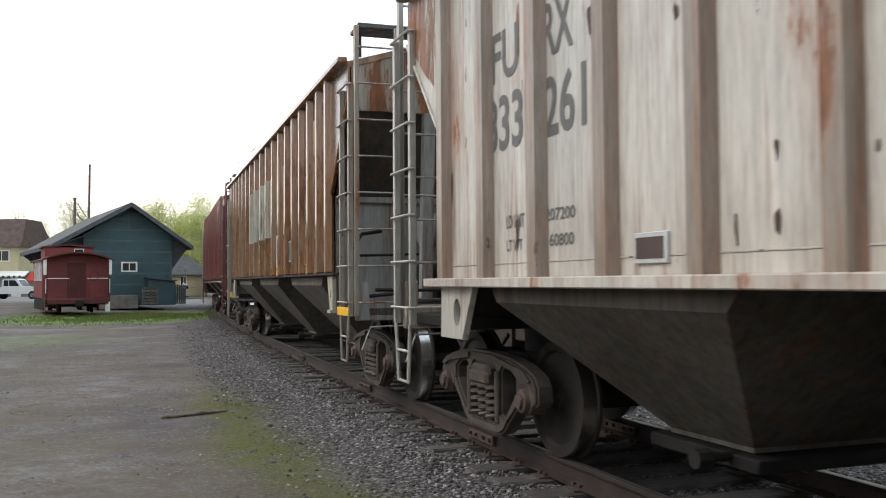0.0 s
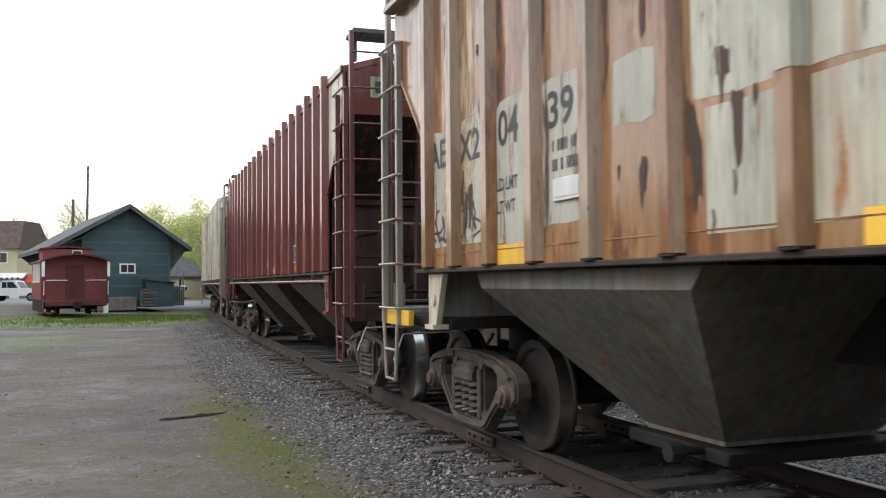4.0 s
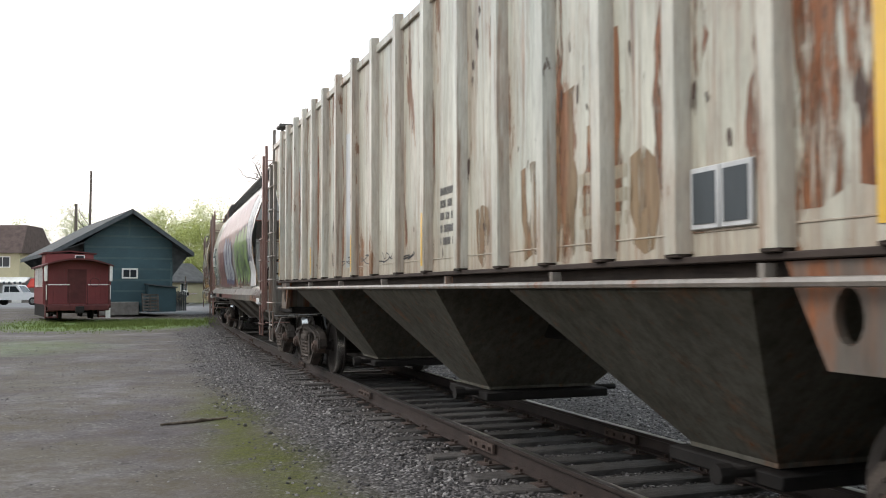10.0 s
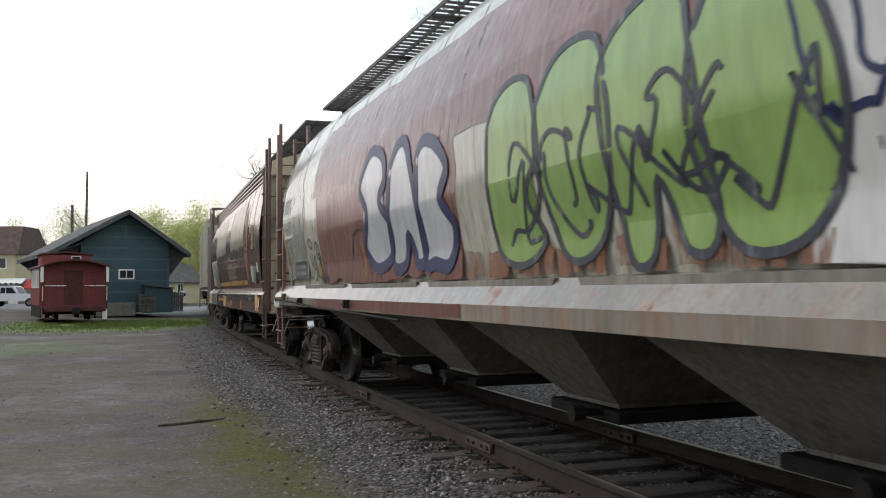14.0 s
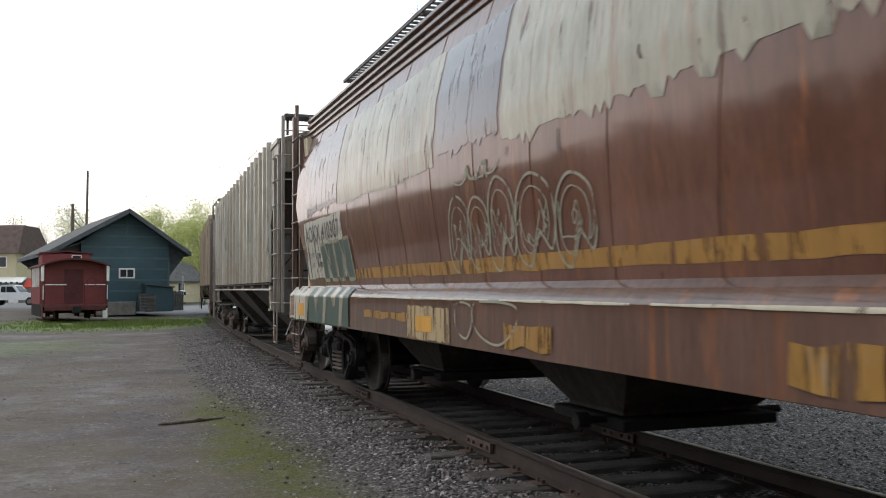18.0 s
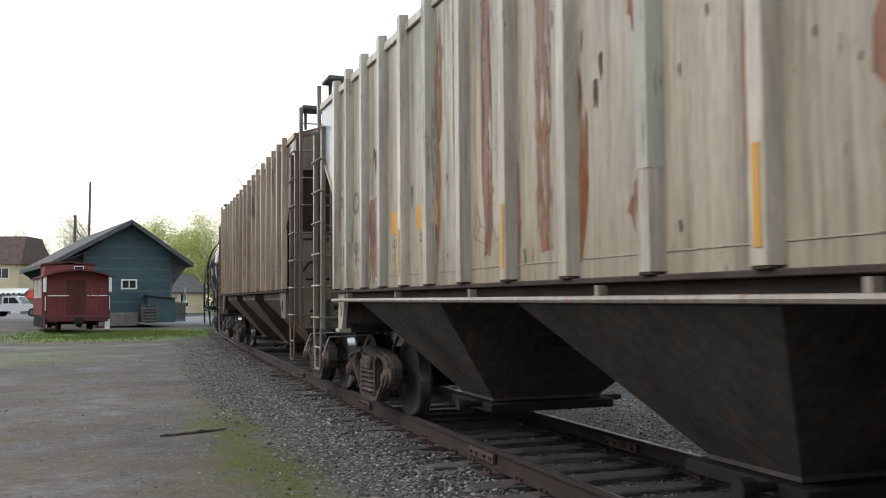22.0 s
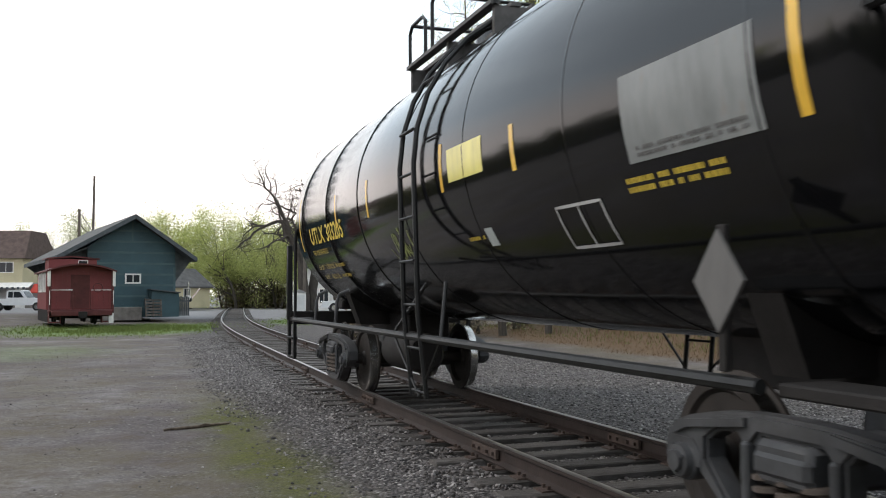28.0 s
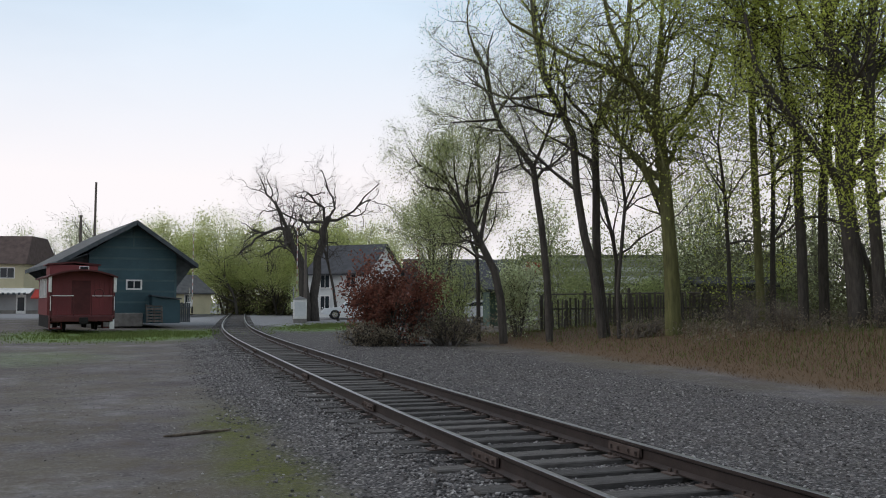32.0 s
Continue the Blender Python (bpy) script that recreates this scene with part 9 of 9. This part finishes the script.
throw_up("E", ([(-1.95, 2.5), (-1.6, 2.85), (-1.1, 2.75), (-.95, 2.5), (-1.2, 2.3), (-.9, 2.05), (-1.0, 1.72), (-1.55, 1.62), (-1.95, 1.85), (-1.7, 2.2)], [(-.95, 1.7), (-.75, 2.6), (-.4, 2.8), (-.1, 2.5), (.1, 1.75), (-.15, 1.62), (-.35, 1.9), (-.55, 1.62)], [(.05, 1.68), (.1, 2.6), (.5, 2.65), (.85, 2.4), (.65, 2.15), (.9, 1.9), (.7, 1.6), (.35, 1.62)]), "spray_white", "blue", .12, "white bubble letter with a navy outline")
throw_up("E", ([(1.75, 2.55), (1.7, 1.75), (2.1, 1.55), (2.5, 1.7), (2.3, 2.0), (2.55, 2.3), (2.4, 2.75), (2.0, 2.8)], [(2.5, 2.3), (2.75, 1.62), (3.2, 1.64), (3.45, 2.2), (3.3, 2.8), (2.75, 2.8)], [(3.35, 2.6), (3.5, 1.62), (3.75, 1.55), (3.85, 1.95), (4.05, 1.58), (4.3, 1.7), (4.15, 2.75), (3.8, 2.9)], [(4.15, 2.2), (4.4, 1.6), (4.9, 1.62), (5.15, 2.15), (4.85, 2.8), (4.4, 2.85)]), "spray_green", "night", .05, "light green bubble letter with a dark outline")
strokes("E", "graffiti", "night", scrawl(24, 1.9, 5.0, 1.65, 2.5, 5), .035, .014, "dark lines inside the letters")
strokes("E", "graffiti", "blue", scrawl(25, 5.0, 6.0, 1.9, 3.1, 3), .035, .01, "blue spray-painted tag")
strokes("E", "graffiti", "black", [[(-2.7, 1.52), (-2.62, 1.8), (-2.45, 2.02), (-2.2, 2.07), (-2.0, 2.05)], [(-2.25, 1.9), (-2.15, 1.62)], [(-1.95, 1.75), (-1.8, 1.55)]], .03, .008, "thin black arc")
for ln in ([(6.1, 2.45), (6.3, 1.52)], [(-2.14, 1.92), (-2.02, 1.54)], [(-6.97, 2.42), (-6.6, 1.52)]):
    strokes("E", "stripe", "orange", [ln], .1, .008, "orange slanting stripe")
train_rod = part("train_pipe", Geo().tube([(-7.5, -1.62, 1.2), (-7.3, -1.67, 1.24), (-5.6, -1.675, 1.21), (-4.0, -1.67, 1.16), (-1.5, -1.67, 1.13), (-.5, -1.6, 1.1)], .014, 6), M["steel_dark"], car_e, "thin dark rod along the side sill")
for x in (-5.25, -2.4):
    part("rod_bracket", Geo().prism([(x - .09, 1.22), (x + .03, 1.28), (x + .03, 1.18)], -1.69, -1.612, "y"), M["steel_dark"], car_e)
part("sill_bracket", Geo().bbox(-6.85, -6.68, -1.65, -1.6, 1.22, 1.34, .01), P_["scab"], car_e, "dark bracket on the sill")
for x0 in (-7.7, 7.22):
    part("step_block", Geo().bbox(x0, x0 + .46, -1.63, -1.5, 1.1, 1.24, .02), P_["white"], car_e, "white block over the stirrup step")
area_paint("E", "stain", "rust_patch", ragged(5.9, 7.6, 1.16, 1.27, 172, .02, .08), .006, "rusted torn end of the sill")
area_paint("E", "stain", "soot", ragged(6.3, 7.7, 1.2, 1.4, 175, .03, .08), .007, "dark torn end of the sill")
# brake rigging crowded between the end posts
rig = random.Random(9)
rig_rust = car_paint("rigging_rust", (.07, .046, .036), .25, .5, seed=18.0, rough=.7, coat=0.0)
XE = LE / 2
for y in (-.95, -.15, .75):
    part("rigging_post", Geo().bbox(XE - .5, XE - .4, y - .04, y + .04, 1.1, 2.75, .01), rig_rust, car_e, "rusty upright of the brake rigging")
for z, y0, y1 in ((1.52, -1.3, 1.3), (1.98, -.95, .75), (2.5, -1.1, 1.2)):
    part("rigging_beam", Geo().bbox(XE - .56, XE - .46, y0, y1, z - .04, z + .04, .01), rig_rust, car_e, "cross beam of the brake rigging")
for k in range(14):
    y, z, a = rig.uniform(-1.1, 1.0), rig.uniform(1.2, 2.4), rig.uniform(.05, .13)
    part("rigging_bracket", Geo().bbox(XE - .62, XE - .62 + a * 1.5, y - a, y + a * .8, z - a, z + a * 1.2, .015), (rig_rust, M["steel_dark"], P_["tan"], P_["pale"])[k % 4], car_e, "grimy bracket of the brake rigging")
for k in range(10):
    y, z = rig.uniform(-1.1, .9), rig.uniform(1.2, 2.2)
    part("brake_pipe", Geo().tube([(XE - .45, y, z), (XE - .4, y + rig.uniform(-.2, .2), z + .2), (XE - .5, y + rig.uniform(-.4, .4), z + rig.uniform(.3, .6))], .018, 6), M["steel_dark"], car_e)
edge_y = [(-1.04 + .05 * math.sin(k * 1.7) + rig.uniform(-.03, .03), 3.95 - k * .06) for k in range(17)]
corner = Geo().prism([(-1.54, 2.875), (-1.39, 3.36), (-1.22, 3.7), (-1.0, 3.98)] + edge_y + [(-1.02, 2.875)], XE - 1.368, XE - 1.362, "x")
corner.v = [(x + .26 * (z - 2.86), y, z) for x, y, z in corner.v]
part("paint_patch", corner, P_["white"], car_e, "whitish edge of the red end panel")
# brown grain hopper
area_paint("F", "paint_patch", "cream", ragged(-4.4, -.88, 2.42, 3.4, 81, .02, .14, .05), .004, "cream overpainted panel")
area_paint("F", "paint_patch", "lilac", ragged(-6.3, -4.45, 2.5, 3.4, 82, .02, .14, .12), .004, "lilac-grey overpainted panel")
area_paint("F", "paint_patch", "lilac", ragged(-.8, .5, 2.5, 3.4, 83, .02, .14, .1), .004, "lilac-grey overpainted panel")
area_paint("F", "paint_patch", "cream", ragged(.55, 3.94, 2.42, 3.4, 84, .02, .14, .1), .004, "cream overpainted panel")
area_paint("F", "stripe", "orange", ragged(-3.88, 4.0, 1.51, 1.62, 85, .006), .005, "dull yellow stripe above the sill")
area_paint("F", "plate_paint", "pale", ragged(-6.52, -4.3, 1.54, 2.32, 86, .01), .005, "grey-beige stencil panel")
mark("F", "AOKX 410307", -6.45, -4.42, 2.03, 2.25, "black", lift=.009, bold=.01)
mark("F", "LD LMT", -6.33, -6.0, 1.82, 1.89, "black", lift=.009)
mark("F", "LT WT", -6.31, -6.03, 1.68, 1.75, "black", lift=.009)
bars("F", "black", -5.82, -5.5, 1.66, 1.9, 2, 13, lift=.009)
throw_up("F", ([(-5.56, 1.97), (-5.3, 1.98), (-5.08, 1.7), (-5.1, 1.98), (-4.84, 1.99), (-4.76, 1.51), (-5.02, 1.51), (-5.24, 1.78), (-5.22, 1.51), (-5.46, 1.51)], [(-4.78, 1.98), (-4.5, 1.99), (-4.24, 1.68), (-4.28, 1.99), (-4.02, 2.0), (-3.88, 1.51), (-4.16, 1.51), (-4.4, 1.8), (-4.4, 1.51), (-4.66, 1.51)]), "bottle", "cream", .045, "dark green block letter with a cream outline", False)
area_paint("F", "paint_patch", "pale", ragged(-7.55, -6.32, .97, 1.42, 186, .02), .011, "whitish primed end of the sill")
area_paint("F", "paint_patch", "rust_patch", ragged(-7.5, -7.15, 1.0, 1.3, 187, .05), .0125, "rusty stain on the sill")
area_paint("F", "reflective_tape", "orange_bright", rect(-6.9, -6.42, 1.02, 1.2), .013)
area_paint("F", "graffiti", "bottle", rect(-6.1, -3.82, .96, 1.42), .012, "dark green sprayed band on the sill")
for outline in ([(-6.34, .96), (-6.2, .96), (-6.02, 1.42), (-6.3, 1.42)], [(-5.78, 1.42), (-5.62, 1.12), (-5.52, 1.12), (-5.4, 1.42)], [(-5.2, .96), (-5.05, .96), (-4.9, 1.42), (-5.12, 1.42)], [(-4.74, 1.42), (-4.6, 1.16), (-4.48, 1.2), (-4.42, 1.42)], [(-4.3, .96), (-4.15, .96), (-4.02, 1.42), (-4.22, 1.42)]):
    area_paint("F", "graffiti", "cream", outline, .016, "cream stroke of the sprayed letters")
area_paint("F", "wheat_ear_emblem", "brown_red", [(4.3, 1.5), (4.55, 1.8), (4.7, 2.3), (4.85, 2.95), (4.5, 3.3), (4.24, 2.8), (3.97, 2.4), (4.02, 1.85)], .005, "faded yellow ground of the emblem")
part("sill_bracket", Geo().bbox(5.56, 5.8, -1.66, -1.6, 1.16, 1.26, .01), P_["grey_ink"], car_f, "small dark bracket on the sill")
ear = []
for k in range(7):
    z = 2.1 + k * .16
    ear += [[(4.28, z), (4.06 + .02 * k, z + .16), (4.2 + .02 * k, z + .22)], [(4.32, z), (4.6 + .015 * k, z + .14), (4.5, z + .22)]]
strokes("F", "wheat_ear_emblem", "orange", ear + [[(3.98, 1.6), (4.2, 1.78), (4.24, 2.1), (4.36, 2.6), (4.42, 3.2)]], .04, .006, "faded yellow wheat ear")
for k, (cx, w, h) in enumerate(((-.42, .24, .3), (-.02, .22, .27), (.42, .24, .33), (.95, .3, .3), (1.5, .26, .28))):
    base = 1.52 + .02 * (k % 2)
    loop = smooth_loop([(cx - w, base + .12), (cx - w * .8, base + h * 1.5), (cx - .02, base + h * 2), (cx + w * .8, base + h * 1.7), (cx + w, base + h), (cx + w * .7, base + .1), (cx + .05, base + h * .7), (cx - w * .4, base)])
    strokes("F", "graffiti", "chalk_green", [loop + [loop[0]]], .02, .008, "pale outlined bubble letter")
    inner = [(cx + (x - cx) * .72, base + h + (z - base - h) * .72) for x, z in loop]
    strokes("F", "graffiti", "chalk_green", [inner + [inner[0]]] + scrawl(270 + k, cx - w * .6, cx + w * .6, base + .1, base + h * 1.5, 2), .011, .009, "inner lines of the bubble letter")
strokes("F", "graffiti", "chalk_green", scrawl(290, -.3, .35, 2.18, 2.34, 4), .016, .008, "small pale scribble")
strokes("F", "graffiti", "chalk_green", [smooth_loop([(-.3, 1.28), (-.34, 1.1), (-.1, 1.02), (.02, 1.24)]), smooth_loop([(.05, 1.28), (.1, 1.08), (.5, 1.0), (.8, 1.15), (.75, 1.28)])], .018, .013, "pale loops on the sill")
for a, b, c, d in ((.61, 1.31, 1.0, 1.16), (3.38, 3.86, 1.0, 1.18)):
    area_paint("F", "paint_patch", "tape_old", ragged(a, b, c, d, a, .02), .012, "worn yellow patch on the sill")
area_paint("F", "paint_patch", "tape_old", ragged(-3.13, -1.55, 1.1, 1.17, 87, .012), .009, "pale worn strip on the sill")
for a, b, c, d in ((-1.6, -.5, .96, 1.24), (6.38, 6.98, .98, 1.3)):
    area_paint("F", "paint_patch", "worn_cream", ragged(a, b, c, d, a, .01, .05), .008, "cream paint worn off the sill")
for a, b, c, d in ((-1.35, -.92, 1.03, 1.16), (6.5, 6.92, 1.04, 1.26)):
    area_paint("F", "paint_patch", "orange_bright", ragged(a, b, c, d, a, .008), .012, "orange yellow patch on the sill")
area_paint("F", "notice", "white", rect(6.96, 7.12, 1.07, 1.24), .011, "small white notice on the sill")
for a, b in ((-3.7, .3), (.5, 2.2), (2.4, 4.4), (4.6, 6.9)):
    area_paint("F", "paint_patch", "tan", ragged(a, b, 1.302, 1.318, 90 + a, .004, .2), .007, "pale worn edge of the sill")
area_paint("F", "notice", "pale", ragged(4.98, 5.48, 1.58, 1.92, 88, .02), .006, "pale torn notice")
plate("F", "placard", "dark_plate", 5.55, 6.05, 1.54, 1.92, "night", "dark placard")
area_paint("F", "notice", "white", rect(6.1, 6.32, 1.76, 1.96), .006, "small white notice")
plate("F", "placard", "brown_red", 5.7, 5.96, 2.24, 2.72, "tan", "tall placard in a cream frame")
for key, mat, x0, x1, low, label in (("C", "silver", 6.6, 7.42, 2.7, "silver-grey overpainted corner"), ("C", "silver", -6.6, -7.42, 2.7, "silver-grey overpainted corner"), ("D", "blue_grey", 6.72, 7.52, 2.72, "blue-grey corner sheet"), ("G", "pale", 6.66, 7.46, 2.72, "whitish corner sheet"), ("G", "blue_grey", -6.66, -7.46, 2.72, "pale blue-grey corner sheet"), ("B", "lilac", 6.76, 7.56, 2.78, "purple-grey corner sheet")):
    pts = [(x0, 3.95), (x0, low), (x1, 3.42 if key != "B" else 3.58), (x1, 3.95)]
    area_paint(key, "paint_patch", mat, pts if x1 > x0 else pts[::-1], .0044, label)
# tank car
lettered = set(car_t.children)
mark("T", "UTLX", -4.66, -3.7, 2.13, 2.37, "yellow_ink", lift=.004, bold=.02)
mark("T", "303205", -3.54, -2.54, 2.13, 2.37, "yellow_ink", lift=.004, bold=.02)
mark("T", "THE TANK CAR PEOPLE", -4.75, -3.75, 1.98, 2.05, "yellow_ink", lift=.004)
mark("T", "LD LMT", -4.84, -4.5, 1.77, 1.835, "yellow_ink", lift=.004)
mark("T", "219700 LB", -4.33, -3.8, 1.77, 1.835, "yellow_ink", lift=.004)
mark("T", "LT WT", -4.82, -4.55, 1.63, 1.695, "yellow_ink", lift=.004)
mark("T", "66300 LB", -4.34, -3.84, 1.63, 1.695, "yellow_ink", lift=.004)
for z in (1.77, 1.63):
    bars("T", "yellow_ink", -3.68, -3.16, z, z + .07, 1, 19, lift=.004)
for x, c, d in ((-2.8, 2.27, 2.7), (-1.15, 2.27, 2.7), (-5.38, 2.07, 2.89), (1.45, 2.28, 2.7), (3.0, 2.27, 2.6), (5.9, 2.12, 2.85)):
    area_paint("T", "reflective_tape", "tape", rect(x - .035, x + .035, c, d), .004)
bars("T", "yellow_ink", 1.7, 2.05, 1.83, 1.88, 1, 31, lift=.004)
area_paint("T", "notice", "sheet_grey", rect(2.1, 2.26, 1.78, 1.92), .004, "small pale plate")
area_paint("T", "notice", "dim_grey", rect(4.5, 5.64, 2.11, 2.59), .004, "grey-white stencil panel")
bars("T", "grey_ink", 4.6, 5.55, 2.13, 2.2, 2, 17, lift=.007)
bars("T", "yellow_ink", 4.4, 5.3, 1.95, 2.05, 2, 18, lift=.004)
sq = rect(3.45, 4.05, 1.7, 1.96)
strokes("T", "notice_frame", "white", [sq + [sq[0]], [(3.75, 1.7), (3.75, 1.96)]], .02, .009, "white outlined square")
area_paint("T", "notice", "lemon", rect(1.63, 2.42, 2.34, 2.62), .004, "yellow notice panel")
strokes("T", "graffiti", "olive_spray", scrawl(29, -.5, .1, 1.72, 2.1, 4), .018, .005, "olive green scribble")
dia = part("diamond_placard", Geo().prism([(5.5, 1.22), (5.68, 1.45), (5.5, 1.68), (5.32, 1.45)], -1.6, -1.585, "y"), P_["grey_ink"], car_t, "grey diamond placard holder")
part("placard_post", Geo().bbox(5.47, 5.53, -1.583, -1.55, 1.05, 1.7, .005), M["steel_dark"], dia)
for ob in set(car_t.children) - lettered:      # the marks sit a little behind the middle too
    ob.location.x -= .2


def dome_mark(text, y0, z0, size, turn, squeeze=.7):
    """Writing on the near end of the tank, from (y0, z0), turned in the plane of the end."""
    cu = bpy.data.curves.new("letters", "FONT")
    cu.body, cu.size, cu.resolution_u = text, size, 2
    ob = bpy.data.objects.new("letters", cu)
    me = bpy.data.meshes.new_from_object(ob)
    bpy.data.objects.remove(ob)
    c, s = math.cos(radians(turn)), math.sin(radians(turn))
    B = LT_ / 2 - .2
    v = []
    for q in me.vertices:
        y, z = y0 + q.co.x * squeeze * c - q.co.y * s, z0 + q.co.x * squeeze * s + q.co.y * c
        r = min(1.0, math.hypot(y, z - ZC_) / RT_)
        v.append((B - .4 + .4 * math.sqrt(1 - r * r) + .012, y, z))
    part("end_lettering", Geo().add(v, [tuple(f.vertices) for f in me.polygons]), P_["yellow_ink"], car_t, smooth=0)
    bpy.data.meshes.remove(me)


LT_ = span("T")[0]
dome_mark("UTLX  303205", -1.3, 2.74, .13, 66)
dome_mark("UTLX  303205", -.52, 3.16, .2, 0)
for k, (a, b) in enumerate(((-.34, .2), (-.34, .02), (-.34, .3))):
    z = 3.05 - k * .13
    part("stencil_text", Geo().box(LT_ / 2 - .2, LT_ / 2 - .19, a, b, z, z + .032), P_["yellow_ink"], car_t, smooth=0)


def post_stains(key, mat, seed, share=.8):
    """Rust and dirt that has run down beside the posts, each run with its own length."""
    r = random.Random(seed)
    xs, w = posts_at(key)
    for x in xs[1:-1]:
        if r.random() > share:
            continue
        sg = r.choice((-1, 1))
        a = x + sg * (w / 2 + .035)
        b = a + sg * r.uniform(.06, .22)
        z0 = 1.6 if r.random() < .6 else r.uniform(2.2, 2.8)
        z1, lo, hi = min(3.9, z0 + r.uniform(.5, 1.9)), [], []
        for k in range(13):
            t = k / 12
            wide = abs(b - a) * (.12 + .88 * math.sin(math.pi * min(1, t * r.uniform(.9, 1.1))) ** .7) * r.uniform(.55, 1.0)
            lo.append((a, z0 + (z1 - z0) * t))
            hi.append((a + sg * max(.01, wide), z0 + (z1 - z0) * t))
        area_paint(key, "rust_run", mat, lo + hi[::-1] if sg < 0 else (lo + hi[::-1])[::-1], .0042 + r.uniform(0, .0003), "rust run beside a post")


for key, mat, seed in (("D", "rust_patch", 102), ("D", "brown_red", 103), ("G", "brown_red", 104), ("G", "rust_patch", 105), ("H", "soot", 106), ("B", "soot", 107), ("B", "rust_patch", 108)):
    post_stains(key, mat, seed)
area_paint("E", "paint_patch", "red", ragged(-4.35, 1.2, 1.17, 1.27, 79, .01, .3), .006, "red stretch of the sill")


def flecks(key, mat, seed, x0, x1, z0, z1, n):
    """Short drips and chips of peeling paint."""
    r = random.Random(seed)
    out = []
    for _ in range(n):
        x, z, h = r.uniform(x0, x1), r.uniform(z0, z1), r.uniform(.03, .16)
        out.append([(x, z), (x + r.uniform(-.012, .012), z - h * .5), (x + r.uniform(-.015, .015), z - h)])
    ob = strokes(key, "peeling_paint", mat, out, .022, .0085, "dark chips and drips of peeling paint")
    ob["kind"] = "stuff"


def scabs(key, mat, seed, x0, x1, z0, z1, n, size=.07):
    """Jagged rust scabs that have dripped."""
    r = random.Random(seed)
    g = Geo()
    for _ in range(n):
        x, z, w = r.uniform(x0, x1), r.uniform(z0, z1), size * r.uniform(.3, 1.3)
        k = 11
        ring = []
        for i in range(k):
            a = 2 * math.pi * i / k
            reach = w * r.uniform(.55, 1.1)
            dz = math.sin(a) * reach * 1.5
            if math.sin(a) < -.3 and r.random() < .5:
                dz -= w * r.uniform(.5, 3.0)
            ring.append((min(x1 + .04, max(x0 - .04, x + math.cos(a) * reach * .7)), max(z0 - .02, z + dz)))
        v, f = on_side(key, [(x, z)] + ring, [(0, 1 + i, 1 + (i + 1) % k) for i in range(k)], .0094 + r.uniform(0, .0004))
        g.add(v, f)
    ob = part("rust_scab", g, P_[mat], CAR[key], "dark jagged rust scabs", smooth=0)
    ob["kind"] = "stuff"


for seed, x0, x1, z0, z1, n, size in ((1, -4.22, -3.86, 1.75, 3.4, 26, .08), (2, -3.46, -3.1, 1.7, 3.5, 34, .08), (3, -5.66, -5.3, 2.6, 3.6, 10, .07), (4, -2.68, -2.35, 1.7, 2.9, 16, .07), (5, 6.05, 6.38, 2.0, 3.5, 12, .07), (6, 5.28, 5.6, 2.05, 2.5, 9, .06), (7, 4.3, 5.0, 2.3, 3.6, 14, .05), (8, 2.2, 4.1, 1.7, 3.6, 26, .045)):
    scabs("D", "scab" if seed in (1, 2, 8) else "soot", 300 + seed, x0, x1, z0, z1, n // 2, size * .8)
for seed, x0, x1 in ((1, -3.65, -2.3), (2, 3.0, 6.3), (3, -6.4, -5.2)):
    scabs("B", "scab", 320 + seed, x0, x1, 1.7, 3.7, 16, .07)
scabs("G", "scab", 331, -6.3, 6.3, 1.7, 3.8, 40, .04)
scabs("A", "scab", 332, -6.4, 6.3, 1.5, 3.8, 24, .04)
flecks("E", "soot", 111, -6.5, -4.4, 1.7, 3.4, 45)
flecks("E", "soot", 112, 4.9, 6.1, 1.8, 3.4, 50)
flecks("F", "soot", 114, -6.2, 4.0, 2.0, 2.7, 30)
flecks("B", "soot", 115, -2.8, 6.3, 1.7, 3.8, 90)
flecks("D", "soot", 116, -6.3, 6.3, 1.7, 3.8, 45)
flecks("G", "soot", 117, -6.3, 6.3, 1.7, 3.8, 110)
flecks("A", "soot", 118, -6.3, 6.3, 1.5, 3.8, 60)
flecks("H", "soot", 119, -6.3, 6.3, 1.7, 3.8, 110)
for k, x in enumerate((-1.9, -1.1, .4, 1.9)):
    area_paint("H", "stain", "soot", ragged(x - .26, x + .26, 1.62, 3.9, 120 + k, .02, .2), .0044, "dark sooty panel")


motions()
